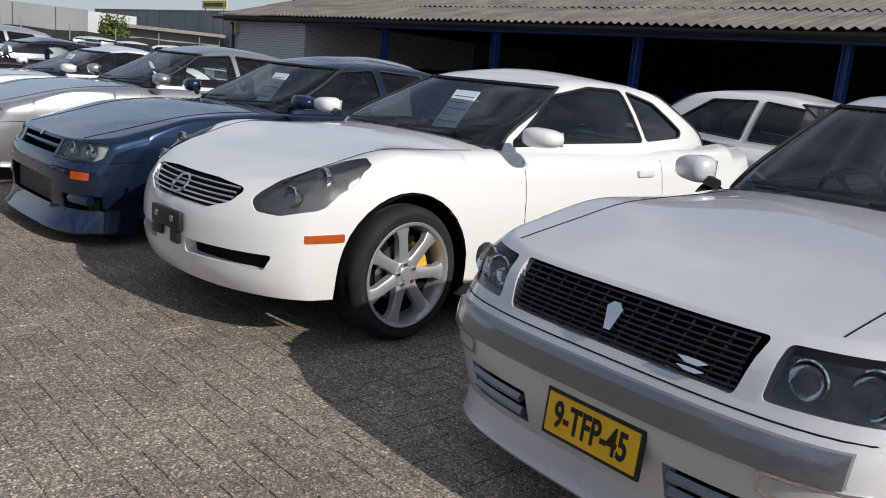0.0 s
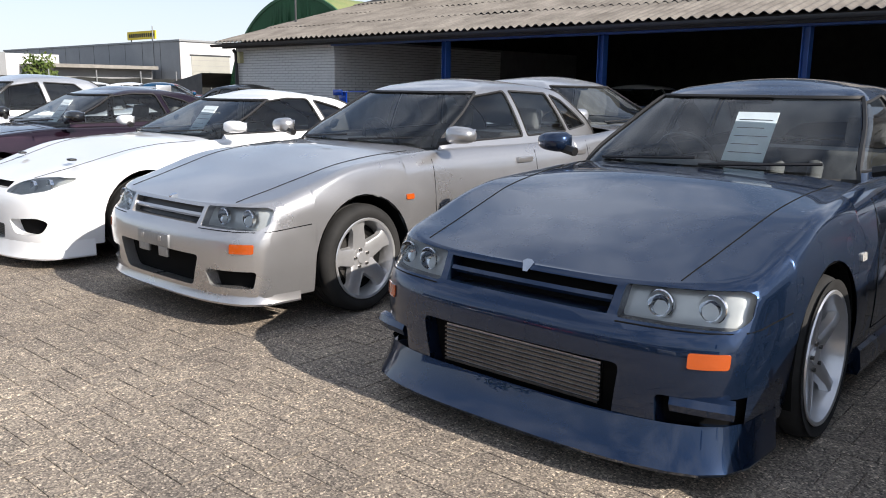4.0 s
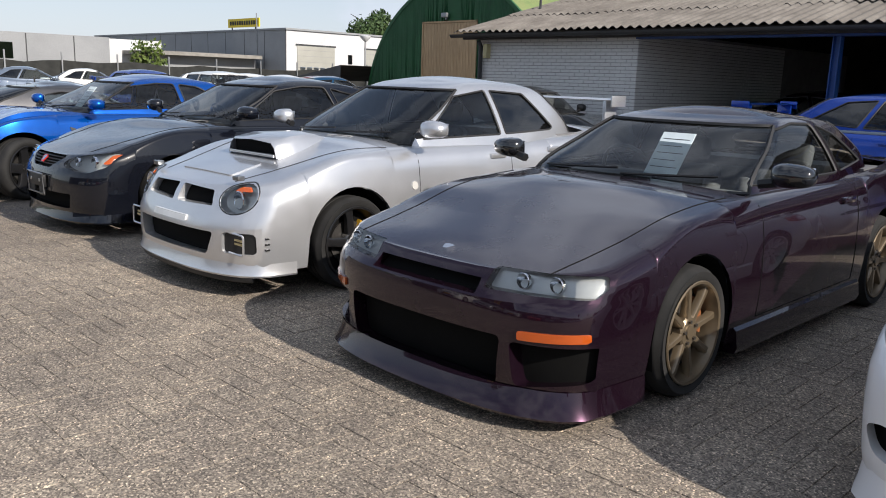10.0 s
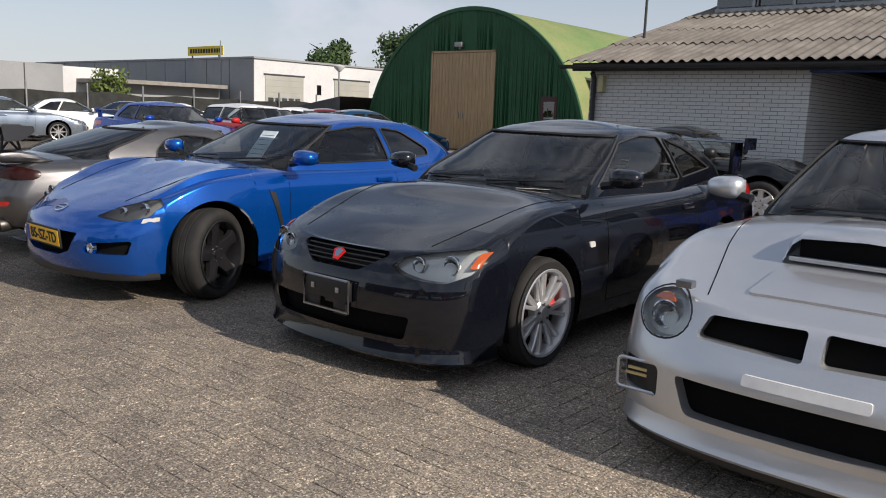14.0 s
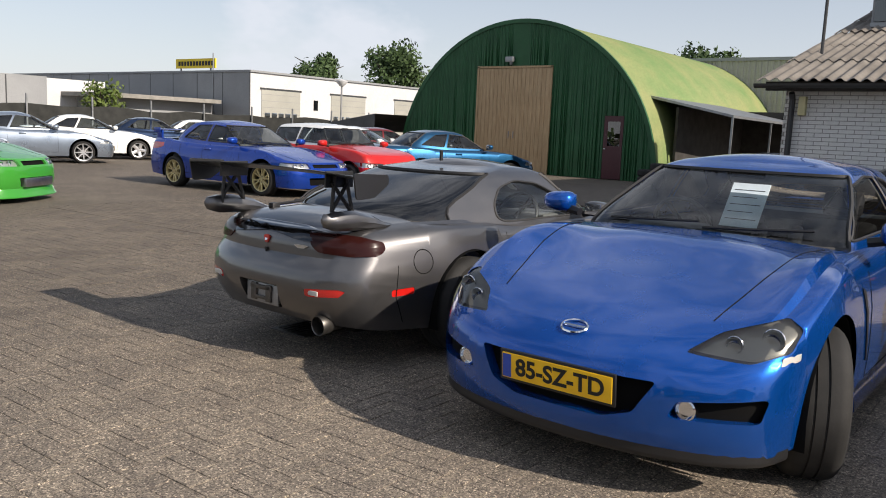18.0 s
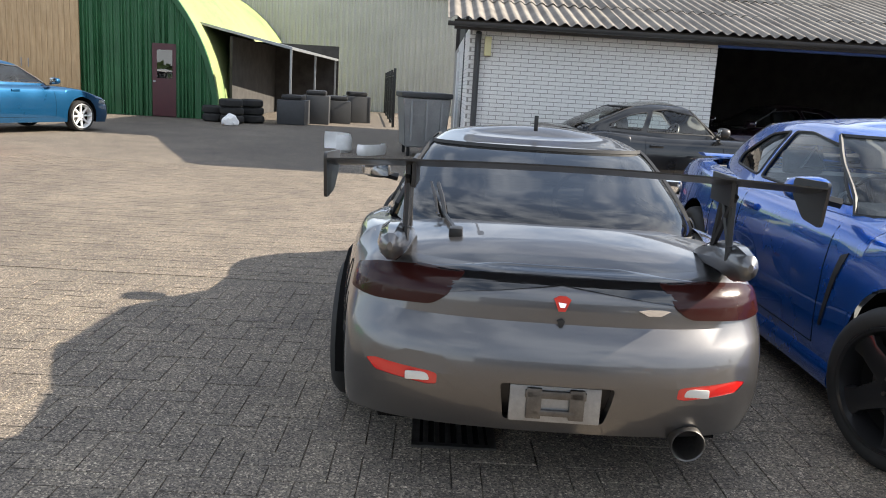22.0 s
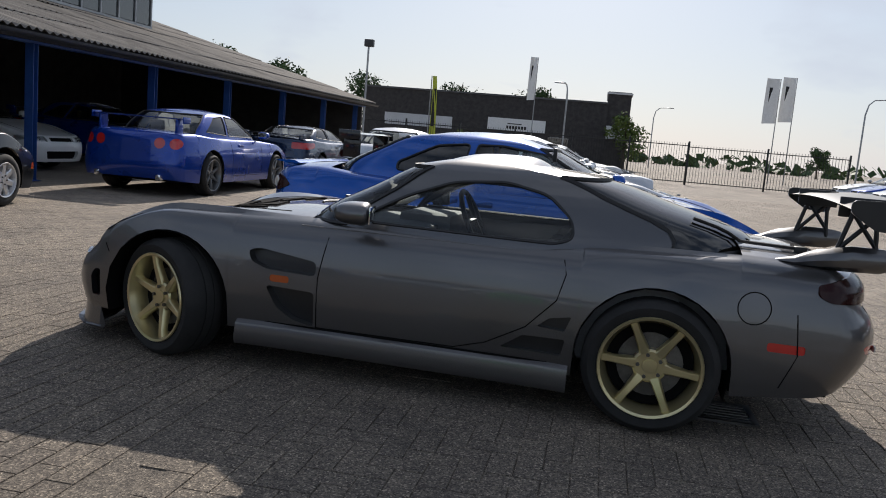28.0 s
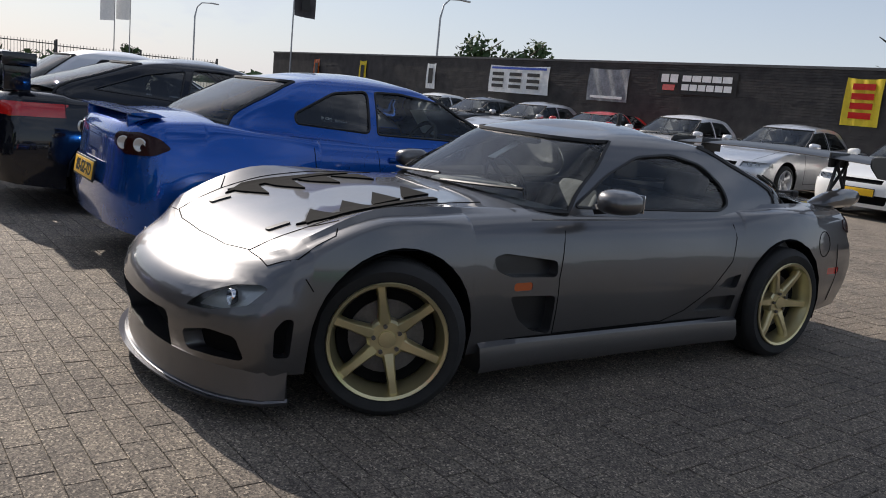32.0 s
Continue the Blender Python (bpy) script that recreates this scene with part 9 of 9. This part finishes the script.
tree("distant low green tree", 26, 110, 6.2, 7.0, 6, count=1000, size=0.6)
tree("green tree over the dark wall", -12.6, 1.2, 3.9, 3.0, 7, count=1100, size=0.28)
tree("green tree over the dark wall", -13.2, 3.0, 3.8, 2.6, 17, count=1000, size=0.28)
tree("leafy tree behind the dark wall", -13.2, 16.8, 4.3, 3.6, 8, count=1300, size=0.28)
tree("yellow-green tree by the street", 1.6, -40, 4.6, 4.2, 10, "leaflight", 0.1, 1200, 0.35)
for k, (x, y, h) in enumerate(((34, -48, 7.5), (39, -44, 8.0), (30, -62, 8.0), (20, -66, 8.5), (12, -66, 8.0), (-30, -110, 5.0))):
    tree("green street tree in the distance", x, y, h, h * 0.85, 20 + k, count=2200, size=0.42)
far = thing("far_trees", "far line of woods on the horizon", "woods", kind="stuff")
rnd = random.Random(11)
vs, fs = [], []
for i in range(5200):
    a = rnd.uniform(0, 6.2832)
    rr = rnd.uniform(135, 165)
    hh = 2.2 + 1.6 * noise.noise(Vector((math.cos(a) * 9, math.sin(a) * 9, 0)))
    p = Vector((math.cos(a) * rr, math.sin(a) * rr, rnd.uniform(0.0, max(0.6, hh))))
    u = Vector((rnd.gauss(0, 1), rnd.gauss(0, 1), rnd.gauss(0, 1))).normalized() * rnd.uniform(0.5, 1.4)
    v = Vector((rnd.gauss(0, 1), rnd.gauss(0, 1), rnd.gauss(0, 1))).normalized() * rnd.uniform(0.5, 1.4)
    k = len(vs)
    vs += [tuple(p - u), tuple(p + v), tuple(p + u), tuple(p - v)]
    fs.append((k, k + 1, k + 2, k + 3))
me = bpy.data.meshes.new("far_foliage")
me.from_pydata(vs, [], fs)
me.materials.append(M["leaf"])
o = new("foliage", me)
o.parent = far

# ---- white brick wall of the shed, brick by brick ----
def brick_face(owner, origin, along, out, length, height, seed, singles):
    """Courses of half-bond bricks on a mortar face; the first ones are single pieces."""
    rnd = random.Random(seed)
    n = int(height / 0.0625)
    a, o_ = Vector(along), Vector(out)
    bw, bh = 0.21, 0.0525
    base = bmesh.new()
    box(base, 0, 1, 0, 1, 0, 1)
    bmesh.ops.delete(base, geom=[f for f in base.faces if f.normal.y < -0.5], context="FACES")
    me1 = to_mesh(base, "brick", False)
    me1.materials.append(M["whitebrick"])
    vs, fs = [], []
    got = 0
    for r in range(n):
        x = -0.11 if r % 2 else 0.0
        while x < length - 0.02:
            x0, x1 = max(0.0, x), min(length, x + bw)
            z0 = 0.005 + r * 0.0625
            d = rnd.uniform(0.005, 0.010)
            if x1 - x0 > 0.05:
                mid = (x0 + x1) / 2
                if got < singles and abs(r - n * 0.5) < n * 0.34 and length * 0.15 < mid < length * 0.85:
                    got += 1
                    b = new("brick", me1)
                    b.parent = owner
                    w = Vector(origin) + a * x0 + EZ * z0
                    b.matrix_basis = Matrix((( a.x * (x1 - x0), o_.x * d, 0, w.x), (a.y * (x1 - x0), o_.y * d, 0, w.y), (0, 0, bh, w.z), (0, 0, 0, 1)))
                else:
                    k = len(vs)
                    for dd in (0.0, d):
                        for xx, zz in ((x0, z0), (x1, z0), (x1, z0 + bh), (x0, z0 + bh)):
                            p = Vector(origin) + a * xx + o_ * dd + EZ * zz
                            vs.append(tuple(p))
                    fs += [(k + 4, k + 5, k + 6, k + 7), (k, k + 1, k + 5, k + 4), (k + 3, k + 7, k + 6, k + 2), (k, k + 4, k + 7, k + 3), (k + 1, k + 2, k + 6, k + 5)]
            x += 0.22
    me = bpy.data.meshes.new("bricks")
    me.from_pydata(vs, [], fs)
    me.materials.append(M["whitebrick"])
    o = new("bricks", me)
    o.parent = owner
    tagged(o, kind="stuff")


wall_n = structure("wall_north", boxed(SX + 0.0, SX + 0.24, 18.99, SY1, 0, EAVE + 0.06), M["mortar"], "white-painted brick end of the shed with grey joints")
part("corner_wall", boxed(SX + 0.24, SX + RUN, SY1 - 0.24, SY1, 0, EAVE + 0.06), M["mortar"], wall_n, smooth=False)
part("inner_wall", boxed(SX + 0.24, SX + RUN, 18.99, 19.2, 0, EAVE + 0.1), M["mortar"], wall_n, smooth=False)
brick_face(wall_n, (SX, 18.99, 0), (0, 1, 0), (-1, 0, 0), SY1 - 18.99, EAVE + 0.05, 1, 300)
brick_face(wall_n, (SX, SY1, 0), (1, 0, 0), (0, 1, 0), 6.0, EAVE + 0.05, 2, 0)
brick_face(wall_n, (SX + 6.0, 18.99, 0), (-1, 0, 0), (0, -1, 0), 6.0, EAVE + 0.05, 3, 0)
door_1 = structure("door_1", boxed(SX + 4.6, SX + 5.5, SY1 + 0.002, SY1 + 0.05, 0, 2.05), M["whitewall"], "white door in the shed's end wall")

# ---- clinkers of the yard, last of all ----
CW = 0.105


def clinkers(x0, x1, y0, y1, elbow):
    """Corners (x0, y0, x1, y1) of bricks laid in elbow bond, or in courses along y."""
    out = []
    for i in range(int(x0 / CW), int(x1 / CW)):
        for j in range(int(y0 / CW), int(y1 / CW)):
            if elbow:
                k = (i - j) % 4
                if k == 0:
                    out.append((i * CW, j * CW, (i + 2) * CW, (j + 1) * CW))
                elif k == 3:
                    out.append((i * CW, j * CW, (i + 1) * CW, (j + 2) * CW))
            elif (j + i) % 2 == 0:
                out.append((i * CW, j * CW, (i + 1) * CW, (j + 2) * CW))
    return out


def single(a, b):
    return 2.1 < a < 4.15 and 23.6 < b < 26.6


laid = clinkers(-4.6, 4.55, -2.5, 31.0, True) + clinkers(4.75, 11.6, -2.5, 31.0, False)
rng = np.random.default_rng(11)
far = np.array([q for q in laid if not single(q[0], q[1])])
near = [q for q in laid if single(q[0], q[1])]
far[:, :2] += 0.0014 + rng.uniform(-0.0012, 0.0012, (len(far), 2))
far[:, 2:] -= 0.0014 + rng.uniform(-0.0012, 0.0012, (len(far), 2))
z = rng.uniform(-0.0010, 0.0012, len(far)) + 0.0012 * np.sin(far[:, 0] * 1.3) * np.sin(far[:, 1] * 0.9)
z -= 0.0026 * np.clip((19.5 - far[:, 1]) / 2.0, 0.6, 1) * np.clip((1.7 - far[:, 0]) / 1.4, 0.25, 1)      # sand lies nearly flush in the lane
inset = 0.0016
n = len(far)
co = np.zeros((n, 8, 3))
for k, (p, q) in enumerate(((0, 1), (2, 1), (2, 3), (0, 3))):
    co[:, k, 0], co[:, k, 1], co[:, k, 2] = far[:, p], far[:, q], -0.007
    co[:, k + 4, 0] = far[:, p] + (inset if p == 0 else -inset)
    co[:, k + 4, 1] = far[:, q] + (inset if q == 1 else -inset)
    co[:, k + 4, 2] = z + rng.uniform(-0.0004, 0.0004, n)
quads = np.array([(4, 5, 6, 7), (0, 1, 5, 4), (1, 2, 6, 5), (2, 3, 7, 6), (3, 0, 4, 7)])
idx = (quads[None] + 8 * np.arange(n)[:, None, None]).reshape(-1)
me = bpy.data.meshes.new("clinkers")
me.vertices.add(n * 8)
me.vertices.foreach_set("co", co.reshape(-1))
me.loops.add(len(idx))
me.loops.foreach_set("vertex_index", idx.astype(np.int32))
me.polygons.add(n * 5)
me.polygons.foreach_set("loop_start", np.arange(0, n * 20, 4, dtype=np.int32))
me.polygons.foreach_set("use_smooth", np.zeros(n * 5, dtype=bool))
me.update(calc_edges=True)
me.materials.append(M["paving"])
o = new("clinkers", me)
o.parent = ground
tagged(o, "worn gritty clinker pavers in elbow bond", "", "", "stuff")


def clinker_mesh(w, h):
    bm = bmesh.new()
    a = [bm.verts.new((sx * (w / 2 - 0.0015), sy * (h / 2 - 0.0015), -0.007)) for sx, sy in ((-1, -1), (1, -1), (1, 1), (-1, 1))]
    b = [bm.verts.new((sx * (w / 2 - 0.0032), sy * (h / 2 - 0.0032), 0)) for sx, sy in ((-1, -1), (1, -1), (1, 1), (-1, 1))]
    bm.faces.new(b)
    for k in range(4):
        bm.faces.new((a[k], a[(k + 1) % 4], b[(k + 1) % 4], b[k]))
    me = to_mesh(bm, "paver", False)
    me.materials.append(M["paving"])
    return me


flat, tall = clinker_mesh(2 * CW, CW), clinker_mesh(CW, 2 * CW)
for q in near:
    o = new("paver", flat if q[2] - q[0] > 0.15 else tall)
    o.parent = ground
    o.matrix_basis = pose((q[0] + q[2]) / 2, (q[1] + q[3]) / 2, rng.uniform(-0.0018, 0.0012), rng.uniform(-0.4, 0.4), rng.uniform(-0.5, 0.5), rng.uniform(-0.5, 0.5))
